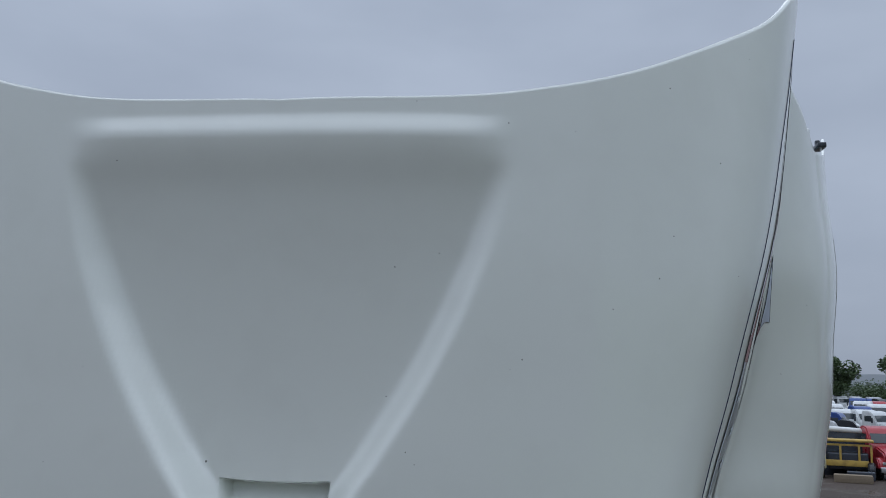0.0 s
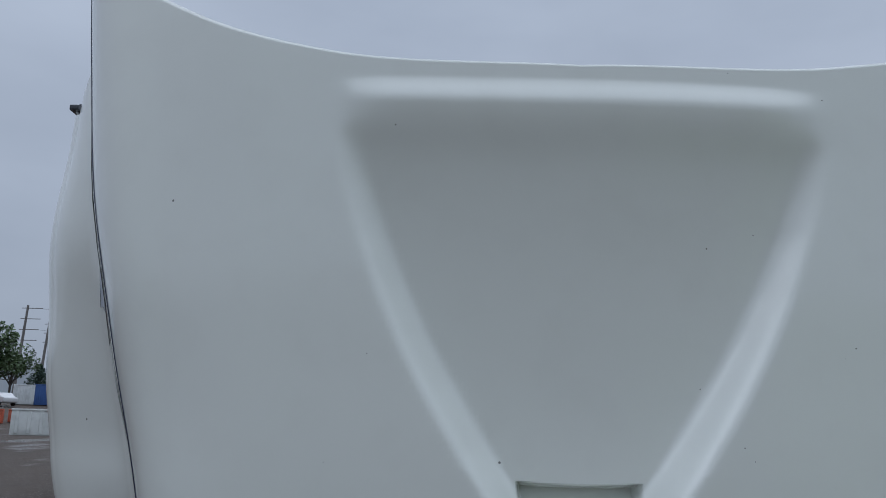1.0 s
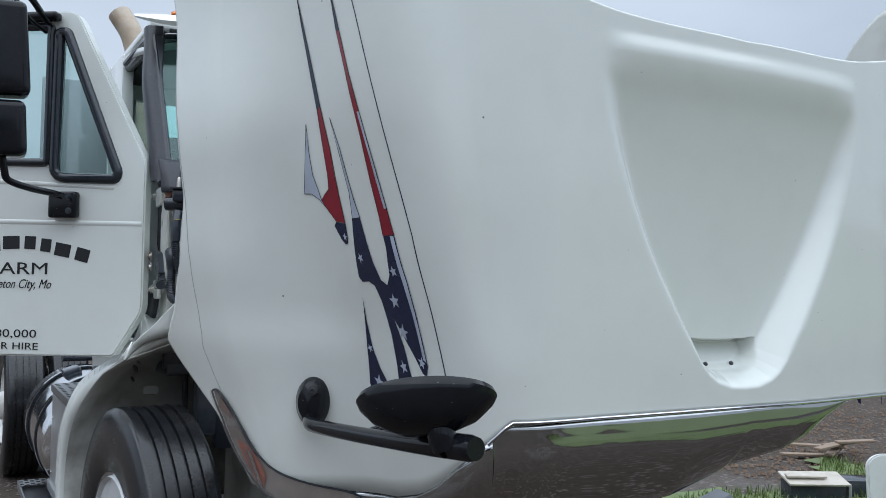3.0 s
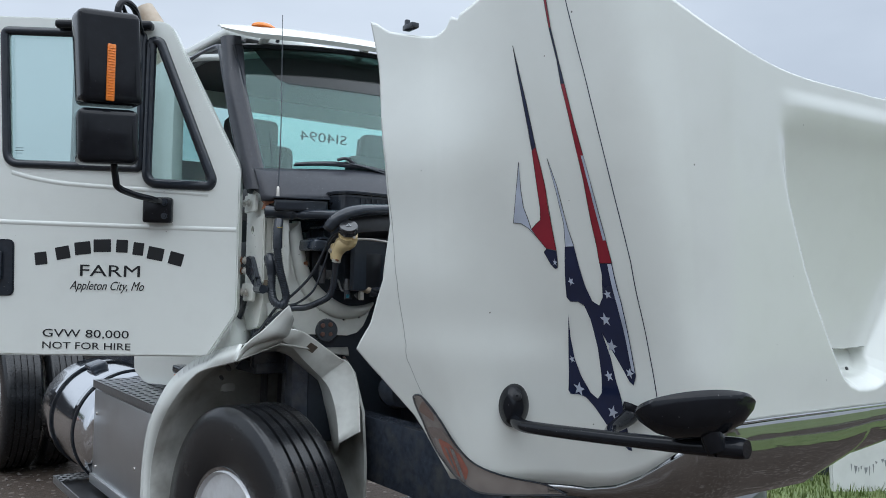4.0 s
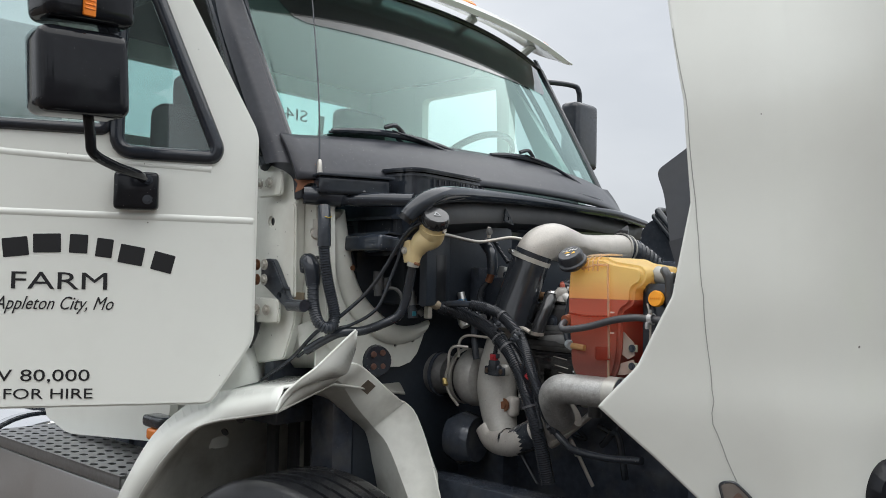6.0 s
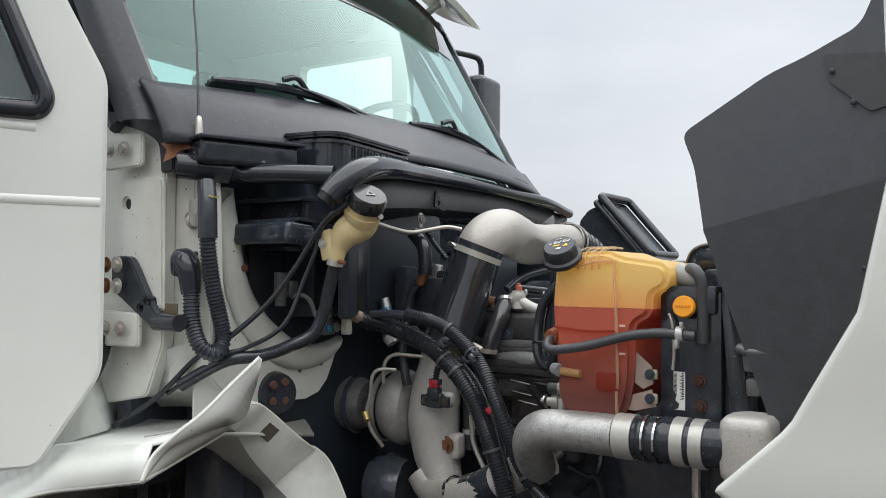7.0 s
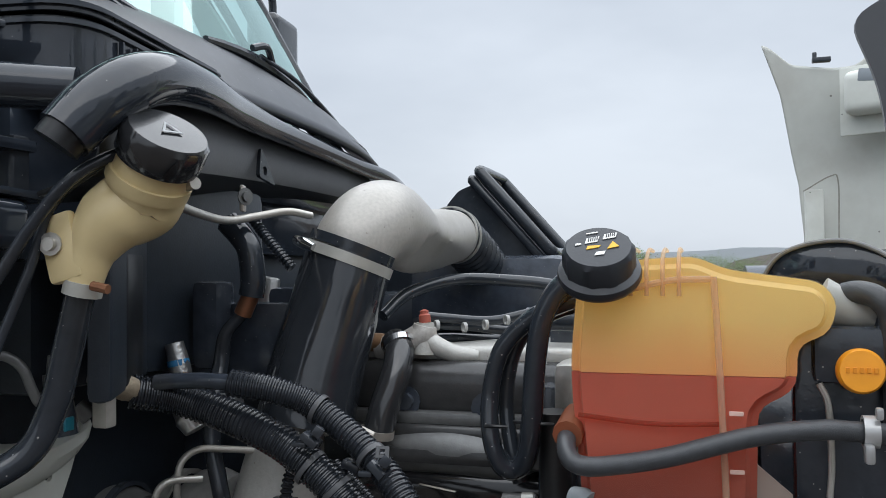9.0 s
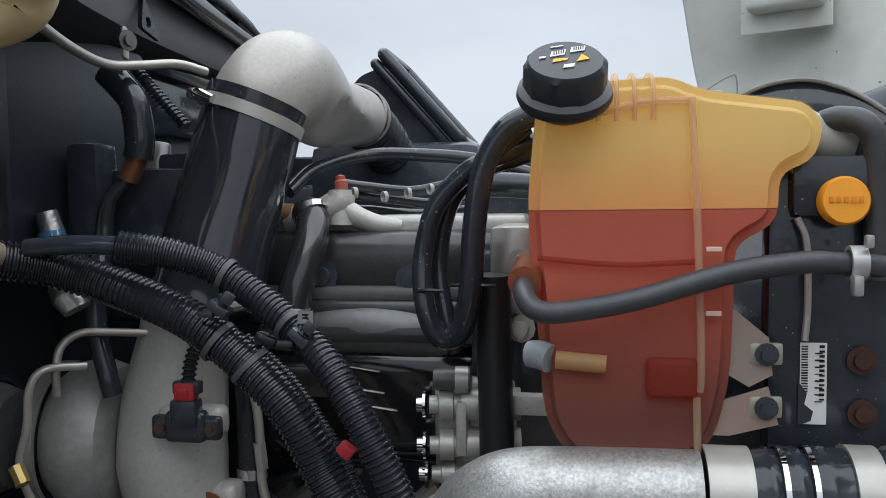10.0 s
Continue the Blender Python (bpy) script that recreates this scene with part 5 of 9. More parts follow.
part("latch_pin", b, STEEL, pillar, "", True, axis_at((-.955, 3.345, 1.692), (-.55, -.83, 0)))
part("pin_sleeve", block((-.965, 3.33, 1.71), (.012, .025, .05), .003), STEEL, pillar)
part("antenna_stay", block((-.955, 3.333, 1.755), (.016, .012, .09), .003), STEEL, pillar)
side_plate("corner_trim", rounded([(3.56, 1.955), (3.503, 1.934), (3.417, 1.902), (3.371, 1.867), (3.370, 1.795), (3.408, 1.792), (3.416, 1.855), (3.459, 1.879), (3.56, 1.91)], [0, .02, .02, .015, .004, .004, .02, .02, 0]), -.99, .012, COWL, pillar, (), .002, "black plastic corner trim of the cowl")
side_plate("raised_panel", rounded([(3.545, 1.786), (3.392, 1.786), (3.384, 1.509), (3.44, 1.52), (3.545, 1.64)], [.015, .02, .01, .01, .01], 4), -.998, .013, WHITE_IN, pillar, (disc(.012, 3.51, 1.732),), .005)
for y, z, r in ((3.51, 1.732, .0125), (3.336, 1.625, .006), (3.336, 1.549, .006)):
    part("pillar_hole", turned([(.001, 0), (r, 0), (r, .002), (.001, .002)], 16), INK, pillar, "", True, axis_at((-.9875 if r > .01 else -.9555, y, z), (-1, 0, 0)))

# fallen leaf caught at the cowl corner
lb = plate([(0, 0), (.012, .02), (.006, .035), (.022, .032), (.02, .055), (.034, .048), (.045, .075), (.05, .05), (.068, .055), (.058, .036), (.075, .03), (.05, .022), (.055, .008), (.035, .012), (.02, .002)], .0012)
lb.transform(axis_at((-1.019, 3.363, 1.808), (-.75, -.6, .25)) @ Matrix.Rotation(radians(20), 4, "Z") @ Matrix.Scale(1.15, 4))
leaf = part("leaf", lb, LEAF, None)
tagged(leaf, "dry brown oak leaf caught at the cowl corner", "leaf")
lb = plate([(0, 0), (.012, .008), (.03, .004), (.042, .012), (.036, .016), (.05, .022), (.03, .02), (.02, .014), (.004, .01)], .0012)
lb.transform(axis_at((-.60, 3.20, 1.872), (-.2, -.5, .8)) @ Matrix.Rotation(radians(70), 4, "Z"))
leaf2 = part("leaf", lb, surface("pale_leaf", (.5, .33, .12), .6, 0, .3, 90), None)
tagged(leaf2, "small pale leaf lying on the wet tray", "leaf")

# round cross tube and tray under the cowl
part("cross_tube", tube([(-1.01, 3.335, 1.80), (-.93, 3.285, 1.796), (-.905, 3.265, 1.79), (-.875, 3.235, 1.792), (-.80, 3.105, 1.788)], [.026, .027, .026, .014, .021, .021, .020], 18, 6), BLACK_WET, truck, "wet black tube under the cowl")
part("tube_clip", tube([(-.91, 3.262, 1.812), (-.895, 3.245, 1.816), (-.875, 3.225, 1.812)], .006, 8, 4), BLACK_WET, truck)
blower = part("blower_case", block((-.70, 3.36, 1.715), (.14, .30, .16), .01, 2), SHEEN, truck, "wet black blower case behind the pillar")
part("case_shelf", block((-.785, 3.38, 1.745), (.05, .39, .012), .004, 2), SHEEN, blower)
part("case_trough", block((-.828, 3.36, 1.668), (.075, .42, .046), .013, 3, (0, 4, -4)), SHEEN, blower)
part("trough_lip", block((-.80, 3.365, 1.695), (.07, .43, .008), .003, 2, (0, 4, -4)), SHEEN, blower)
part("case_post", block((-.775, 3.20, 1.72), (.02, .02, .07), .004), BLACK, blower)

# big weatherstrip along the cowl lip
part("cowl_weatherstrip", tube([(-.862, 3.065, 1.735), (-.84, 3.052, 1.763), (-.805, 3.045, 1.787), (-.74, 3.055, 1.806), (-.62, 3.09, 1.820), (-.45, 3.15, 1.832), (-.25, 3.205, 1.842), (.0, 3.25, 1.848), (.25, 3.28, 1.846), (.5, 3.30, 1.842), (.8, 3.36, 1.825)],
                               [.024, .026, .026, .025, .022, .02, .018, .017, .017, .017, .017], 14, 8), BLACK_WET, truck, "wet black rubber weatherstrip along the cowl")
part("strip_end", tube([(-.866, 3.07, 1.727), (-.86, 3.063, 1.74)], [.02, .02], 12, smooth=False), INK, truck)
lipb = bmesh.new()
la = [(-.80, 3.075, 1.79), (-.62, 3.11, 1.808), (-.45, 3.165, 1.82), (-.25, 3.22, 1.83), (0, 3.262, 1.836), (.3, 3.295, 1.834), (.8, 3.37, 1.815)]
top = curve_points(la, 6)
va = [lipb.verts.new(p) for p in top]
vb2 = [lipb.verts.new(p + Vector((.0, .012, -.075 + .02 * i / len(top)))) for i, p in enumerate(top)]
vc = [lipb.verts.new(p + Vector((.0, .10, -.10))) for i, p in enumerate(top)]
for i in range(len(top) - 1):
    lipb.faces.new((va[i], va[i + 1], vb2[i + 1], vb2[i]))
    lipb.faces.new((vb2[i], vb2[i + 1], vc[i + 1], vc[i]))
lip = part("cowl_lip", lipb, surface("dull_black_steel", (.03, .031, .034), .45, .2, .3, 50, .2, 300, dirt=(.09, .09, .09), dirt_amount=.4), truck, "dull black steel lip under the weatherstrip")
lip.modifiers.new("thickness", "SOLIDIFY").thickness = 0.004
part("lip_gusset", plate(rounded([(0, 0), (.05, -.01), (.006, .045)], .006), .006, (disc(.007, .017, .010),), 0), BLACK, truck, "", True, Matrix.Translation((-.30, 3.205, 1.765)) @ Matrix.Rotation(radians(90), 4, "X"))

# white inner wheel housing and the fender piece left on the truck
arch_rows = ([(-1.31, 3.80, .55), (-1.31, 3.79, .72), (-1.30, 3.735, .88), (-1.275, 3.675, .99), (-1.235, 3.635, 1.07), (-1.195, 3.575, 1.135), (-1.17, 3.50, 1.165), (-1.16, 3.372, 1.192), (-1.153, 3.228, 1.222)],
             [(-1.12, 3.86, .55), (-1.12, 3.87, .72), (-1.11, 3.86, .90), (-1.09, 3.80, 1.05), (-1.06, 3.72, 1.14), (-1.04, 3.62, 1.195), (-1.02, 3.50, 1.225), (-1.0, 3.36, 1.25), (-.985, 3.21, 1.285)],
             [(-.62, 3.87, .55), (-.62, 3.88, .72), (-.62, 3.86, .91), (-.62, 3.80, 1.08), (-.62, 3.70, 1.18), (-.62, 3.58, 1.23), (-.62, 3.45, 1.25), (-.62, 3.36, 1.25), (-.64, 3.30, 1.22)])


def lofted(rows, steps=4):
    """A smooth sheet through rows of points."""
    bm = bmesh.new()
    grid = [[bm.verts.new(p) for p in curve_points(r, steps)] for r in rows]
    for a, b in zip(grid, grid[1:]):
        for i in range(len(a) - 1):
            bm.faces.new((a[i], a[i + 1], b[i + 1], b[i]))
    return bm


def sheet_part(name, bm, material, parent, label="", thick=.006):
    ob = part(name, bm, material, parent, label)
    ob.modifiers.new("thickness", "SOLIDIFY").thickness = thick
    return ob


liner = sheet_part("wheel_housing", lofted(arch_rows), WHITE_DIRTY, truck, "grimy inner wheel housing with a white lip")
# white quarter: a fascia along the arch, a shelf above it, and the pointed flap in front
fascia_top = [(-1.335, 3.835, .55), (-1.335, 3.825, .72), (-1.33, 3.775, .89), (-1.305, 3.72, 1.01), (-1.255, 3.695, 1.105), (-1.165, 3.699, 1.171), (-1.085, 3.66, 1.215), (-1.115, 3.43, 1.250), (-1.128, 3.231, 1.282)]
quarter = sheet_part("fender_quarter", lofted([arch_rows[0], fascia_top]), WHITE, liner, "white fender quarter left on the cab")
part("housing_lip", sweep(bmesh.new(), curve_points(arch_rows[0], 4), .004, 8), WHITE, quarter)
sheet_part("shoulder_shelf", lofted([[(-1.165, 3.699, 1.171), (-1.085, 3.66, 1.217), (-1.115, 3.43, 1.252), (-1.128, 3.231, 1.284)], [(-1.05, 3.76, 1.20), (-1.02, 3.66, 1.232), (-1.02, 3.46, 1.262), (-1.045, 3.225, 1.292)], [(-.93, 3.76, 1.22), (-.92, 3.64, 1.262), (-.925, 3.46, 1.275), (-.955, 3.215, 1.305)]]), WHITE, quarter)
flap_edge = [(-.997, 3.103, 1.433), (-1.035, 3.135, 1.385), (-1.075, 3.165, 1.335), (-1.108, 3.195, 1.300), (-1.135, 3.222, 1.262), (-1.153, 3.228, 1.222)]
flap_back = [(-.955, 3.160, 1.380), (-.962, 3.166, 1.350), (-.975, 3.172, 1.315), (-1.02, 3.19, 1.302), (-1.075, 3.215, 1.290), (-1.12, 3.235, 1.258)]
flap = sheet_part("fender_flap", lofted([flap_edge, flap_back]), WHITE, quarter, "white pointed flap of the fender quarter", .005)
part("flap_rim", sweep(bmesh.new(), curve_points(flap_edge, 5), .0042, 8), WHITE, flap)
sheet_part("flap_web", lofted([flap_back[2:], [(-.985, 3.21, 1.283), (-1.04, 3.216, 1.262), (-1.10, 3.222, 1.240), (-1.15, 3.228, 1.222)]]), WHITE_DIRTY, quarter)
sheet_part("kick_panel", lofted([[(-.975, 3.62, 1.40), (-.975, 3.45, 1.42), (-.962, 3.37, 1.44), (-.94, 3.338, 1.46)], [(-.95, 3.63, 1.34), (-.945, 3.48, 1.355), (-.935, 3.39, 1.365), (-.915, 3.333, 1.37)], [(-.91, 3.64, 1.28), (-.89, 3.50, 1.295), (-.87, 3.40, 1.30), (-.85, 3.33, 1.30)]]), WHITE_IN, quarter, "white kick panel below the hinge pillar")
part("shoulder_seam", tube([(-1.075, 3.33, 1.276), (-1.05, 3.30, 1.283), (-1.02, 3.28, 1.290)], .0018, 6), SEAM, quarter)
# upright tab behind the shelf
tab = bmesh.new()
tf = tab.faces.new([tab.verts.new(p) for p in ((-1.09, 3.70, 1.20), (-1.06, 3.585, 1.335), (-1.054, 3.561, 1.362), (-1.045, 3.566, 1.370), (-.985, 3.615, 1.368), (-.972, 3.625, 1.352), (-.965, 3.622, 1.325), (-.938, 3.618, 1.312), (-.923, 3.609, 1.272), (-1.02, 3.53, 1.258), (-1.06, 3.56, 1.245))])
bmesh.ops.triangulate(tab, faces=[tf])
sheet_part("shoulder_tab", tab, WHITE, quarter, "", .008)
# front wall of the housing: a bright strip that turns in under the roof
wing_rows = [[(-.975, 3.190, 1.338), (-.915, 3.200, 1.330), (-.853, 3.225, 1.303), (-.77, 3.245, 1.25), (-.70, 3.258, 1.206), (-.675, 3.262, 1.196), (-.655, 3.235, 1.16), (-.66, 3.17, 1.06), (-.70, 3.076, .938)],
             [(-.985, 3.205, 1.30), (-.945, 3.225, 1.282), (-.905, 3.258, 1.258), (-.84, 3.285, 1.20), (-.775, 3.30, 1.145), (-.755, 3.30, 1.125), (-.735, 3.265, 1.08), (-.735, 3.20, .99), (-.775, 3.09, .90)],
             [(-.99, 3.29, 1.268), (-.95, 3.31, 1.258), (-.90, 3.34, 1.235), (-.83, 3.37, 1.18), (-.765, 3.38, 1.12), (-.74, 3.385, 1.09), (-.72, 3.35, 1.02), (-.715, 3.29, .93), (-.73, 3.20, .84)],
             [(-.985, 3.44, 1.245), (-.94, 3.45, 1.24), (-.86, 3.47, 1.22), (-.76, 3.48, 1.16), (-.70, 3.48, 1.10), (-.68, 3.48, 1.06), (-.665, 3.46, .98), (-.66, 3.42, .88), (-.66, 3.36, .80)]]
wo = sheet_part("housing_wing", lofted(wing_rows), WHITE_DIRTY, liner, "white plastic wing of the wheel housing")
part("wing_edge", sweep(bmesh.new(), curve_points(wing_rows[0], 4), .0045, 8), WHITE_IN, wo)
part("wing_window", plate([(-.020, -.016), (.022, -.016), (.020, .018), (-.022, .018)], .002), surface("brown_window", (.13, .105, .08), .5, 0, .4, 60), wo, "", True, frame_of((-.838, 3.243, 1.258), (.153, .033, -.097), (.06, -.036, .047)))
side_plate("housing_wall", [(3.13, .80), (3.16, 1.0), (3.25, 1.15), (3.40, 1.235), (3.60, 1.225), (3.74, 1.15), (3.84, .95), (3.85, .45), (3.13, .45)], -.645, .012, WHITE_DIRTY, liner, (), 0, "grimy wall of the wheel housing")
for y, z, r in ((3.60, 1.05, .012), (3.52, 1.10, .016), (3.43, 1.13, .01)):
    part("housing_hole", turned([(.001, 0), (r, 0), (r, .003), (.001, .004)], 12), INK, liner, "", True, axis_at((-1.10 + .02, y + .0, z + .06), (-.8, -.3, -.4)))
for x, y in ((-.78, 3.42), (-.86, 3.42), (-.70, 3.44)):
    part("housing_rib", block((x, y + .26, .98), (.018, .05, .36), .006), surface("dark_bracket", (.05, .052, .055), .5, .3, .2, 50), liner)
# white bulkhead across the corner, its opening edged by a turned-in curve
BULK = frame_of((0, 3.34, 0), (1, 0, 0), (0, 0, 1))
bulk_curve = [(-.872, 1.76), (-.858, 1.69), (-.845, 1.63), (-.832, 1.58), (-.803, 1.522), (-.757, 1.474), (-.710, 1.441), (-.660, 1.416), (-.612, 1.408), (-.562, 1.412), (-.515, 1.425)]
smooth_edge = [(p.x, p.y) for p in curve_points([(x, z, 0) for x, z in bulk_curve], 4)]
bulk = part("inner_bulkhead", plate(smooth_edge + [(-.536, 1.375), (-.556, 1.335), (-.585, 1.308), (-.63, 1.296), (-.70, 1.30), (-.80, 1.305), (-.95, 1.29), (-.95, 1.76)], .006, (disc(.006, -.648, 1.364), disc(.006, -.575, 1.374))), WHITE_IN, truck, "white inner bulkhead with a curved edge", True, BULK)
rb2 = bmesh.new()
rows2 = [[rb2.verts.new((x + dx, z + dz, d)) for x, z in smooth_edge] for d, dx, dz in ((.001, -.040, -.040), (.010, -.026, -.026), (.015, -.012, -.012), (.012, 0, 0), (.002, .008, .008), (-.03, .012, .012), (-.09, .014, .014))]
for a, b in zip(rows2, rows2[1:]):
    for i in range(len(a) - 1):
        rb2.faces.new((a[i], a[i + 1], b[i + 1], b[i]))
sheet_part("bulkhead_return", part_at(rb2, BULK), WHITE_IN, bulk, "", .004)
part("bulkhead_ear", plate(rounded([(-.862, 1.662), (-.835, 1.655), (-.812, 1.585), (-.852, 1.575), (-.868, 1.592)], .008, 3), .008), BLACK, bulk, "black steel ear with a rusty bolt", True, BULK @ Matrix.Translation((0, 0, .009)))
part("ear_bolt", screw(bmesh.new(), Vector((-.838, 3.330, 1.598)), (-.3, -1, 0), .007, .012), RUST, bulk)
part("sill_weatherstrip", tube([(-1.0, 3.82, 1.235), (-1.015, 3.72, 1.29), (-1.02, 3.64, 1.335), (-1.02, 3.58, 1.40), (-1.01, 3.57, 1.47)], .026, 12, 6), RUBBER, truck, "black rubber weatherstrip of the door opening")
part("side_marker", merge(block((-1.185, 3.80, 1.125), (.06, .12, .035), .012, 3), ), BLACK, truck, "black bracket with amber side marker")
part("side_marker_lens", block((-1.20, 3.785, 1.09), (.04, .07, .035), .010, 3), AMBER, truck)

# ---- front wheel ----
def tyre_bm(rim_r, tyre_r, width):
    h = width / 2
    prof = [(rim_r, -h * .8), (rim_r + .02, -h * .92), ((rim_r + tyre_r) / 2, -h), (tyre_r - .05, -h * .97), (tyre_r - .015, -h * .88), (tyre_r - .002, -h * .80)]
    n = 5
    for k in range(n):
        a, b = -h * .78 + k * h * 1.56 / n, -h * .78 + (k + 1) * h * 1.56 / n
        prof += [(tyre_r, a + .006), (tyre_r, b - .006)]
        if k < n - 1:
            prof += [(tyre_r - .013, b - .004), (tyre_r - .013, b + .004)]
    prof += [(tyre_r - .002, h * .80), (tyre_r - .015, h * .88), (tyre_r - .05, h * .97), ((rim_r + tyre_r) / 2, h), (rim_r + .02, h * .92), (rim_r, h * .8)]
    return turned(prof, 72, False)


def make_wheel(place, turn, label, rim_mat):
    """A truck wheel lying round its own x axis; place: the hub's middle."""
    m = TRUCK_AT @ Matrix.Translation(place) @ Matrix.Rotation(radians(turn), 4, "Z") @ Matrix.Rotation(radians(-90), 4, "Y")
    w = part("wheel", tyre_bm(.292, .528, .275), TYRE, truck, label, True, m)
    disc_p = [(.292, .11), (.285, .125), (.275, .11), (.262, .085), (.25, .06), (.235, .055), (.17, .075), (.13, .095), (.11, .10), (.105, .14), (.09, .155), (.001, .16)]
    part("rim", turned(disc_p, 48), rim_mat, w, "white steel rim with hand holes", True, m)
    part("rim_lip", turned([(.286, .118), (.302, .122), (.306, .112), (.296, .104)], 48, False), BRIGHT, w, "", True, m)
    for k in range(10):
        a = 2 * math.pi * k / 10
        b = turned([(.001, 0), (.024, 0), (.024, .006), (.001, .006)], 16)
        b.transform(m @ Matrix.Translation((.205 * math.cos(a), .205 * math.sin(a), .0625)) @ Matrix.Rotation(a, 4, "Z") @ Matrix.Diagonal((1, 1.35, 1, 1)))
        part("hand_hole", b, INK, w)
        b = screw(bmesh.new(), Vector((.15 * math.cos(a + .3), .15 * math.sin(a + .3), .085)), (0, 0, 1), .014, .03)
        b.transform(m)
        part("lug_nut", b, STEEL, w)
    for k in range(9):
        a = radians(30 + 14 * k)
        part("sidewall_mark", block((0, 0, 0), (.012 + .006 * (k % 3), .034, .002), .001, 1), INK, w, "", False, m @ Matrix.Rotation(a, 4, "Z") @ Matrix.Translation((.405, 0, .1345)))
    return w


RIM = surface("white_painted_rim", (.66, .67, .68), .3, .2, .08, 60, .05, 300, dirt=(.35, .33, .3), dirt_amount=.5, dirt_scale=9)
WHITE_RIM = surface("white_rim", (.72, .72, .7), .35, 0, .08, 30, .05, 300, dirt=(.25, .22, .18), dirt_amount=.6)
make_wheel((-.95, 3.29, .52), 4, "steer wheel with a ribbed black tyre", RIM)
make_wheel((-1.065, 7.45, .53), 0, "drive wheel with a white rim", WHITE_RIM)
make_wheel((-.76, 7.45, .53), 0, "inner drive wheel", WHITE_RIM)
make_wheel((.95, 3.29, .52), 4, "far steer wheel", RIM)

# ---- frame, step box, fuel tank ----
def chassis(name, bm, material, label="", parent=None):
    return part(name, bm, material, parent or truck, label, True, TRUCK_AT)


for x in (-.43, .43):
    chassis("frame_rail", block((x, 5.2, .84), (.09, 5.6, .26), .006), GRIME, "black steel frame rail")
for y in (2.3, 3.9, 5.2, 6.9):
    chassis("cross_member", block((0, y, .84), (.80, .12, .20), .01), GRIME)
chassis("front_axle", block((0, 3.37, .50), (1.75, .12, .12), .02), GRIME)
chassis("rear_axle", block((0, 6.92, .53), (1.5, .16, .16), .03), GRIME)
tank_p = [(.001, -.02), (.20, -.018), (.30, 0), (.318, .02), (.325, .05), (.325, 1.02), (.318, 1.05), (.30, 1.07), (.001, 1.09)]
fuel = chassis("fuel_tank", (lambda b: (b.transform(Matrix.Translation((-.82, 5.02, .635)) @ Matrix.Rotation(radians(-90), 4, "X")), b)[1])(turned(tank_p, 56)), CHROME, "polished round fuel tank with black straps")
for y in (5.26, 5.78):
    b = turned([(.326, -.032), (.334, -.032), (.334, .032), (.326, .032)], 56, False)
    b.transform(Matrix.Translation((-.82, y, .635)) @ Matrix.Rotation(radians(-90), 4, "X"))
    chassis("tank_strap", b, RUBBER, "black rubber-lined strap", fuel)
    b = turned([(.334, -.02), (.337, -.02), (.337, .02), (.334, .02)], 56, False)
    b.transform(Matrix.Translation((-.82, y, .635)) @ Matrix.Rotation(radians(-90), 4, "X"))
    chassis("strap_band", b, BRIGHT, "", fuel)
chassis("filler_neck", block((-.93, 5.62, .955), (.10, .16, .05), .02, 3, (0, -18, 0)), GRIME, "", fuel)
sbox = chassis("step_box", block((-.955, 4.50, .655), (.275, 1.05, .50), .008, 2), ALU, "brushed aluminium step box with tread plates")


TREADMETAL = surface("worn_tread_metal", (.25, .255, .26), .4, .8, .2, 60, .2, 300)


def tread_plate(name, x0, x1, y0, y1, z, parent):
    holes = []
    nx, ny = 6, int((y1 - y0) / .062)
    for i in range(nx):
        for j in range(ny):
            cx, cy = x0 + (x1 - x0) * (i + .5) / nx, y0 + (y1 - y0) * (j + .5 + (.25 if i % 2 else -.25)) / ny
            holes.append([(cx + .013 * math.cos(a), cy + .018 * math.sin(a)) for a in (2 * math.pi * q / 8 for q in range(8))])
    b = plate([(x0, y0), (x1, y0), (x1, y1), (x0, y1)], .008, holes)
    b.transform(Matrix.Translation((0, 0, z)))
    return chassis(name, merge(b, block(((x0 + x1) / 2, y0 + .004, z - .02), (x1 - x0, .008, .04), .002), block((x0 + .004, (y0 + y1) / 2, z - .02), (.008, y1 - y0, .04), .002)), TREADMETAL, "perforated aluminium tread plate", parent)


tread_plate("tread_plate", -1.10, -.83, 3.98, 5.03, .952, sbox)
chassis("tread_pan", block((-.96, 4.5, .918), (.24, 1.02, .01), .002), INK, "", sbox)
tread_plate("lower_tread", -1.225, -1.06, 3.98, 5.30, .40, sbox)
chassis("lower_pan", block((-1.14, 4.64, .375), (.15, 1.30, .01), .002), INK, "", sbox)
chassis("lower_ledge", block((-1.07, 4.5, .43), (.07, 1.06, .05), .006), ALU, "", sbox)
for y, z in ((4.06, .78), (4.96, .78), (4.96, .50), (4.30, .62)):
    part("box_rivet", turned([(.001, 0), (.009, 0), (.007, .005), (.001, .006)], 12), STEEL, sbox, "", True, TRUCK_AT @ axis_at((-1.093, y, z), (-1, 0, 0)))
chassis("box_slot", block((-1.094, 4.18, .66), (.004, .006, .03), .001, 1), INK, "", sbox)
chassis("rear_crossbar", tube([(-.9, 6.35, .98), (0, 6.35, .98)], .03, 12, smooth=False), GRIME)
chassis("rear_deck", block((0, 6.6, 1.02), (1.0, 1.9, .04), .01), GRIME)
# dark block added between the rails as the shadow behind the tank
chassis("shadow_block", block((-.35, 5.5, .80), (.3, .9, .4), .02), GRIME)
bb = bmesh.new()
brow = []
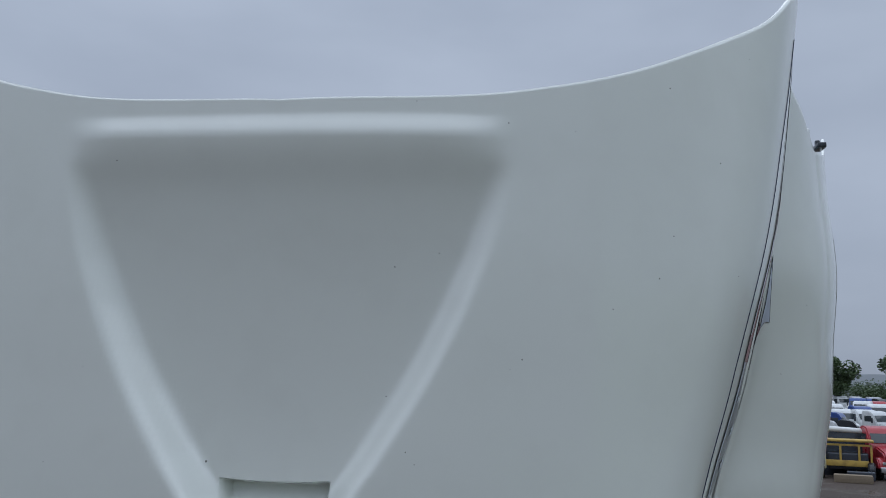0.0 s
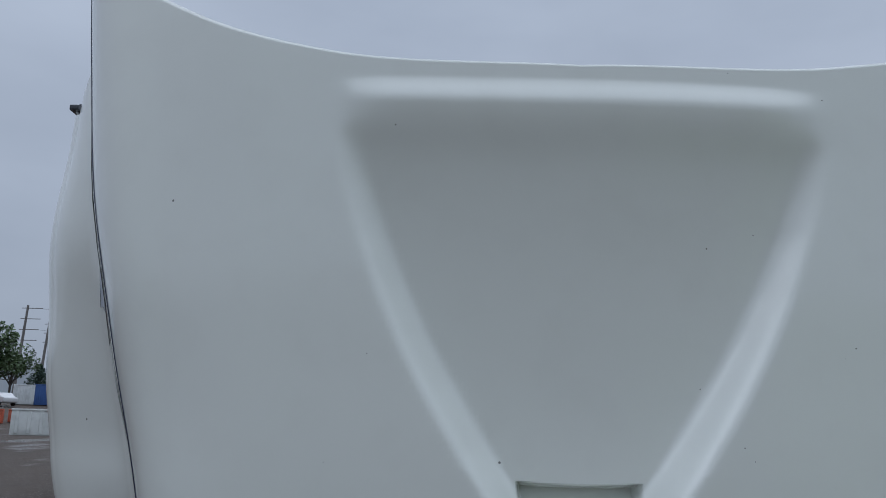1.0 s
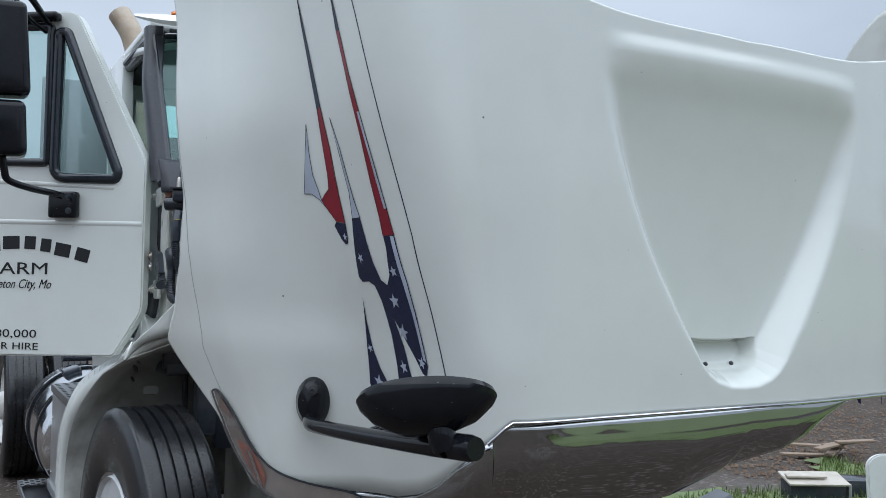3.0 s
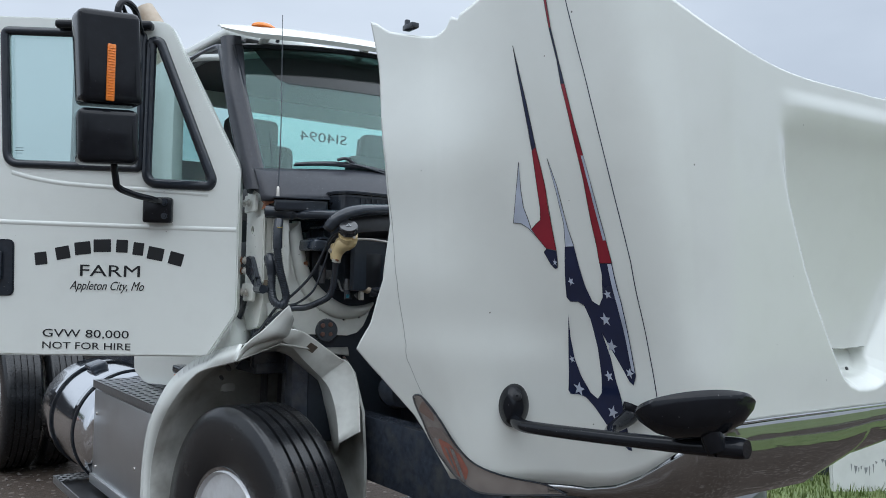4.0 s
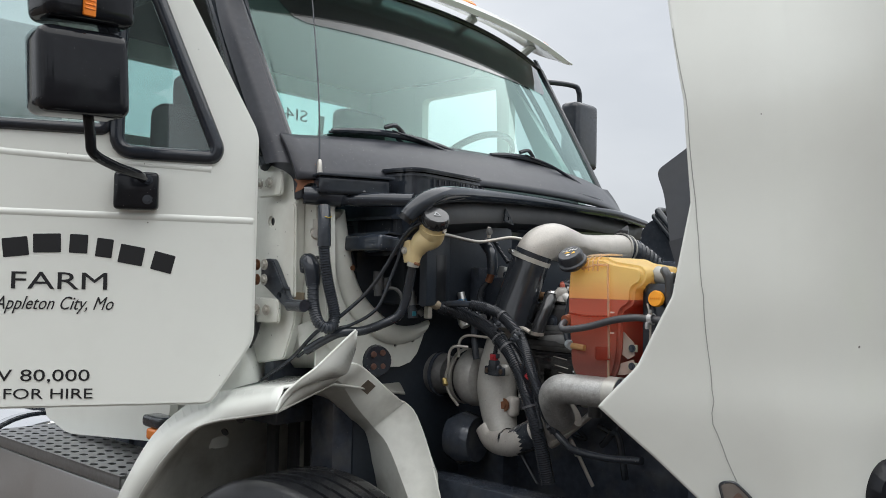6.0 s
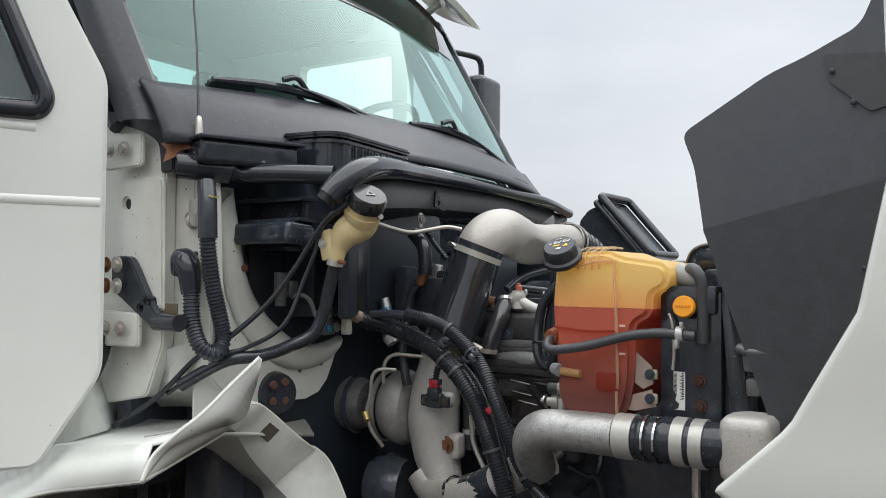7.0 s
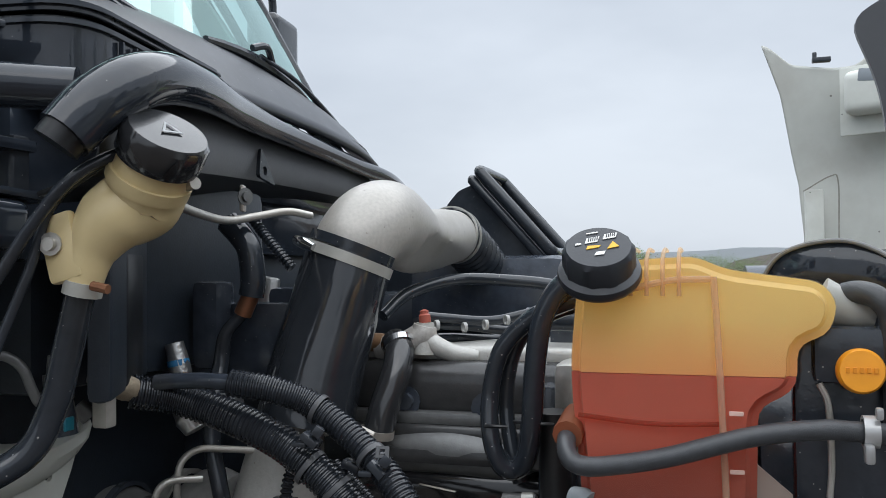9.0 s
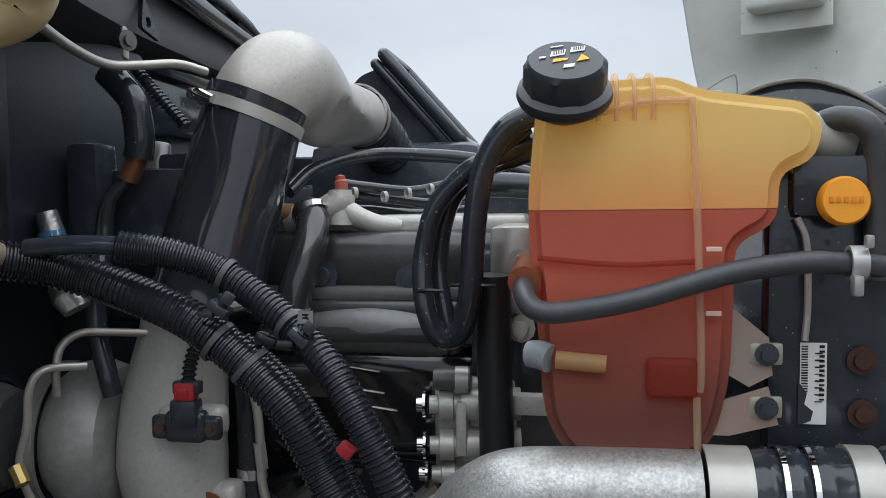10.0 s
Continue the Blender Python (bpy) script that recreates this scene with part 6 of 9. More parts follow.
for i in range(41):
    x = -1.16 + 2.32 * i / 40
    y = 2.36 + .22 * (abs(x) / 1.16) ** 3
    brow.append([bb.verts.new((x, y + dy, z)) for dy, z in ((.10, .665), (.02, .66), (-.01, .63), (-.02, .50), (0, .38), (.03, .32), (.10, .31))])
for a, b in zip(brow, brow[1:]):
    for q in range(6):
        bb.faces.new((a[q], b[q], b[q + 1], a[q + 1]))
bump = part("bumper", bb, surface("bumper_plastic", (.10, .105, .115), .35, 0, .1, 40, .1, 300), truck, "grey plastic front bumper under the open hood")
bump.modifiers.new("thickness", "SOLIDIFY").thickness = 0.008
part("bumper_beam", block((0, 2.50, .52), (1.9, .12, .18), .02), GRIME, bump)

# ---- engine bay ----
def under(name, bm, material, label="", parent=None, smooth=True):
    return part(name, bm, material, parent or truck, label, smooth)


def ring_at(name, place, direction, r, width, thick, material, parent, label=""):
    b = turned([(r, -width / 2), (r + thick, -width / 2), (r + thick, width / 2), (r, width / 2), (r, -width / 2)], 40, False)
    m = axis_at(place, direction)
    b.transform(m)
    return under(name, b, material, label, parent)


# dark bulk of the engine, gearbox and far side
engine = under("engine_block", block((-.02, 2.92, 1.10), (.52, .92, .62), .03, 2), GRIME, "dark greasy diesel engine block")
under("cylinder_head", block((-.10, 2.90, 1.43), (.40, .80, .10), .02, 2), GRIME, "", engine)
under("flywheel_housing", block((0, 3.35, 1.0), (.7, .4, .5), .05, 2), GRIME, "", engine)
DULL = surface("dull_black", (.019, .025, .034), .42, 0, .3, 60, .2, 300)
fire = under("firewall_box", block((-.45, 3.33, 1.62), (.50, .16, .26), .02, 2), DULL, "black heater box on the firewall")
under("box_foot", block((-.52, 3.45, 1.46), (.6, .10, .16), .02), DULL, "", fire)
under("firewall_sheet", block((-.2, 3.38, 1.3), (1.2, .06, .9), .02), DULL, "", fire)
under("box_end", block((-.70, 3.42, 1.60), (.24, .10, .26), .015), DULL, "", fire)
under("access_panel", block((-.58, 3.225, 1.60), (.30, .025, .22), .01, 2, (0, 0, 28)), DULL, "black filter access panel")
letters("lettering", "FILTER ACCESS", .026, surface("moulded_grey", (.05, .05, .055), .5), truck, frame_of((-.665, 3.177, 1.664), (.883, .469, 0), (0, 0, 1)), "moulded lettering", .001, .16)
under("panel_recess", block((-.585, 3.212, 1.57), (.11, .01, .15), .006, 2, (0, 0, 28)), INK)
# heater valve, bent pipe and its plug behind the reservoir hose
valve = under("heater_valve", merge(tube([(-.79, 3.262, 1.590), (-.79, 3.262, 1.535)], .015, 18, smooth=False), tube([(-.79, 3.262, 1.535), (-.79, 3.262, 1.518)], .012, 14, smooth=False), block((-.765, 3.262, 1.555), (.03, .03, .035), .006)), surface("grey_valve", (.085, .088, .092), .4, .4, .25, 90, .2, 300), "grey heater valve with a bent pipe")
under("heater_pipe", tube([(-.768, 3.255, 1.538), (-.748, 3.240, 1.541), (-.735, 3.228, 1.528), (-.728, 3.222, 1.505), (-.72, 3.218, 1.49), (-.70, 3.212, 1.488)], .0050, 12, 6), CASTDARK, "", valve)
plug = under("pipe_coupler", merge(tube([(-.700, 3.215, 1.518), (-.700, 3.213, 1.492)], .015, 16, smooth=False), tube([(-.700, 3.217, 1.538), (-.700, 3.215, 1.516)], [.009, .012], 14, smooth=False)), CASTDARK, "grey pipe coupler with a black plug", None)
under("plug_body", tube([(-.700, 3.213, 1.492), (-.698, 3.210, 1.455)], [.014, .016], 14, smooth=False), BLACK, "", plug)
under("blue_tag", block((-.706, 3.196, 1.468), (.014, .003, .014), .001, 1), surface("teal_plastic", (.02, .16, .22), .4), "", plug)
under("pale_cap", tube([(-.648, 3.236, 1.476), (-.640, 3.225, 1.462)], .010, 12, smooth=False), CASTDARK, "")
# plain dark block added to make the dark of the wheel well
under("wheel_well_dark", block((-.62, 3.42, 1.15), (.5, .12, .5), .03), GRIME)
boot_b = under("bulkhead_boot", tube([(-.735, 3.318, 1.322), (-.73, 3.34, 1.32), (-.72, 3.40, 1.315)], [.044, .05, .05], 20, 4), BLACK, "black grommet boot with brown plugs")
for x, y, z in ((-.755, 3.317, 1.342), (-.720, 3.317, 1.345), (-.755, 3.317, 1.306), (-.720, 3.317, 1.305)):
    b = turned([(.001, 0), (.010, 0), (.008, .006), (.001, .007)], 14)
    b.transform(axis_at((x, y, z), (-.15, -1, 0)))
    under("grommet_plug", b, surface("brown_plug", (.12, .06, .045), .6, 0, .2, 60), "", boot_b)

# clutch fluid reservoir
cap_at, cap_way = Vector((-.800, 3.020, 1.724)), Vector((-.27, -.58, .77)).normalized()
res = under("fluid_reservoir", tube([cap_at - cap_way * .004, cap_at - cap_way * .028, cap_at - cap_way * .048, Vector((-.804, 3.066, 1.668)), Vector((-.812, 3.080, 1.640)), Vector((-.815, 3.086, 1.612))], [.033, .035, .036, .031, .0200, .0155], 24, 6), YELLOWED, "yellowed plastic fluid reservoir with a black cap")
b = turned([(.001, -.004), (.036, -.004), (.037, .0), (.037, .021), (.034, .026), (.001, .027)], 36)
for v in b.verts:
    if 0 <= v.co.z <= .022 and v.co.xy.length > .03 and int(math.degrees(math.atan2(v.co.y, v.co.x)) / 10) % 2:
        v.co.xy *= 1.03
b.transform(axis_at(cap_at, cap_way))
cap = under("reservoir_cap", b, surface("wet_black_cap", (.02, .021, .023), .14, 0, .2, 60, .1, 90, coat=.5), "", res)
b = plate([(-.010, -.007), (.010, -.007), (0, .011)], .0008, ([(-.006, -.0045), (.006, -.0045), (0, .007)],))
b.transform(axis_at(cap_at + cap_way * .0285, cap_way))
under("cap_symbol", b, surface("grey_print", (.35, .36, .37), .5), "", cap)
ring_at("reservoir_band", cap_at - cap_way * .024, cap_way, .034, .012, .003, YELLOWED, res)
under("reservoir_bracket", block((-.826, 3.098, 1.645), (.012, .035, .06), .006, 2, (-15, 0, 0)), YELLOWED, "", res)
under("bracket_screw", screw(bmesh.new(), Vector((-.834, 3.103, 1.648)), (-1, -.2, 0), .006, .006), STEEL, "", res)
ring_at("hose_clamp", (-.815, 3.086, 1.610), (0, -.25, 1), .0150, .012, .0018, BAND, res, "steel hose clamp")
under("clamp_screw", tube([(-.825, 3.068, 1.612), (-.825, 3.052, 1.609)], .0042, 8, smooth=False), RUST, "", res)
under("reservoir_hose", tube([(-.815, 3.086, 1.615), (-.81, 3.108, 1.549), (-.81, 3.121, 1.507), (-.82, 3.138, 1.467), (-.85, 3.168, 1.443), (-.88, 3.219, 1.422), (-.93, 3.273, 1.411), (-.97, 3.36, 1.36)], .0130, 16, 8), HOSE, "black rubber fluid hose")
under("control_cable", tube([(-.80, 3.04, 1.735), (-.84, 3.071, 1.706), (-.85, 3.108, 1.664), (-.86, 3.146, 1.605), (-.88, 3.192, 1.539), (-.91, 3.232, 1.489), (-.94, 3.279, 1.445), (-.96, 3.329, 1.413), (-.98, 3.424, 1.33), (-.99, 3.553, 1.26)], .0056, 10, 8), RUBBER, "black control cable")
under("control_cable", tube([(-.81, 3.06, 1.725), (-.83, 3.104, 1.684), (-.84, 3.121, 1.624), (-.85, 3.142, 1.565), (-.87, 3.158, 1.5), (-.89, 3.182, 1.466), (-.91, 3.241, 1.436), (-.94, 3.279, 1.419), (-.97, 3.40, 1.34)], .0046, 10, 8), RUBBER, "black control cable")
under("wire_loom", corrugated([(-.975, 3.285, 1.765), (-.985, 3.268, 1.72), (-.985, 3.266, 1.646), (-.972, 3.266, 1.569), (-.956, 3.266, 1.513), (-.944, 3.266, 1.468), (-.950, 3.264, 1.440), (-.972, 3.262, 1.430), (-.990, 3.278, 1.446), (-.992, 3.298, 1.49), (-.986, 3.312, 1.56)], .0170, .0072, .0026, 16), BLACK, "black corrugated wire loom")
under("loom_boot", tube([(-.986, 3.312, 1.545), (-.986, 3.320, 1.595), (-.986, 3.338, 1.612), (-.982, 3.352, 1.585)], [.019, .025, .026, .018], 16, 5), BLACK_WET, "black wire boot")
under("loom_sleeve", tube([(-.975, 3.285, 1.765), (-.985, 3.268, 1.72), (-.985, 3.266, 1.655)], [.0185, .0185, .019], 14, 4), BLACK, "")
under("yellow_tie", tube([(-.996, 3.252, 1.737), (-.985, 3.248, 1.734), (-.972, 3.252, 1.738)], .0014, 6, 4), surface("yellow_tie", (.4, .3, .03), .5))
under("inner_bracket", block((-.93, 3.33, 1.66), (.02, .03, .20), .006), GRIME)
under("tape_patch", block((-.99, 3.372, 1.508), (.004, .05, .035), .001, 1), surface("brown_tape", (.14, .11, .07), .7, 0, .3, 60), "")

# refrigerant line with its tee and bracket
under("rail_line", tube([(-.79, 2.99, 1.70), (-.75, 3.06, 1.695), (-.65, 3.117, 1.699), (-.55, 3.144, 1.692), (-.48, 3.150, 1.688), (-.42, 3.144, 1.696), (-.36, 3.128, 1.706), (-.32, 3.11, 1.702)], .0055, 10, 8), STEEL, "thin steel line under the cowl")
under("line_bracket", block((-.427, 3.158, 1.72), (.022, .006, .036), .003, 2, (0, 0, 20)), STEEL)
under("line_bolt", screw(bmesh.new(), Vector((-.432, 3.152, 1.722)), (-.4, -.9, 0), .007, .006), CASTDARK)
under("coolant_hose", tube([(-.42, 3.185, 1.69), (-.42, 3.165, 1.670), (-.42, 3.152, 1.65), (-.42, 3.147, 1.61), (-.42, 3.150, 1.59)], .017, 14, 6), HOSE, "black coolant hose")
under("copper_joint", tube([(-.42, 3.150, 1.592), (-.42, 3.157, 1.578), (-.42, 3.163, 1.565)], .012, 12, 4), surface("copper", (.35, .16, .09), .4, .7, .2, 90))
under("sleeved_line", tube([(-.42, 3.163, 1.566), (-.428, 3.184, 1.539), (-.43, 3.19, 1.50), (-.45, 3.188, 1.45), (-.46, 3.184, 1.40), (-.47, 3.168, 1.35), (-.47, 3.162, 1.325)], [.008, .009, .011, .014, .012, .011, .011], 12, 6), RUBBER)
under("spring_hose", corrugated([(-.395, 3.165, 1.698), (-.40, 3.133, 1.663), (-.40, 3.10, 1.627)], .0075, .0055, .0022, 10), HOSE, "thin ribbed hose")
under("foil_valve", tube([(-.47, 3.235, 1.53), (-.468, 3.228, 1.50), (-.467, 3.222, 1.47)], [.012, .014, .013], 12, 4), surface("crumpled_foil", (.55, .55, .55), .3, .9, .2, 80, .9, 160), "foil-wrapped line")
under("foil_wrap", tube([(-.50, 3.205, 1.452), (-.50, 3.192, 1.440), (-.50, 3.182, 1.425)], [.012, .019, .015], 14, 5), surface("creased_foil", (.5, .5, .49), .28, .9, .25, 80, 1.0, 110), "creased foil round a hot line")
under("foil_joint", tube([(-.46, 3.215, 1.45), (-.455, 3.19, 1.445), (-.45, 3.15, 1.452)], [.016, .02, .014], 12, 4), surface("foil", (.5, .5, .5), .3, .9, .2, 80, .9, 160))
under("blue_cap", ring_bm := turned([(.0125, 0), (.0145, 0), (.0145, .008), (.0125, .008)], 16, False), surface("blue_band", (.05, .2, .4), .4), "").data.transform(axis_at((-.468, 3.229, 1.50), (0, .2, 1)))
under("dark_pack", merge(block((-.36, 3.16, 1.53), (.06, .10, .10), .01), block((-.34, 3.13, 1.58), (.04, .06, .04), .01), block((-.4, 3.22, 1.55), (.05, .04, .12), .01)), GRIME)
under("foil_shield", block((-.35, 3.165, 1.59), (.02, .03, .05), .006, 2, (10, 0, 20)), surface("aluminium_tape", (.55, .55, .54), .35, .9, .2, 90, .6, 120))

# cross-over fitting and the two big wire conduits
under("brass_fitting", tube([(-.648, 3.202, 1.501), (-.632, 3.200, 1.498), (-.615, 3.199, 1.493), (-.594, 3.197, 1.486)], [.012, .014, .015, .013], 12, 4), surface("corroded_brass", (.36, .30, .22), .6, .5, .3, 90, .5, 300), "corroded fitting on the conduit")
under("fitting_lug", block((-.640, 3.206, 1.470), (.018, .02, .036), .004), surface("pale_casting", (.5, .48, .44), .5, .6, .2, 80))
under("fitting_lug", block((-.650, 3.206, 1.522), (.012, .016, .044), .004, 2, (0, 18, 0)), STEEL)
CONDUIT = surface("ribbed_conduit", (.020, .023, .029), .13, 0, .3, 70, .05, 300, specks=.7, speck_color=(.3, .3, .29), speck_scale=110, speck_size=.13)
under("wire_conduit", corrugated([(-.599, 3.203, 1.486), (-.565, 3.160, 1.474), (-.550, 3.100, 1.452), (-.552, 3.030, 1.424), (-.558, 2.965, 1.379), (-.566, 2.920, 1.335), (-.566, 2.893, 1.285), (-.572, 2.868, 1.240), (-.570, 2.835, 1.150), (-.550, 2.815, 1.020)], .0205, .0062, .0019, 20), CONDUIT, "thick black corrugated wire conduit")
under("conduit_sleeve", tube([(-.59, 3.175, 1.496), (-.585, 3.13, 1.499), (-.575, 3.085, 1.497)], .0095, 12, 4), GRIME)
under("wire_conduit", corrugated([(-.577, 3.088, 1.497), (-.562, 3.035, 1.487), (-.548, 2.992, 1.467), (-.560, 2.925, 1.423), (-.586, 2.875, 1.383), (-.601, 2.840, 1.333), (-.604, 2.814, 1.282), (-.598, 2.792, 1.225), (-.585, 2.765, 1.170)], .0160, .0058, .0017, 20), CONDUIT, "thin black corrugated wire conduit")
under("wire_conduit", corrugated([(-.52, 2.985, 1.40), (-.53, 2.93, 1.355), (-.555, 2.875, 1.29), (-.57, 2.845, 1.235), (-.575, 2.82, 1.17)], .0075, .005, .0016, 12), CONDUIT, "slim black corrugated wire sleeve")
under("loom_tail", tube([(-.585, 2.765, 1.170), (-.590, 2.73, 1.148), (-.60, 2.69, 1.135), (-.61, 2.583, 1.134), (-.62, 2.48, 1.145)], .010, 10, 6), CONDUIT)
TAPE = surface("worn_tape", (.07, .072, .078), .35, 0, .3, 60)
for p, d, r in (((-.555, 2.998, 1.402), (0, -.7, -.55), .0208), ((-.557, 2.965, 1.379), (0, -.65, -.65), .0208), ((-.573, 2.862, 1.225), (0, -.35, -.9), .0208), ((-.549, 2.990, 1.466), (0, -.85, -.45), .0163), ((-.562, 2.921, 1.420), (-.3, -.7, -.55), .0163), ((-.588, 2.772, 1.183), (-.2, -.5, -.8), .0163)):
    ring_at("cable_tie", p, d, r, .006, .0016, TAPE, truck, "worn tape band")
for p, turn in (((-.578, 2.985, 1.438), 35), ((-.583, 2.905, 1.412), 45), ((-.535, 2.955, 1.402), 20)):
    under("conduit_clip", merge(block(Vector(p), (.018, .022, .010), .003, 2, (turn, 0, 0)), block(Vector(p) + Vector((-.004, -.010, .010)), (.012, .012, .012), .003, 2, (turn, 0, 20)), block(Vector(p) + Vector((0, .014, -.006)), (.008, .016, .006), .002)), BLACK, "black conduit clip")
under("clip_buckle", plate([(-.007, -.006), (.007, -.006), (.007, .006), (-.007, .006)], .004, ([(-.003, -.003), (.003, -.003), (.003, .003), (-.003, .003)],)), TAPE, "").data.transform(axis_at((-.590, 2.897, 1.432), (-.9, -.2, .4)))
under("red_plug", block((-.585, 2.862, 1.308), (.012, .016, .012), .003, 2, (40, 0, 0)), REDPLUG, "small red wire plug")
under("jumper_wire", tube([(-.50, 2.95, 1.35), (-.505, 2.925, 1.31), (-.505, 2.90, 1.275), (-.50, 2.875, 1.22)], .004, 8, 6), RUBBER)
under("silver_line", tube([(-.47, 3.02, 1.425), (-.465, 2.985, 1.43), (-.46, 2.96, 1.42)], .006, 8, 5), STEEL)

# charge-air elbow with rubber boot
ELBOW_METAL = surface("wet_cast_aluminium", (0.42, 0.40, 0.37), 0.36, 0.15, 0.2, 200, 0.18, 240, dirt=(0.27, 0.25, 0.215), dirt_amount=0.7, dirt_scale=9, rough_vary=0.14, specks=0.4, speck_color=(0.14, 0.12, 0.10), speck_scale=60, speck_size=0.2)
b = tube([(-.377, 3.028, 1.632), (-.372, 3.018, 1.660), (-.345, 3.008, 1.684), (-.29, 3.006, 1.694), (-.22, 3.010, 1.683), (-.15, 3.018, 1.672), (-.06, 3.022, 1.673), (.03, 3.026, 1.680), (.12, 3.03, 1.686)],
         [.054, .0555, .0570, .0575, .0565, .0550, .053, .052, .050], 40, 9)
for v in b.verts:                                    # flattened cheek on the lower side of the arm
    if v.co.x > -.26:
        side = Vector((0, v.co.y - 3.022, v.co.z - 1.68)).dot(Vector((0, -.72, -.69)))
        most = .054 - .007 * smoothstep(-.26, -.18, v.co.x) * smoothstep(.11, .06, v.co.x)
        if side > most:
            v.co += Vector((0, .72, .69)) * (side - most)
elbow = under("charge_elbow", b, ELBOW_METAL, "wet cast aluminium charge-air elbow with a flattened cheek")
boot = under("rubber_boot", tube([(-.376, 3.026, 1.643), (-.386, 3.035, 1.60), (-.398, 3.046, 1.55), (-.414, 3.058, 1.49), (-.432, 3.068, 1.42)], [.0585, .060, .061, .0625, .064], 28, 6), surface("glossy_hose", (.022, .025, .03), .07, 0, .2, 50, .06, 60, coat=.4), "wet black rubber boot below the elbow")
CLAMP_WAY = Vector((.16, -.32, .93)).normalized()
ring_at("boot_clamp", (-.377, 3.028, 1.638), CLAMP_WAY, .0605, .014, .0020, BAND, boot, "steel band clamp")
ring_at("boot_lip", Vector((-.377, 3.028, 1.638)) + CLAMP_WAY * .016, CLAMP_WAY, .0555, .013, .0035, RUBBER, boot)
under("clamp_housing", tube([(-.408, 3.088, 1.664), (-.424, 3.070, 1.659), (-.434, 3.050, 1.652)], [.007, .008, .006], 10, 4), BRIGHT, "", boot)
outlet = under("boot_outlet", corrugated([(.105, 3.03, 1.689), (.16, 3.03, 1.682), (.24, 3.02, 1.655), (.33, 3.0, 1.60)], .050, .022, .004, 24), RUBBER, "black ribbed outlet hose")
for p in ((.112, 3.03, 1.690), (.14, 3.03, 1.687)):
    ring_at("outlet_clamp", p, (.98, 0, -.1), .0505, .007, .003, STEEL, outlet)

# fresh-air duct on the far side
duct = under("air_duct", tube([(.49, 3.20, 1.66), (.49, 3.14, 1.69), (.49, 3.07, 1.70)], [.06, .07, .075], 24, 5, True, True, .9), BLACK, "black air duct with a rubber mouth")
def rim_loop(lift, grow):
    """A rounded mouth of the duct that faces forward and up."""
    down, out = Vector((.0, -.158, -.179)), Vector((0, -.75, .66))
    base = Vector((.40, 3.043, 1.839)) + out * lift
    pts = rounded([(-grow, -grow), (.19 + grow, -grow), (.19 + grow, 1 + grow), (-grow, 1 + grow)], [.04, .04, .04, .04], 4)
    loop = [base + Vector((a, 0, 0)) + down * b for a, b in pts]
    return loop + loop[:2]


under("mouth_ring", sweep(bmesh.new(), rim_loop(0, .02), .013, 10, False), RUBBER, "thick rubber mouth ring", duct)
under("mouth_ring", sweep(bmesh.new(), rim_loop(-.026, .015), .011, 10, False), RUBBER, "", duct)
under("duct_web", plate(rounded([(3.042, 1.822), (2.888, 1.650), (2.875, 1.59), (3.0, 1.55), (3.13, 1.60), (3.13, 1.765), (3.10, 1.80)], .012), .19, (), .008), BLACK, "", duct).data.transform(Matrix.Translation((.40, 0, 0)) @ SIDE)
under("duct_base", block((.36, 3.0, 1.57), (.2, .34, .16), .03), GRIME)

# valve cover and intake parts
COVER = surface("oily_cover", (.055, .055, .056), .22, .3, .3, 60, .15, 300)
cover = under("valve_cover", block((-.24, 2.875, 1.465), (.25, .34, .075), .03, 4), COVER, "dark wet valve cover")
under("cover_ridge", block((-.23, 2.87, 1.508), (.21, .32, .024), .009, 3), PALECAST, "pale cast ridge of the cover", cover)
under("cover_flange", block((-.25, 2.875, 1.43), (.26, .36, .016), .005, 2), CASTDARK, "", cover)
b = tube([(-.33, 3.0, 1.515), (-.34, 2.965, 1.52), (-.345, 2.935, 1.535), (-.345, 2.93, 1.548)], [.017, .018, .018, .016], 14, 5)
tee = under("inlet_tee", b, CAST, "grey cast inlet tee", None)
under("tee_post", tube([(-.345, 2.931, 1.51), (-.345, 2.930, 1.552)], [.016, .012], 14, smooth=False), PALECAST, "", tee)
under("tee_web", tube([(-.345, 2.930, 1.532), (-.342, 2.912, 1.519), (-.335, 2.89, 1.510), (-.33, 2.86, 1.507)], [.013, .013, .012, .009], 14, 5), PALECAST, "", tee)
under("red_sensor", turned([(.001, 0), (.008, 0), (.008, .010), (.006, .012), (.006, .016), (.001, .018)], 12), surface("faded_red", (.35, .09, .06), .5, 0, .2, 60), "faded red pressure sensor", tee).data.transform(axis_at((-.345, 2.930, 1.552), (0, .1, 1)))
under("brown_sensor", turned([(.001, 0), (.013, 0), (.013, .022), (.009, .024), (.009, .035), (.001, .035)], 14), surface("brown_sensor", (.25, .14, .07), .5, .2, .2, 60), "brown sensor", tee).data.transform(axis_at((-.335, 2.995, 1.523), (-.1, 1, .05)))
under("sensor_plug", block((-.33, 3.035, 1.52), (.03, .03, .03), .008), BLACK, "", tee)
under("bypass_hose", tube([(-.35, 2.972, 1.525), (-.365, 2.960, 1.518), (-.385, 2.957, 1.490), (-.40, 2.965, 1.455), (-.41, 2.975, 1.41)], .020, 16, 6), surface("wet_hose", (.025, .026, .028), .12, 0, .2, 60, .05, 90, coat=.5), "wet black bypass hose")
ring_at("bypass_clamp", (-.36, 2.962, 1.522), (-.5, -.4, -.6), .0205, .009, .002, BRIGHT, truck, "steel spring clamp")
ring_at("bypass_clamp", (-.41, 2.975, 1.415), (0, .2, -1), .0205, .010, .002, STEEL, truck)
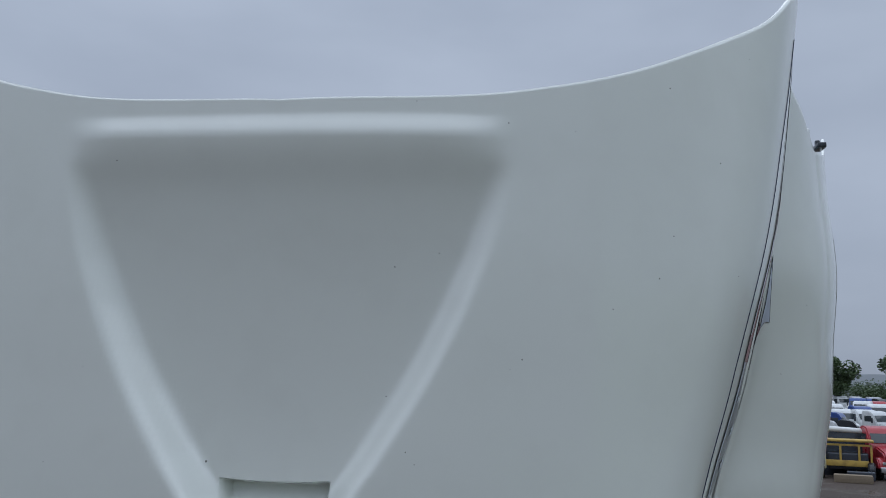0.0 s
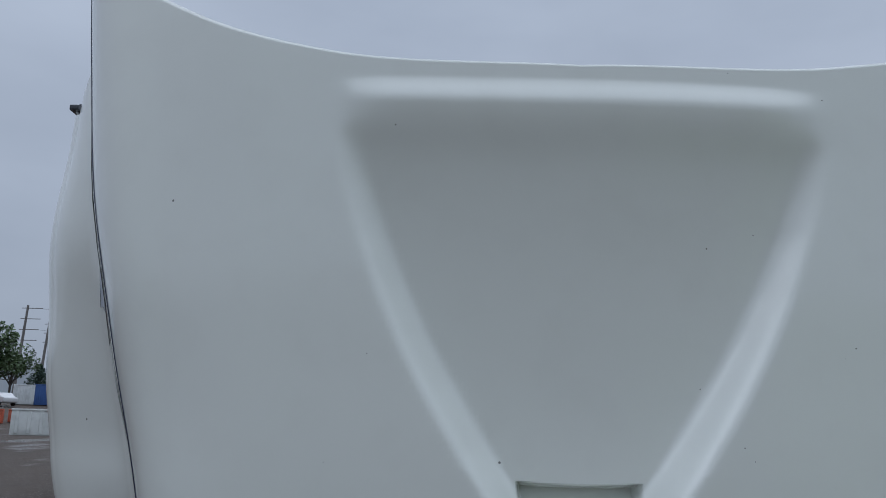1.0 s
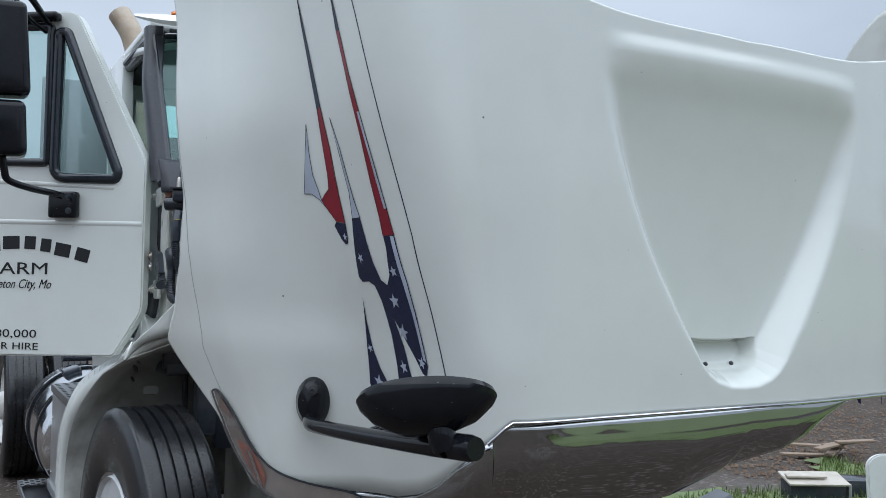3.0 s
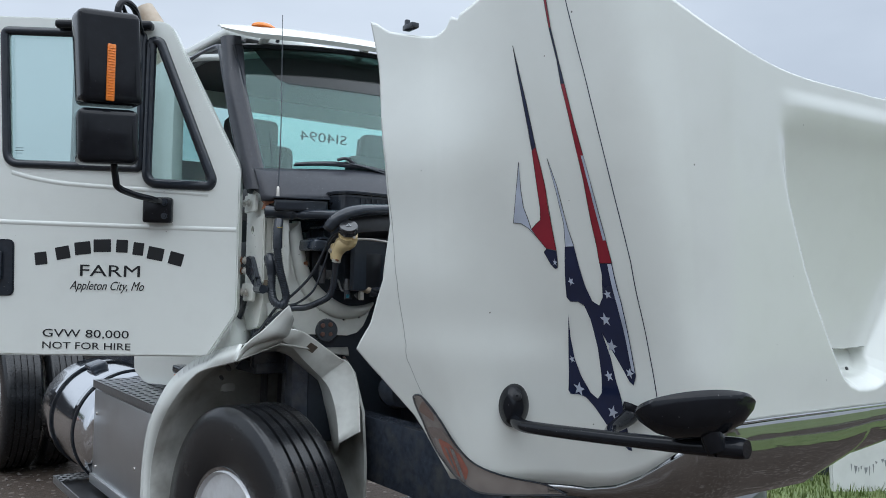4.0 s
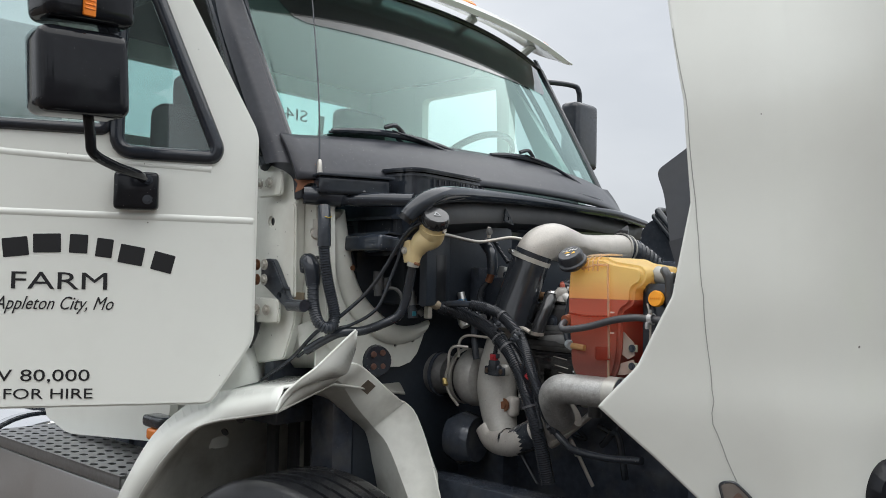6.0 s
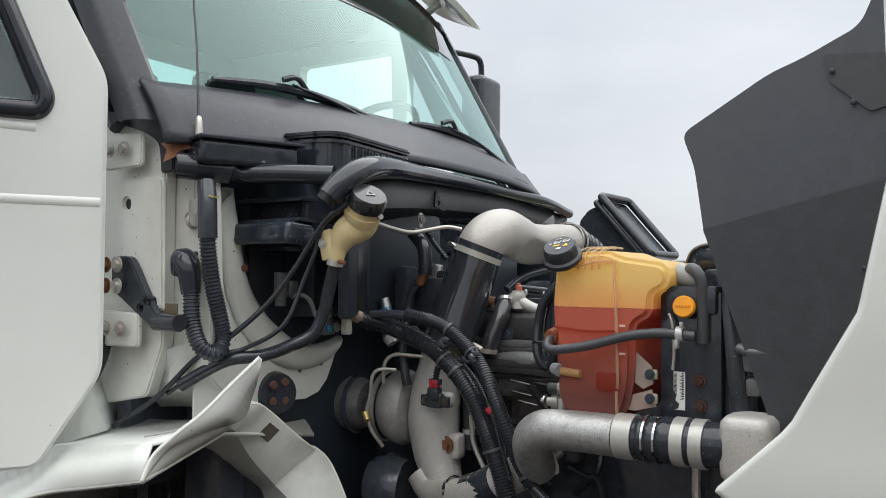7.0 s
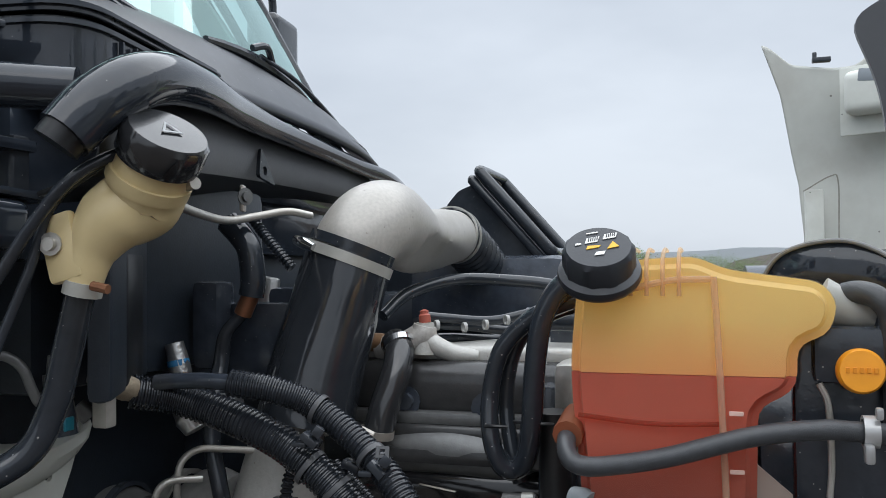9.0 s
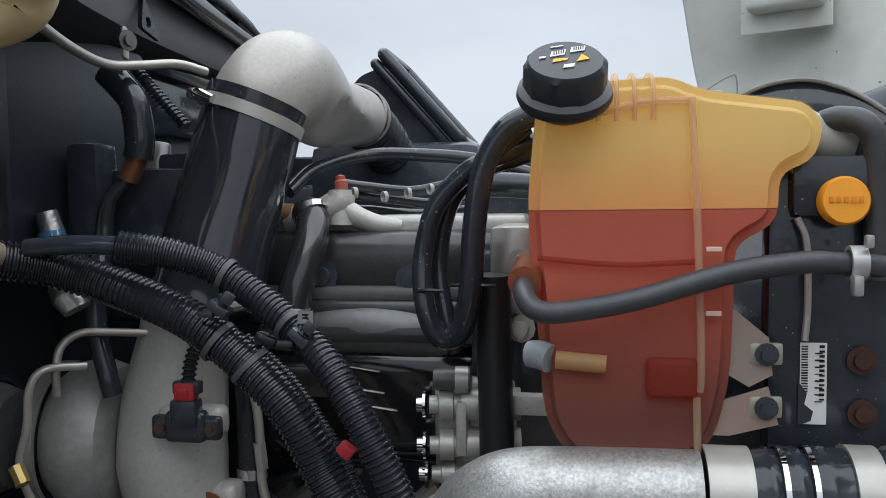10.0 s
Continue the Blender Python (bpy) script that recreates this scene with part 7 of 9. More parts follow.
under("head_cover", merge(block((-.25, 2.875, 1.408), (.27, .33, .03), .01, 3), block((-.30, 2.89, 1.385), (.20, .26, .02), .008)), COVER, "oily dark casting under the cover")
for y, z in ((2.95, 1.45), (2.84, 1.445)):
    under("cover_bolt", screw(bmesh.new(), Vector((-.368, y, z)), (-1, 0, 0), .012, .010), GRIME)
under("oil_module", merge(block((-.28, 2.88, 1.30), (.22, .32, .14), .03, 3), block((-.33, 2.93, 1.28), (.12, .12, .12), .03, 3)), surface("shiny_black_paint", (.012, .012, .013), .12, 0, .3, 40, .3, 40, coat=.4), "shiny black oil module")
for y, z in ((2.90, 1.345), (2.895, 1.32), (2.88, 1.30)):
    under("module_edge", block((-.392, y, z), (.004, .05, .002), .001, 1, (8, 0, 0)), STEEL)
under("coolant_rail", tube([(-.355, 3.02, 1.375), (-.365, 2.96, 1.385), (-.37, 2.88, 1.388), (-.365, 2.81, 1.38), (-.33, 2.77, 1.37)], [.026, .03, .03, .028, .026], 18, 6), CASTDARK, "grey cast coolant rail")
# fuel pump
pump = under("fuel_pump", block((-.385, 2.765, 1.285), (.05, .09, .11), .012, 3), CAST, "bright cast fuel pump with banjo bolts")
for z, x in ((1.313, -.425), (1.268, -.425), (1.232, -.415)):
    b = turned([(.001, 0), (.010, 0), (.010, .010), (.017, .011), (.017, .026), (.013, .027), (.013, .034), (.019, .035), (.019, .060), (.014, .062), (.014, .085), (.018, .086), (.018, .10), (.001, .10)], 20)
    b.transform(axis_at((x, 2.812, z), (.15, -1, 0)))
    under("pump_barrel", b, BAND, "bright turned pump barrel", pump)
    under("banjo_bolt", screw(bmesh.new(), Vector((x, 2.816, z)), (-.1, 1, 0), .009, .010), BRIGHT, "", pump)
under("pump_web", block((-.425, 2.775, 1.29), (.03, .012, .06), .004, 2), CAST, "", pump)
ring_at("pump_clamp", (-.43, 2.775, 1.343), (.1, -1, 0), .0125, .014, .002, BAND, pump)
under("pump_union", tube([(-.43, 2.805, 1.343), (-.43, 2.765, 1.344)], .012, 14, smooth=False), CASTDARK, "", pump)
under("pump_bracket", block((-.43, 2.70, 1.318), (.02, .05, .022), .004), PALECAST, "", pump)
under("drop_hose", tube([(-.46, 2.737, 1.46), (-.455, 2.737, 1.38), (-.45, 2.736, 1.30), (-.45, 2.735, 1.20)], .0185, 14, 5), surface("smooth_black_hose", (.02, .021, .022), .4, 0, .2, 60, .05, 200), "black vertical hose")
under("hose_loop", tube([(-.50, 2.66, 1.63), (-.50, 2.695, 1.619), (-.50, 2.722, 1.603), (-.50, 2.742, 1.567), (-.50, 2.751, 1.512), (-.50, 2.755, 1.456), (-.49, 2.765, 1.41), (-.48, 2.785, 1.395), (-.475, 2.80, 1.41)], .012, 14, 8), HOSE, "looped black hose")
under("hose_loop", tube([(-.46, 2.68, 1.60), (-.48, 2.735, 1.579), (-.48, 2.764, 1.563), (-.48, 2.794, 1.529), (-.48, 2.807, 1.477), (-.49, 2.804, 1.432), (-.49, 2.791, 1.40), (-.48, 2.772, 1.40), (-.47, 2.762, 1.44), (-.46, 2.758, 1.50)], .0105, 14, 8), HOSE, "looped black hose")
under("hose_loop", tube([(-.44, 2.70, 1.585), (-.46, 2.743, 1.569), (-.46, 2.773, 1.546), (-.46, 2.788, 1.511), (-.46, 2.793, 1.464), (-.47, 2.785, 1.417), (-.47, 2.775, 1.38)], .009, 12, 8), HOSE, "looped black hose")
under("hose_loop", tube([(-.48, 2.70, 1.61), (-.49, 2.735, 1.58), (-.49, 2.75, 1.53), (-.49, 2.757, 1.47), (-.48, 2.762, 1.42)], .009, 12, 8), HOSE)
for p in ((-.485, 2.797, 1.447), (-.485, 2.745, 1.452), (-.48, 2.765, 1.452)):
    under("zip_tie", tube([Vector(p) + Vector((-.014, .012, 0)), Vector(p) + Vector((-.018, 0, .001)), Vector(p) + Vector((-.014, -.014, 0))], .002, 6, 3), INK)
under("far_loop", tube([(-.2, 3.048, 1.552), (-.15, 3.023, 1.585), (-.1, 2.959, 1.606), (-.1, 2.865, 1.604), (-.1, 2.79, 1.595), (-.1, 2.70, 1.57)], .010, 12, 8), HOSE, "black hose across the engine")
for pts in ([(-.34, 2.945, 1.552), (-.30, 2.925, 1.546), (-.25, 2.885, 1.540), (-.22, 2.838, 1.534), (-.2, 2.779, 1.548)], [(-.33, 2.94, 1.56), (-.30, 2.91, 1.555), (-.26, 2.86, 1.55), (-.24, 2.81, 1.56)], [(-.36, 2.985, 1.485), (-.30, 2.94, 1.525), (-.2, 2.86, 1.52), (-.1, 2.75, 1.53)]):
    under("sensor_wire", tube(pts, .007, 10, 6), RUBBER, "black sheathed wire")
for p in ((-.335, 2.917, 1.548), (-.30, 2.888, 1.543), (-.30, 2.858, 1.547), (-.27, 2.835, 1.552)):
    under("wire_tie", ring_bm := turned([(.0055, -.0025), (.0070, -.0025), (.0070, .0025), (.0055, .0025)], 12, False), surface("pale_tie", (.34, .34, .33), .4), "").data.transform(axis_at(p, (.6, -.75, 0)))
under("thermostat", merge(block((-.38, 2.72, 1.46), (.08, .05, .10), .012, 2), block((-.40, 2.705, 1.43), (.05, .03, .05), .01)), STEEL, "weathered thermostat housing")
for z in (1.47, 1.43, 1.40):
    under("pipe_nut", screw(bmesh.new(), Vector((-.43, 2.71, z)), (-1, .1, 0), .009, .012), CAST)
under("far_bracket", merge(block((-.2, 2.72, 1.53), (.1, .12, .08), .01), block((-.3, 2.745, 1.38), (.2, .05, .2), .01)), GRIME)
under("far_radiator_hose", tube([(-.3, 2.80, 1.555), (-.3, 2.74, 1.555), (-.3, 2.68, 1.55)], .016, 12, 4), RUBBER)

# turbocharger and exhaust
TURBO = surface("turbo_casting", (.36, .355, .34), .4, .25, .2, 120, .2, 400, dirt=(.1, .085, .07), dirt_amount=.6, dirt_scale=12)
turbo = under("turbo_housing", turned([(.03, -.035), (.06, -.04), (.083, -.03), (.092, -.005), (.088, .02), (.074, .038), (.04, .045)], 40), TURBO, "grey turbocharger housing with raised casting marks")
turbo.data.transform(axis_at((-.41, 3.215, 1.262), (-.10, 1, 0)))
ring_at("turbo_band", (-.415, 3.257, 1.262), (-.10, 1, 0), .083, .012, .006, STEEL, turbo, "clamp band")
heat = under("turbine_housing", turned([(.02, -.09), (.055, -.088), (.066, -.06), (.068, .05), (.063, .085), (.045, .10), (.03, .105)], 36), surface("wrapped_turbine", (.14, .14, .14), .5, .3, .4, 60, .9, 90, dirt=(.2, .19, .18), dirt_amount=.4), "heat-wrapped turbine housing")
heat.data.transform(axis_at((-.455, 3.385, 1.265), (-.10, 1, 0)))
for y in (3.325, 3.42):
    ring_at("wrap_band", (-.452, y, 1.265), (-.10, 1, 0), .068, .010, .006, GRIME, heat)
for k in range(9):
    a = radians(-35 + 8 * k)
    part("casting_mark", block((0, 0, 0), (.004, .008, .002), .0005, 1), CAST, turbo, "", False, axis_at((-.41, 3.215, 1.262), (-.10, 1, 0)) @ Matrix.Rotation(a + radians(150), 4, "Z") @ Matrix.Translation((.0905, 0, 0)) @ Matrix.Rotation(radians(90), 4, "Y"))
under("oil_line", tube([(-.45, 3.113, 1.392), (-.47, 3.159, 1.396), (-.485, 3.188, 1.397), (-.50, 3.202, 1.385), (-.505, 3.206, 1.362), (-.50, 3.21, 1.33)], .0045, 10, 6), STEEL, "bent steel oil line")
under("oil_line", tube([(-.49, 3.18, 1.362), (-.52, 3.209, 1.363), (-.53, 3.221, 1.344), (-.53, 3.226, 1.301), (-.53, 3.236, 1.264), (-.52, 3.23, 1.22), (-.50, 3.21, 1.18)], .0045, 10, 6), STEEL, "bent steel oil line")
under("line_union", tube([(-.535, 3.237, 1.262), (-.54, 3.225, 1.245)], .008, 8, smooth=False), surface("brass", (.5, .38, .15), .4, .8))
mani = under("exhaust_manifold_pipe", tube([(-.41, 3.10, 1.43), (-.415, 3.103, 1.38), (-.42, 3.112, 1.31), (-.425, 3.115, 1.24), (-.43, 3.10, 1.16), (-.44, 3.07, 1.09)], [.046, .051, .060, .063, .055, .042], 26, 8), PALECAST, "pale cast compressor outlet pipe")
under("pipe_boss", block((-.478, 3.063, 1.302), (.03, .075, .035), .012, 3), PALECAST, "", mani)
DULLBOLT = surface("dark_bolt", (.10, .07, .05), .5, .4, .3, 90)
sens = under("boost_sensor", merge(block((-.498, 3.061, 1.300), (.012, .078, .026), .006, 3), block((-.500, 3.060, 1.302), (.02, .045, .034), .008, 3), block((-.505, 3.058, 1.318), (.022, .03, .03), .006)), BLACK, "black boost pressure sensor with a red clip")
under("red_clip", merge(block((-.508, 3.056, 1.341), (.016, .022, .018), .003), block((-.508, 3.056, 1.341), (.02, .012, .008), .002)), REDPLUG, "red connector clip", sens)
under("plug_body", block((-.506, 3.055, 1.345), (.013, .03, .014), .003), BLACK, "", sens)
under("sensor_loom", corrugated([(-.505, 3.055, 1.35), (-.503, 3.052, 1.372), (-.50, 3.042, 1.40), (-.495, 3.035, 1.42)], .008, .006, .002, 10), CONDUIT, "", sens)
for y in (3.088, 3.034):
    under("sensor_bolt", screw(bmesh.new(), Vector((-.503, y, 1.300)), (-1, 0, 0), .005, .004), DULLBOLT, "", sens)
under("steel_tube", tube([(-.42, 3.023, 1.335), (-.42, 3.014, 1.304), (-.42, 3.010, 1.252), (-.42, 3.006, 1.198), (-.42, 2.97, 1.13)], .0055, 10, 6), STEEL, "bent steel tube")
under("tube_nut", tube([(-.42, 3.012, 1.262), (-.42, 3.009, 1.232)], .0075, 6, smooth=False), STEEL)
under("side_cylinder", tube([(-.40, 3.035, 1.34), (-.40, 3.03, 1.25), (-.40, 3.028, 1.18)], [.014, .016, .018], 14, 4), RUBBER)
ring_at("cylinder_band", (-.40, 3.029, 1.222), (0, 0, 1), .0165, .012, .002, BRIGHT, truck)
under("pipe_foot", merge(block((-.43, 3.055, 1.19), (.04, .05, .06), .015, 3), ), CAST)
under("foot_bolt", screw(bmesh.new(), Vector((-.455, 3.06, 1.195)), (-1, 0, 0), .012, .010), RUST)
under("compressor_scroll", turned([(.03, -.04), (.07, -.045), (.085, 0), (.07, .045), (.03, .04)], 32), GRIME, "dark compressor scroll").data.transform(axis_at((-.44, 3.23, 1.07), (-.2, 1, 0)))
cold = under("cold_side_pipe", tube([(-.45, 3.13, 1.12), (-.455, 3.10, 1.09), (-.47, 3.05, 1.085), (-.50, 2.98, 1.10), (-.52, 2.90, 1.135), (-.51, 2.82, 1.18), (-.50, 2.77, 1.21)], .038, 20, 6), CAST, "grey charge-air pipe with rubber couplings")
for p in ((-.51, 2.93, 1.122), (-.515, 2.905, 1.134), (-.485, 3.01, 1.095)):
    ring_at("pipe_clamp", p, (-.1, -.8, .35), .0385, .010, .0025, BRIGHT, cold, "steel clamp band")
under("coupling", tube([(-.50, 2.96, 1.108), (-.515, 2.91, 1.13), (-.517, 2.88, 1.147)], .042, 20, 4), RUBBER, "", cold)
for k in range(14):
    r = random.Random(k)
    p = Vector((-.36 + .12 * r.random(), 2.75 + .4 * r.random(), 1.02 + .2 * r.random()))
    under("engine_line", tube([p, p + Vector((-.02, -.08 + .1 * r.random(), .05 - .1 * r.random())), p + Vector((0, -.16 + .2 * r.random(), .1 - .2 * r.random()))], .005 + .006 * r.random(), 8, 5), RUBBER if k % 3 else STEEL)

# big pitted charge pipe with silicone coupling
pipe = under("charge_pipe", tube([(-.56, 2.765, 1.20), (-.60, 2.752, 1.235), (-.635, 2.735, 1.272), (-.648, 2.705, 1.294), (-.65, 2.66, 1.299), (-.65, 2.60, 1.300), (-.65, 2.556, 1.300)], [.038, .039, .0385, .038, .0375, .0375, .0375], 30, 7), PEBBLE, "pitted aluminium charge-air pipe")
ring_at("pipe_collar", (-.65, 2.536, 1.301), (0, 1, 0), .0375, .034, .003, BAND, pipe, "wide aluminium clamp")
coup = under("silicone_coupling", tube([(-.65, 2.552, 1.301), (-.65, 2.517, 1.302), (-.65, 2.506, 1.302), (-.65, 2.498, 1.302), (-.65, 2.487, 1.302), (-.65, 2.476, 1.302), (-.65, 2.465, 1.303), (-.65, 2.45, 1.303), (-.65, 2.40, 1.304), (-.65, 2.36, 1.305)], [.037, .037, .040, .038, .041, .038, .041, .039, .038, .037], 28, 4), RUBBER, "black ribbed coupling hose", pipe)
for y in (2.497, 2.476):
    ring_at("wire_ring", (-.65, y, 1.302), (0, 1, 0), .040, .004, .002, BRIGHT, coup)
for y in (2.437, 2.405):
    ring_at("coupling_clamp", (-.65, y, 1.303), (0, 1, 0), .039, .022, .003, BAND, coup, "steel band clamp")
under("cooler_neck", block((-.64, 2.325, 1.305), (.10, .085, .11), .022, 3), CAST, "cast cooler neck")
under("pipe_stay", tube([(-.60, 2.43, 1.25), (-.60, 2.43, 1.20), (-.60, 2.42, 1.15)], .008, 8, 4), STEEL)

# coolant tank: cloudy shell, coolant inside, cap
TANK_OUT = rounded([(2.684, 1.612), (2.692, 1.53), (2.684, 1.44), (2.678, 1.355), (2.656, 1.322), (2.556, 1.325), (2.540, 1.35), (2.530, 1.396), (2.527, 1.50), (2.495, 1.517), (2.494, 1.556), (2.468, 1.566), (2.461, 1.593), (2.474, 1.611), (2.552, 1.622), (2.578, 1.634), (2.628, 1.632), (2.668, 1.622)],
                   [.02, .03, .02, .02, .02, .015, .02, .02, .012, .015, .012, .012, .012, .012, .02, .01, .01, .02], 3)
TANK_SHELL = resin("tank_resin", (.99, .95, .86), .93)
tank = under("coolant_tank", plate(TANK_OUT, .20, (), .010, 3), TANK_SHELL, "cloudy amber coolant tank half full of red coolant")
tank.data.transform(Matrix.Translation((-.645, 0, 0)) @ Matrix(((0, 0, -1, 0), (1, 0, 0, 0), (0, 1, 0, 0), (0, 0, 0, 1))))
LEVEL = 1.528


def tank_inside(above):
    """The tank's inner space above or below the coolant's surface."""
    bm = plate(TANK_OUT, .20, (), .010, 3)
    bm.transform(Matrix.Translation((-.645, 0, 0)) @ SIDE)
    mid = Vector((-.545, 2.58, 1.48))
    bm.transform(Matrix.Translation(mid) @ Matrix.Diagonal((.994, .994, .994, 1)) @ Matrix.Translation(-mid))
    bmesh.ops.bisect_plane(bm, geom=bm.verts[:] + bm.edges[:] + bm.faces[:], plane_co=(0, 0, LEVEL + (.0005 if above else -.0005)), plane_no=(0, 0, 1), clear_inner=above, clear_outer=not above)
    bmesh.ops.holes_fill(bm, edges=[e for e in bm.edges if len(e.link_faces) == 1])
    return bm


# darker red towards the bottom; the amber turns orange just above the coolant
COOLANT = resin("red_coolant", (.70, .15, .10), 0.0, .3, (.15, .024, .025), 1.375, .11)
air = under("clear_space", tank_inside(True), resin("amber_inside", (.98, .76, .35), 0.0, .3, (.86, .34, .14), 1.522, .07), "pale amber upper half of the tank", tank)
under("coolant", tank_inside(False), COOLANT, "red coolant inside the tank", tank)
TANK_RIB = resin("tank_rib_resin", (.97, .84, .70), .72)
under("mould_seam", tube([(-.648, 2.563, 1.615), (-.651, 2.560, 1.56), (-.652, 2.556, 1.45), (-.652, 2.555, 1.40), (-.650, 2.556, 1.385)], .003, 10, 6), TANK_RIB, "pale moulded seam", tank)
under("mould_seam", tube([(-.650, 2.558, 1.38), (-.649, 2.557, 1.33)], .003, 8, smooth=False), TANK_RIB, "", tank)
for k in range(4):
    under("filler_rib", tube([(-.648, 2.634 - .014 * k, 1.598), (-.646, 2.634 - .014 * k, 1.628), (-.60, 2.634 - .014 * k, 1.640), (-.54, 2.634 - .014 * k, 1.640)], .002, 8, 5), TANK_RIB, "", tank)
under("shell_rib", tube([(-.647, 2.64, 1.603), (-.648, 2.60, 1.612), (-.647, 2.565, 1.613)], .003, 8, 4), TANK_RIB, "", tank)
under("shell_step", tube([(-.648, 2.682, 1.490), (-.650, 2.62, 1.485), (-.650, 2.56, 1.487)], .0022, 8, 4), resin("red_rib", (.80, .45, .34), .9), "", tank)
under("shell_pad", block((-.648, 2.577, 1.395), (.012, .04, .032), .006, 3), resin("pink_pad", (.80, .28, .2), .8), "", tank)
for k, z in enumerate((1.497, 1.447)):
    under("level_mark", block((-.652, 2.546, z), (.001, .012, .004), .0005, 1), surface("pale_print", (.75, .5, .42), .5), "", tank)
under("tank_bracket", plate([(2.535, 1.455), (2.50, 1.425), (2.497, 1.395), (2.515, 1.385), (2.54, 1.40)], .004), resin("clear_tab", (.75, .66, .6), .35), "clear plastic tank tabs", tank).data.transform(Matrix.Translation((-.63, 0, 0)) @ SIDE)
under("tank_bracket", plate([(2.56, 1.365), (2.50, 1.385), (2.492, 1.355), (2.53, 1.345), (2.56, 1.345)], .004), resin("clear_tab_low", (.75, .62, .56), .35), "", tank).data.transform(Matrix.Translation((-.63, 0, 0)) @ SIDE)
for z in (1.412, 1.369):
    under("tab_plate", block((-.628, 2.502, z), (.006, .026, .018), .003), surface("olive_zinc", (.42, .42, .33), .4, .6, .15, 80), "", tank)
    under("tab_bolt", screw(bmesh.new(), Vector((-.632, 2.502, z)), (-1, 0, 0), .0055, .006), GRIME, "", tank)
fill_at, fill_way = Vector((-.662, 2.660, 1.622)), Vector((-.62, -.05, .78)).normalized()
b = turned([(.02, -.02), (.036, -.008), (.0375, -.004), (.0365, .001), (.031, .004), (.0305, .022), (.028, .026), (.001, .0265)], 40)
for v in b.verts:
    if .003 < v.co.z < .024 and v.co.xy.length > .025 and int((math.degrees(math.atan2(v.co.y, v.co.x)) + 360) / 9) % 4 == 0:
        v.co.xy *= 1.05
b.transform(axis_at(fill_at, fill_way))
fcap = under("filler_cap", b, surface("charcoal_cap", (.028, .031, .038), .4, 0, .15, 60, .1, 300), "charcoal filler cap with printed warnings", tank)
def cap_frame(lift):
    x = Vector((.0, -1, .0)); x = (x - fill_way * x.dot(fill_way)).normalized()
    return frame_of(fill_at + fill_way * lift, x, fill_way.cross(x))
CAPF = cap_frame(.0272)
PRINT_W, PRINT_Y = surface("white_print", (.7, .7, .68), .5), surface("yellow_print", (.8, .45, .03), .5)
for nm, shape, mt in (("white_panel", [(-.012, .002), (-.001, .006), (.0, .014), (-.011, .010)], PRINT_W), ("white_panel", [(.003, .009), (.014, .013), (.015, .020), (.004, .017)], PRINT_W),
                      ("yellow_panel", [(-.010, -.006), (.001, -.002), (.002, .001), (-.009, -.001)], PRINT_Y), ("yellow_panel", [(.008, -.004), (.018, .0), (.012, .007)], PRINT_Y), ("white_panel", [(-.002, -.014), (.006, -.012), (.007, -.007), (-.001, -.009)], PRINT_W),
                      ("white_panel", [(-.020, -.001), (-.015, .001), (-.015, .003), (-.020, .002)], PRINT_W), ("white_panel", [(-.012, .016), (-.002, .019), (-.002, .0205), (-.012, .0175)], PRINT_W)):
    under(nm, plate(shape, .0006), mt, "", fcap, False).data.transform(CAPF)
for k in range(5):
    under("print_bar", block((-.009 + .0018 * k, .0075 + .0007 * k, .0002), (.0008, .005, .0008), 0), INK, "", fcap, False).data.transform(CAPF)
    under("print_bar", block((.006 + .0017 * k, .0142 + .0007 * k, .0002), (.0008, .004, .0008), 0), INK, "", fcap, False).data.transform(CAPF)
# hoses on the tank
under("tank_hose", tube([(-.60, 2.69, 1.475), (-.64, 2.694, 1.468), (-.668, 2.688, 1.455), (-.672, 2.672, 1.449), (-.672, 2.640, 1.453), (-.668, 2.60, 1.461), (-.66, 2.532, 1.480), (-.655, 2.48, 1.487), (-.65, 2.455, 1.486), (-.64, 2.42, 1.483)], .0088, 14, 8), surface("braided_hose", (.055, .058, .064), .36, 0, .3, 120, .3, 900), "black braided hose across the tank")
under("tank_spigot", tube([(-.60, 2.69, 1.48), (-.645, 2.693, 1.47)], .014, 12, smooth=False), resin("amber_spigot", (.5, .2, .11), .3))
ring_at("hose_clip", (-.648, 2.441, 1.486), (0, 1, 0), .0105, .012, .003, surface("clear_clip", (.45, .45, .45), .25, .3, .1, 60), truck, "small hose clip")
GREYCLIP = surface("grey_clip", (.4, .4, .4), .3, .4, .1, 60)
under("clip_ear", block((-.66, 2.444, 1.470), (.012, .008, .016), .003), GREYCLIP)
under("clip_ear", block((-.66, 2.436, 1.503), (.008, .006, .01), .002), GREYCLIP)
under("vent_hose", tube([(-.58, 2.448, 1.598), (-.595, 2.438, 1.600), (-.61, 2.425, 1.594), (-.612, 2.416, 1.575), (-.61, 2.414, 1.53), (-.61, 2.414, 1.49), (-.61, 2.414, 1.47)], .0105, 14, 6), surface("grey_braid", (.05, .052, .055), .4, 0, .3, 120, .3, 900), "grey braided vent hose")
under("grey_neck", tube([(-.58, 2.47, 1.592), (-.58, 2.45, 1.585), (-.58, 2.425, 1.580)], [.022, .018, .016], 16, 4), surface("clear_neck", (.4, .4, .37), .4, 0, .1, 60))
under("level_sensor", tube([(-.635, 2.69, 1.41), (-.64, 2.68, 1.41), (-.645, 2.672, 1.408)], [.011, .012, .012], 14, 3), surface("grey_sensor", (.28, .31, .33), .4, 0, .1, 60), "grey level sensor", tank)
under("sensor_stem", tube([(-.648, 2.668, 1.408), (-.65, 2.628, 1.405)], .0075, 12, smooth=False), resin("orange_stem", (.75, .5, .24), .2), "", tank)

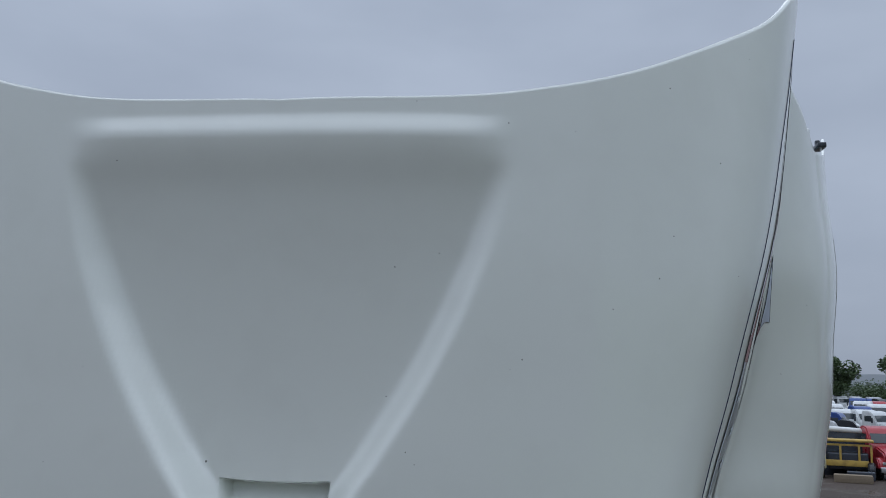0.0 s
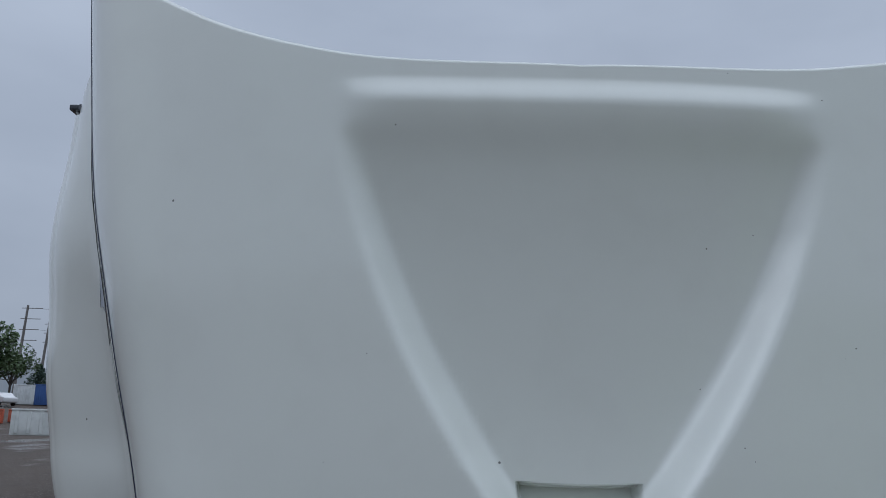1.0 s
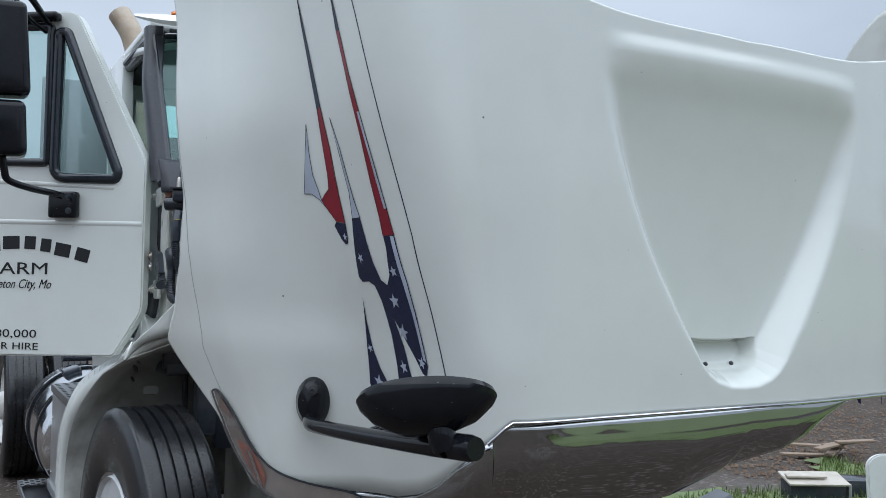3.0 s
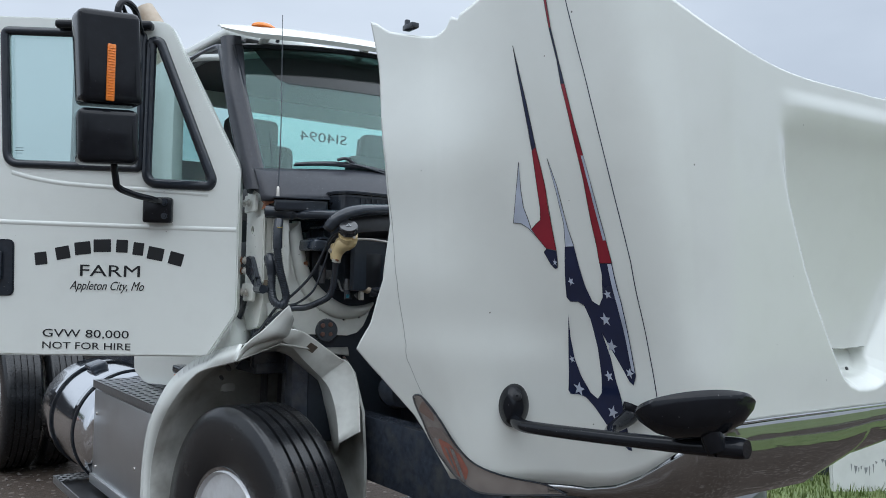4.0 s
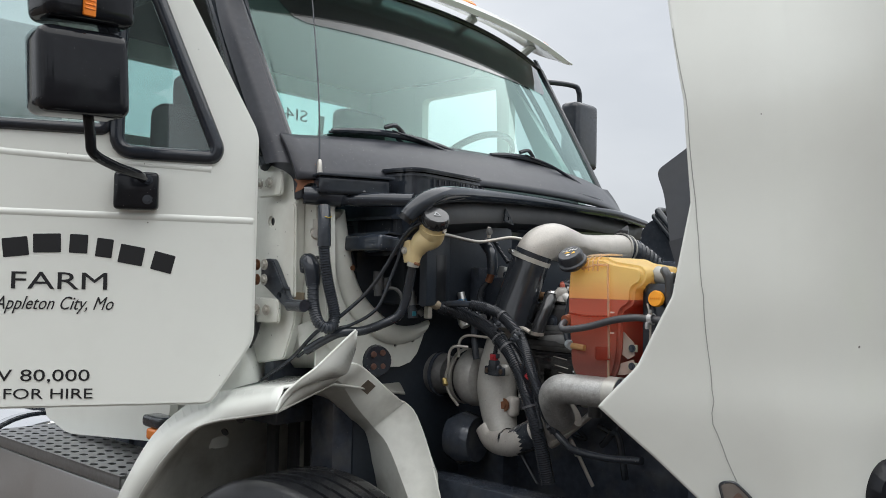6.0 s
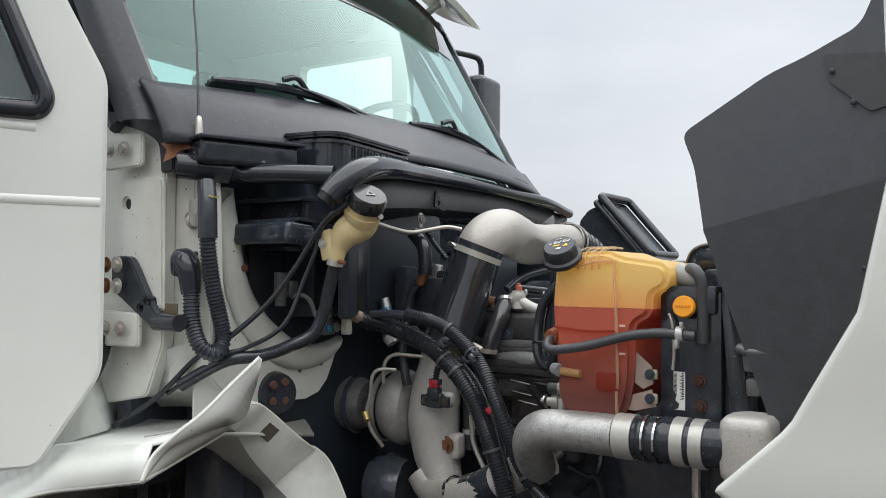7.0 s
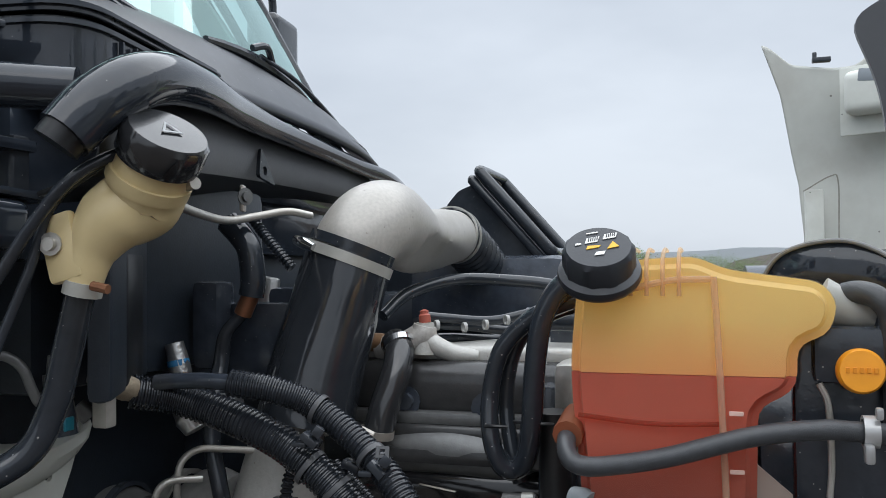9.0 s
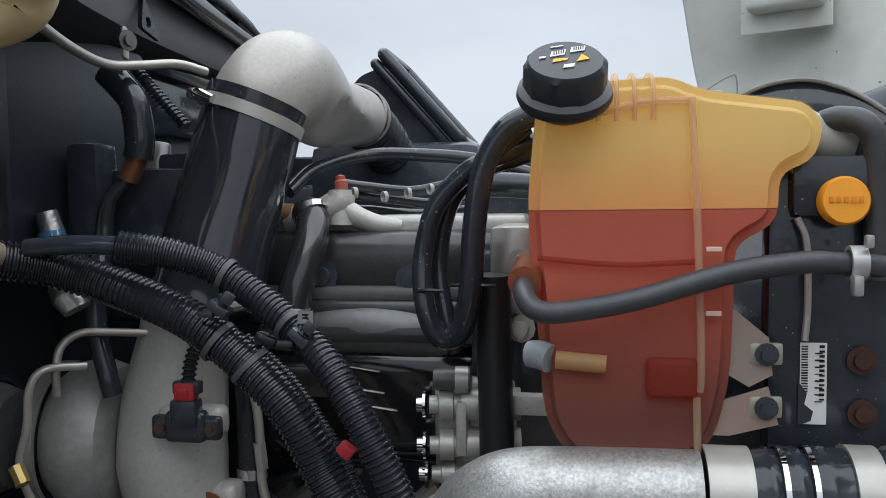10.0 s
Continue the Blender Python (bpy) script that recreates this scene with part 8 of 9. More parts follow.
# cooling module: side frame, plug, label, shroud
frame_b = under("cooling_frame", merge(block((-.585, 2.44, 1.44), (.03, .11, .24), .006, 2), block((-.585, 2.435, 1.545), (.06, .09, .05), .008, 2), block((-.55, 2.40, 1.35), (.05, .05, .5), .01)), BLACK, "black side frame of the cooling module")
under("orange_plug", turned([(.001, -.004), (.0195, -.004), (.0195, .004), (.0175, .007), (.001, .0075)], 36), ORANGE, "bright orange round plug", frame_b).data.transform(axis_at((-.622, 2.4435, 1.533), (-1, -.05, .1)))
for k in range(5):
    under("plug_mark", block((-.6305, 2.4545 - .0055 * k, 1.5345), (.0008, .0034, .005), .0003, 1), surface("orange_shadow", (.78, .28, .015), .5), "", frame_b, False)
lab = under("barcode_label", block((-.602, 2.459, 1.383), (.001, .021, .068), .0003, 1), PAPER, "white barcode label partly torn", frame_b)
r = random.Random(3)
for k in range(26):
    under("label_bar", block((-.6028, 2.466 if k < 18 else 2.455, 1.414 - .0022 * (k if k < 18 else k - 17) * (1 if k < 18 else 2.6)), (.0006, .005 if k < 18 else .006, .0007 + .0008 * r.random()), 0), INK, "", lab, False)
for k in range(12):
    under("label_bar", block((-.6028, 2.4525, 1.414 - .004 * k), (.0006, .004, .0012 + .0012 * r.random()), 0), INK, "", lab, False)
under("label_tear", plate([(2.471, 1.385), (2.464, 1.375), (2.466, 1.366), (2.459, 1.360), (2.461, 1.352), (2.471, 1.348)], .0008), BLACK, "", lab, False).data.transform(Matrix.Translation((-.6032, 0, 0)) @ SIDE)
for y, z in ((2.422, 1.403), (2.421, 1.359)):
    under("frame_bolt", screw(bmesh.new(), Vector((-.602, y, z)), (-1, 0, 0), .007, .006), surface("dark_rust", (.06, .028, .02), .7, .2, .3, 90, .3, 300), "rusty frame bolt", frame_b)
under("frame_rod", tube([(-.61, 2.475, 1.52), (-.612, 2.468, 1.50), (-.61, 2.466, 1.45), (-.61, 2.468, 1.42)], .003, 8, 5), STEEL, "", frame_b)
under("frame_slot", block((-.602, 2.43, 1.559), (.002, .05, .006), .001, 1), INK, "", frame_b)
arc = [(-.40, 2.52, 1.585), (-.43, 2.497, 1.630), (-.45, 2.470, 1.646), (-.46, 2.433, 1.650), (-.475, 2.405, 1.640), (-.50, 2.384, 1.622), (-.53, 2.370, 1.598), (-.555, 2.362, 1.56), (-.575, 2.356, 1.50), (-.585, 2.352, 1.40), (-.585, 2.352, 1.25)]
inner = [(-.40, 2.50, 1.53), (-.42, 2.48, 1.55), (-.43, 2.46, 1.56), (-.44, 2.43, 1.56), (-.45, 2.40, 1.55), (-.46, 2.38, 1.53), (-.48, 2.37, 1.51), (-.50, 2.365, 1.48), (-.51, 2.36, 1.44), (-.52, 2.355, 1.38), (-.52, 2.352, 1.25)]
shroud = sheet_part("fan_shroud", lofted([arc, inner], 6), BLACK_WET, truck, "thin black fan shroud behind the coolant tank", .004)
under("shroud_rim", sweep(bmesh.new(), curve_points(arc, 6), .0025, 8), surface("scuffed_edge", (.22, .22, .22), .5, 0, .3, 60), "", shroud)
under("shroud_edge", tube([(-.575, 2.388, 1.618), (-.59, 2.376, 1.585), (-.605, 2.368, 1.53), (-.612, 2.360, 1.46), (-.614, 2.352, 1.38), (-.605, 2.345, 1.28), (-.60, 2.34, 1.16)], [.008, .012, .015, .016, .016, .015, .014], 12, 8, True, True, .7), RUBBER, "black rubber edge strip", shroud)
under("radiator", block((-.1, 2.30, 1.20), (.85, .10, .86), .02), surface("radiator_fins", (.10, .10, .105), .5, .6, .3, 90, .5, 600), "dark radiator core")
under("top_tank", block((0, 2.31, 1.61), (1.06, .12, .07), .025, 3), BLACK, "black radiator top tank")
under("fan_ring", ring_bm := turned([(.36, -.06), (.375, -.06), (.375, .06), (.36, .06)], 48, False), BLACK, "").data.transform(axis_at((-.02, 2.45, 1.25), (0, 1, 0)))
under("prop_rod", tube([(-.30, 2.345, 1.617), (-.18, 2.20, 1.70), (0.2, 1.75, 1.95)], .006, 8, 4), surface("grey_rod", (.55, .55, .55), .3, .6, .1, 60), "thin grey hood prop rod")
under("black_latch", tube([(-.33, 2.36, 1.63), (-.32, 2.34, 1.635), (-.31, 2.33, 1.63)], .012, 10, 3), BLACK)
under("frame_fitting", merge(block((-.60, 2.335, 1.45), (.03, .03, .05), .006), block((-.6, 2.33, 1.40), (.03, .025, .03), .006)), CASTDARK)
under("side_pipe", tube([(-.60, 2.37, 1.47), (-.62, 2.34, 1.462), (-.62, 2.30, 1.46)], .009, 10, 4), CASTDARK)
under("shroud_panel", block((-.56, 2.36, 1.30), (.06, .04, .56), .015), GRIME)

# far side of the bay: inner panel and air cleaner
far_in = under("far_inner_panel", block((.52, 3.05, 1.395), (.04, .86, .49), .02, 2), DULL, "dark inner panel on the far side of the engine bay")
under("air_cleaner", tube([(.40, 3.30, 1.50), (.40, 3.0, 1.50), (.40, 2.76, 1.49)], .075, 20, 4), BLACK, "black air cleaner canister", far_in)

# ---- the yard round the truck ----
def on_ground(x, y):
    return Vector((x, y, ground_height(x, y)))


def leaf_cloud(rng, centers, leaf, count):
    """Crown foliage: small bent leaf clumps scattered through uneven lobes."""
    verts, faces = [], []
    for _ in range(count):
        c, r = centers[rng.randrange(len(centers))]
        d = Vector((rng.gauss(0, 1), rng.gauss(0, 1), rng.gauss(0, .8)))
        d = d.normalized() * r * (0.45 + 0.6 * rng.random() ** 0.6)
        p = Vector(c) + d
        a = Vector((rng.uniform(-1, 1), rng.uniform(-1, 1), rng.uniform(-.6, .6))).normalized() * leaf * rng.uniform(.6, 1.3)
        b = a.cross(Vector((rng.uniform(-1, 1), rng.uniform(-1, 1), rng.uniform(-1, 1)))).normalized() * leaf * .55
        k = len(verts)
        verts += [p - a, p + b * .8 + a * .2, p + a, p - b - a * .1]
        faces += [(k, k + 1, k + 2), (k, k + 2, k + 3)]
    bm = bmesh.new()
    vs = [bm.verts.new(v) for v in verts]
    for f in faces:
        bm.faces.new([vs[i] for i in f])
    return bm


BARK = surface("wet_bark", (.07, .06, .05), .8, 0, .3, 30, .5, 60)
# the second leaf tone is lightened to paint in haze on the far trees
LEAVES = [surface("tree_leaves", (.075, .115, .045), .6, 0, .4, 3), surface("tree_leaves_hazed", (.17, .24, .09), .6, 0, .4, 3), surface("conifer_needles", (.03, .055, .038), .7, 0, .35, 3)]


def tree(x, y, height, width, seed, leaves=0, label="leafy green tree at the edge of the yard", conifer=False):
    rng = random.Random(seed)
    t = thing("tree", None, label, "tree", "trees round the yard")
    base = on_ground(x, y)
    trunk = tube([base - Vector((0, 0, .3)), base + Vector((.05 * height * rng.uniform(-.3, .3), 0, height * .4)), base + Vector((0, .02 * height, height * .85))], [height * .028, height * .02, height * .006], 8, 4)
    part("trunk", trunk, BARK, t)
    lobes = []
    if conifer:
        for k in range(9):
            f = k / 8
            r = width * .5 * (1 - f * .88)
            for j in range(4):
                a = rng.uniform(0, 6.28)
                lobes.append((base + Vector((math.cos(a) * r * .5, math.sin(a) * r * .5, height * (.12 + .82 * f))), r * .62 + .05))
    else:
        for k in range(11):
            a, rr = rng.uniform(0, 6.28), width * rng.uniform(.08, .36)
            top = base + Vector((math.cos(a) * rr, math.sin(a) * rr, height * rng.uniform(.36, .88)))
            lobes.append((top, width * rng.uniform(.13, .24)))
            part("limb", tube([base + Vector((0, 0, height * rng.uniform(.2, .45))), base.lerp(top, .6) + Vector((0, 0, height * .06)), top], [height * .012, height * .008, height * .003], 6, 3), BARK, t)
    part("crown", leaf_cloud(rng, lobes, height * .034, 2400), LEAVES[2] if conifer else LEAVES[leaves], t, "", False)
    return t


# trees seen past the hood, by compass bearing from the start of the path
def bearing(deg, r):
    return r * math.sin(radians(deg)), r * math.cos(radians(deg))


for k, (deg, r, h, w, lv) in enumerate(((17.7, 150, 9.8, 7, 0), (16.4, 165, 9, 8, 0), (21.4, 150, 9.5, 8, 0), (20.3, 160, 6.0, 8, 0), (18.7, 175, 4.6, 8, 0), (19.5, 185, 5.0, 10, 0), (23.5, 170, 9, 9, 0), (14.8, 170, 10, 9, 0))):
    tree(*bearing(deg, r), h, w, 20 + k, lv, "dark leafy tree beyond the rows of trucks")
for k, (deg, r, h, w) in enumerate(((-25.9, 140, 5.2, 5.2), (-24.6, 140, 5.0, 5.0), (-23.7, 142, 4.9, 3.6), (-22.9, 144, 4.0, 3.4), (-21.8, 142, 5.1, 4.0), (-20.8, 142, 5.2, 5.0))):
    tree(*bearing(deg, r), h, w, 40 + k, 2, "dark green conifer beyond the yard", True)
for k, (deg, r, h, w, lv) in enumerate(((-28.6, 125, 9.5, 9, 0), (-27.4, 135, 7.0, 8, 0), (-30.5, 120, 9, 9, 0), (-19.5, 130, 6.0, 5.0, 0), (-18.4, 134, 4.6, 6, 0), (-17.2, 136, 4.4, 6, 0), (-14.2, 125, 4.5, 6, 0), (-11.0, 128, 4.5, 7, 0), (-24.1, 150, 3.6, 8, 0), (-22.4, 150, 3.4, 8, 0), (-25.4, 150, 3.6, 8, 0))):
    tree(*bearing(deg, r), h, w, 60 + k, lv)
for k, (x, y, h, w) in enumerate(((118, 20, 3.6, 8), (112, 10, 3.5, 8.5), (125, 4.5, 2.8, 6), (120, 28, 3.0, 8), (130, -3, 2.6, 8), (128, 38, 3.0, 8), (126, 50, 3.2, 8), (116, 15, 2.4, 7), (140, 0, 3, 9), (150, 24, 3.4, 10))):
    tree(x, y, h, w, 80 + k, 1, "leafy green tree on the far side of the yard")
for k, (x, y, h, w) in enumerate(((-60, -40, 9, 9), (-30, -48, 10, 10), (0, -52, 9, 10), (28, -48, 10, 10), (60, -45, 9, 10), (-90, 0, 10, 10), (-95, 40, 9, 10), (85, -20, 8, 9))):
    tree(x, y, h, w, 100 + k, 0)

# low hills, the rain haze put into their pale colour
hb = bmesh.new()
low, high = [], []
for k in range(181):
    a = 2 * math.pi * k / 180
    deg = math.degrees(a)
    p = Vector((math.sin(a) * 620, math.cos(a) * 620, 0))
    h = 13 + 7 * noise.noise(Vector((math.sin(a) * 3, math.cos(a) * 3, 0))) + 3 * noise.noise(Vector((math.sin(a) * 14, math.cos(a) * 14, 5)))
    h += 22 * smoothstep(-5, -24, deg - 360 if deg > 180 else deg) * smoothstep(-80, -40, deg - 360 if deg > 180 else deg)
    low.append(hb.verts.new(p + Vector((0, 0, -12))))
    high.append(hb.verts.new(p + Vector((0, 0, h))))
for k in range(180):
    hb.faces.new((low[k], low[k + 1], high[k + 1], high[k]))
hills = part("backdrop", hb, surface("haze_tinted_woods", (.46, .50, .53), 1.0, 0, .12, .03), None)
tagged(hills, "low wooded hills coloured pale grey for the rain haze", "hills", kind="structure")

# ---- rolled steel bin ----
BINBLACK = surface("black_bin_steel", (.010, .012, .018), .5, .0, .3, 8, .2, 60, dirt=(.06, .055, .05), dirt_amount=.7, dirt_scale=2)
bin_thing = thing("roll_off_dumpster", None, "black steel roll-off dumpster with scraped ribs standing on gravel", "dumpster")
BX0, BX1, BY0, BY1, BTOP = -8.33, -3.7, 18.5, 20.8, 2.08
def bin_side(name, y):
    b = plate([(BX0 - .10, .14), (BX1 + .10, .14), (BX1, BTOP), (BX0 + .10, BTOP)], .05)
    return part(name, b, BINBLACK, bin_thing, "", False, Matrix.Translation((0, y, 0)) @ Matrix.Rotation(radians(90), 4, "X"))
bin_side("front_panel", BY0)
bin_side("back_panel", BY1)
part("bin_end", block((BX0, (BY0 + BY1) / 2, .14 + BTOP / 2 - .07), (.06, BY1 - BY0, BTOP - .14), .01, 1, (0, 3, 0)), BINBLACK, bin_thing)
part("bin_end", block((BX1, (BY0 + BY1) / 2, .14 + BTOP / 2 - .07), (.06, BY1 - BY0, BTOP - .14), .01, 1, (0, -3, 0)), BINBLACK, bin_thing)
part("bin_floor", block(((BX0 + BX1) / 2, (BY0 + BY1) / 2, .16), (BX1 - BX0, BY1 - BY0, .08), .01), BINBLACK, bin_thing)
part("top_rail", block(((BX0 + BX1) / 2 + .02, BY0 - .05, BTOP - .03), (BX1 - BX0 + .2, .16, .11), .02), BINBLACK, bin_thing)
part("mid_rail", block(((BX0 + BX1) / 2, BY0 - .04, 1.46), (BX1 - BX0 + .02, .12, .10), .02), BINBLACK, bin_thing)
part("low_rail", block(((BX0 + BX1) / 2 + .9, BY0 - .03, .86), (1.2, .07, .06), .015), BINBLACK, bin_thing)
part("bottom_rail", tube([(BX0 - .05, BY0 + .02, .16), (BX1 + .05, BY0 + .02, .16)], .13, 14, 2), BINBLACK, bin_thing)
for dx in (.9, 1.95, 3.0, 4.05):
    part("side_rib", block((BX0 + dx, BY0 - .035, .83), (.12, .08, 1.2), .015), BINBLACK, bin_thing)
    part("side_rib", block((BX0 + dx, BY0 - .035, 1.75), (.07, .07, .5), .015), BINBLACK, bin_thing)
for sx in (BX0 + .5, BX1 - .5):
    for sy in (BY0 + .3, BY1 - .3):
        b = turned([(.001, -.08), (.11, -.08), (.12, -.06), (.12, .06), (.11, .08), (.001, .08)], 20)
        part("roller", b, BINBLACK, bin_thing, "", True, axis_at((sx, sy, .12), (0, 1, 0)))
for dx, z in ((.30, 1.36), (.16, .60)):
    part("sticker", block((BX0 + dx, BY0 - .085, z), (.22, .004, .12), .001, 1), PAPER, bin_thing, "small white sticker")

# ---- farm wagon standing behind the door ----
wag = thing("flat_wagon", None, "old flat wagon with grey rims parked on the gravel", "wagon")
part("deck", block((-2.55, 15.6, .98), (2.0, 3.2, .14), .02), GRIME, wag)
part("chassis", block((-2.55, 15.6, .80), (.9, 3.0, .16), .02), GRIME, wag)
for x in (-3.42, -1.68):
    for y in (14.75, 16.5):
        tyre = part("tyre", turned([(.22, -.11), (.34, -.12), (.385, -.08), (.39, 0), (.385, .08), (.34, .12), (.22, .11)], 32), TYRE, wag, "", True, axis_at((x, y, .385), (1, .9, 0)))
        part("rim", turned([(.001, -.09), (.12, -.10), (.20, -.09), (.24, -.115), (.24, .115), (.20, .09), (.12, .10), (.001, .09)], 28), surface("grey_rim", (.4, .4, .39), .5, .3, .15, 30, dirt=(.15, .12, .1), dirt_amount=.6), tyre, "", True, axis_at((x, y, .385), (1, .9, 0)))
    part("axle_stub", tube([(x, 14.75, .385), (-2.55, 14.75, .5), (-2.55, 16.5, .5), (x, 16.5, .385)], .05, 8, 3, False), GRIME, wag)

# ---- parked trucks in rows ----
GLASSDARK = surface("dark_glass", (.03, .04, .045), .1, 0, .2, 10, coat=.3)
PAINTS = {"white": (.66, .68, .68), "red": (.36, .03, .04), "blue": (.03, .07, .25), "yellow": (.50, .33, .05), "black": (.02, .022, .025), "brown": (.22, .12, .09)}


def side_body(outline, width, bevel):
    """A body drawn from the side (y to the rear, z up), as wide as given, its edges rounded."""
    b = plate(rounded(outline, bevel * 2.5, 3), width, (), bevel, 2)
    b.transform(Matrix.Translation((-width / 2, 0, 0)) @ SIDE)
    return b


def parked_truck(colour, label):
    t = thing("parked_truck", None, label, "truck", "rows of parked trucks")
    paint = surface(colour + "_truck_paint", PAINTS[colour], .3, 0, .06, 5, coat=.3, dirt=tuple(c * .6 + .03 for c in PAINTS[colour]), dirt_amount=.5, dirt_scale=2)
    part("truck_hood", side_body([(-.05, .75), (1.55, .75), (1.6, 1.85), (1.35, 1.88), (.2, 1.62), (-.02, 1.45)], 1.75, .09), paint, t)
    part("truck_cab", side_body([(1.5, .8), (3.2, .8), (3.2, 2.95), (2.9, 3.05), (2.15, 2.95), (1.95, 2.65), (1.5, 1.85)], 2.2, .08), paint, t)
    for s in (-1, 1):
        part("fender", side_body([(-.02, .62), (1.35, .72), (1.2, 1.15), (.8, 1.32), (.3, 1.28), (.02, 1.0)], .45, .06), paint, t, "", True, Matrix.Translation((s * .97, 0, 0)))
        part("headlight", block((s * .86, -.02, .98), (.26, .08, .16), .03), ALU, t)
        part("side_window", block((s * 1.095, 2.5, 2.3), (.03, .75, .55), .02), GLASSDARK, t)
        part("truck_mirror", block((s * 1.36, 1.85, 2.15), (.2, .08, .5), .03), BLACK, t)
        for y in (.62, 4.6):
            w = part("wheel", turned([(.26, -.13), (.44, -.14), (.5, -.1), (.5, .1), (.44, .14), (.26, .13)], 28), TYRE, t, "", True, axis_at((s * .98, y, .5), (1, 0, 0)))
            part("wheel_rim", turned([(.001, -.05), (.16, -.07), (.26, -.12), (.27, .12), (.16, .07), (.001, .05)], 24), ALU, w, "", True, axis_at((s * .98, y, .5), (1, 0, 0)))
    part("windscreen", block((0, 1.72, 2.34), (1.9, .03, .62), .02, 2, (-29, 0, 0)), GLASSDARK, t)
    part("truck_grille", block((0, -.04, 1.13), (.95, .06, .62), .03), ALU, t)
    part("truck_bumper", block((0, -.12, .62), (2.3, .16, .32), .05, 3), ALU if colour != "black" else BLACK, t)
    part("chassis", block((0, 4.0, .75), (.85, 3.4, .22), .02), GRIME, t)
    return t


TRUCK_TEXT = {"white": "white parked semi truck standing in the rows", "red": "red parked semi truck standing in the rows", "blue": "blue parked semi truck standing in the rows", "black": "black parked semi truck standing in the rows"}
SPOTS = {"white": [(17.25, 74, 20), (19.6, 68, 70), (17.4, 112, 0), (18.2, 108, 10), (20.2, 112, -10)], "red": [(21.3, 57, 0), (17.7, 84, 60), (19.0, 76, 75)], "blue": [(19.5, 86, 60), (19.9, 104, 15)], "black": [(18.2, 66, 60), (17.2, 62, 80), (20.6, 70, 70)]}
rng = random.Random(77)
for row_r in (94, 122, 134, 147):
    deg = 16.6 + rng.uniform(0, .4)
    while deg < 21.2:
        SPOTS[rng.choice(("white", "white", "white", "black", "blue", "red"))].append((deg, row_r + rng.uniform(-2, 2), rng.uniform(-35, 35)))
        deg += rng.uniform(.9, 1.5) * 110 / row_r
for colour, spots in SPOTS.items():
    first = parked_truck(colour, TRUCK_TEXT[colour])
    spots = [(*bearing(d, r), turn) for d, r, turn in spots]
    if colour == "white":
        spots += [(6.6, 50, 75), (6.3, 60, 10)]
    if colour == "blue":
        spots += [(4.6, 56, 60)]
    for k, (x, y, turn) in enumerate(spots):
        m = Matrix.Translation(on_ground(x, y)) @ Matrix.Rotation(radians(turn), 4, "Z")
        if k:
            copy_thing(first, m)
        else:
            home = (first, m)
    home[0].matrix_world = home[1]

# yellow loader with a dark front, and the white pipe on its rack
YELLOW = surface("faded_yellow_paint", (.48, .33, .07), .45, 0, .1, 6, dirt=(.15, .1, .05), dirt_amount=.7, dirt_scale=2)
load = thing("yellow_loader", None, "faded yellow wheel loader with a dark open front", "loader")
LX, LY = bearing(18.3, 55.5)
LG = ground_height(LX, LY)
LM = Matrix.Translation((LX, LY, LG)) @ Matrix.Rotation(radians(-16), 4, "Z")
def loader_part(name, b, mt, parent=None):
    return part(name, b, mt, parent or load, "", True, LM)
loader_part("cab_frame", block((.3, 1.2, 1.95), (2.6, .12, .12), .03), YELLOW)
for x in (-1.0, -.1, .9, 1.55):
    loader_part("cab_post", block((x, 1.2, 1.45), (.12, .12, 1.0), .03), YELLOW)
loader_part("loader_roof", block((.3, 1.7, 2.2), (2.8, 1.4, .14), .05, 3), YELLOW)
loader_part("front_plate", block((.2, 1.1, .9), (2.4, .12, .35), .04), YELLOW)
loader_part("engine_cover", block((.3, 2.4, 1.0), (2.2, 2.2, 1.0), .12, 3), GRIME)
loader_part("grille_box", block((-1.2, 1.0, 1.05), (.6, .3, 1.0), .06), surface("pale_yellow", (.55, .5, .3), .5, 0, .1, 8))
loader_part("bucket", block((.9, .4, .28), (1.5, .5, .5), .08, 3), GRIME)
for x in (-1.2, 1.5):
    w = loader_part("loader_tyre", turned([(.24, -.2), (.45, -.2), (.52, -.12), (.52, .12), (.45, .2), (.24, .2)], 28), TYRE)
    w.data.transform(LM @ axis_at((x, 1.0, .5), (1, 0, 0)) @ LM.inverted())
pole = part("pipe", tube([(LX - 1.6, LY + 3, LG + 2.9), (LX + 1.0, LY + 3.2, LG + 2.75), (LX + 3.6, LY + 3.4, LG + 2.6)], .17, 12, 3), surface("white_pipe", (.66, .67, .66), .4, 0, .05, 5), None)
tagged(pole, "long white pipe lying across a rack", "pipe")
rk = part("pipe_rack", block((LX + 1, LY + 3.3, LG + 1.25), (3.4, .2, 2.7), .05), GRIME, None)
tagged(rk, "dark steel rack that carries the pipe", "rack")
cr_ = part("crate", block((LX + .1, LY - 1.2, LG + .22), (2.0, .7, .44), .05, 2, (0, 0, -16)), surface("muddy_timber", (.20, .16, .11), .8, 0, .25, 12, .3, 60), None)
tagged(cr_, "muddy timber crate lying on the gravel", "crate")

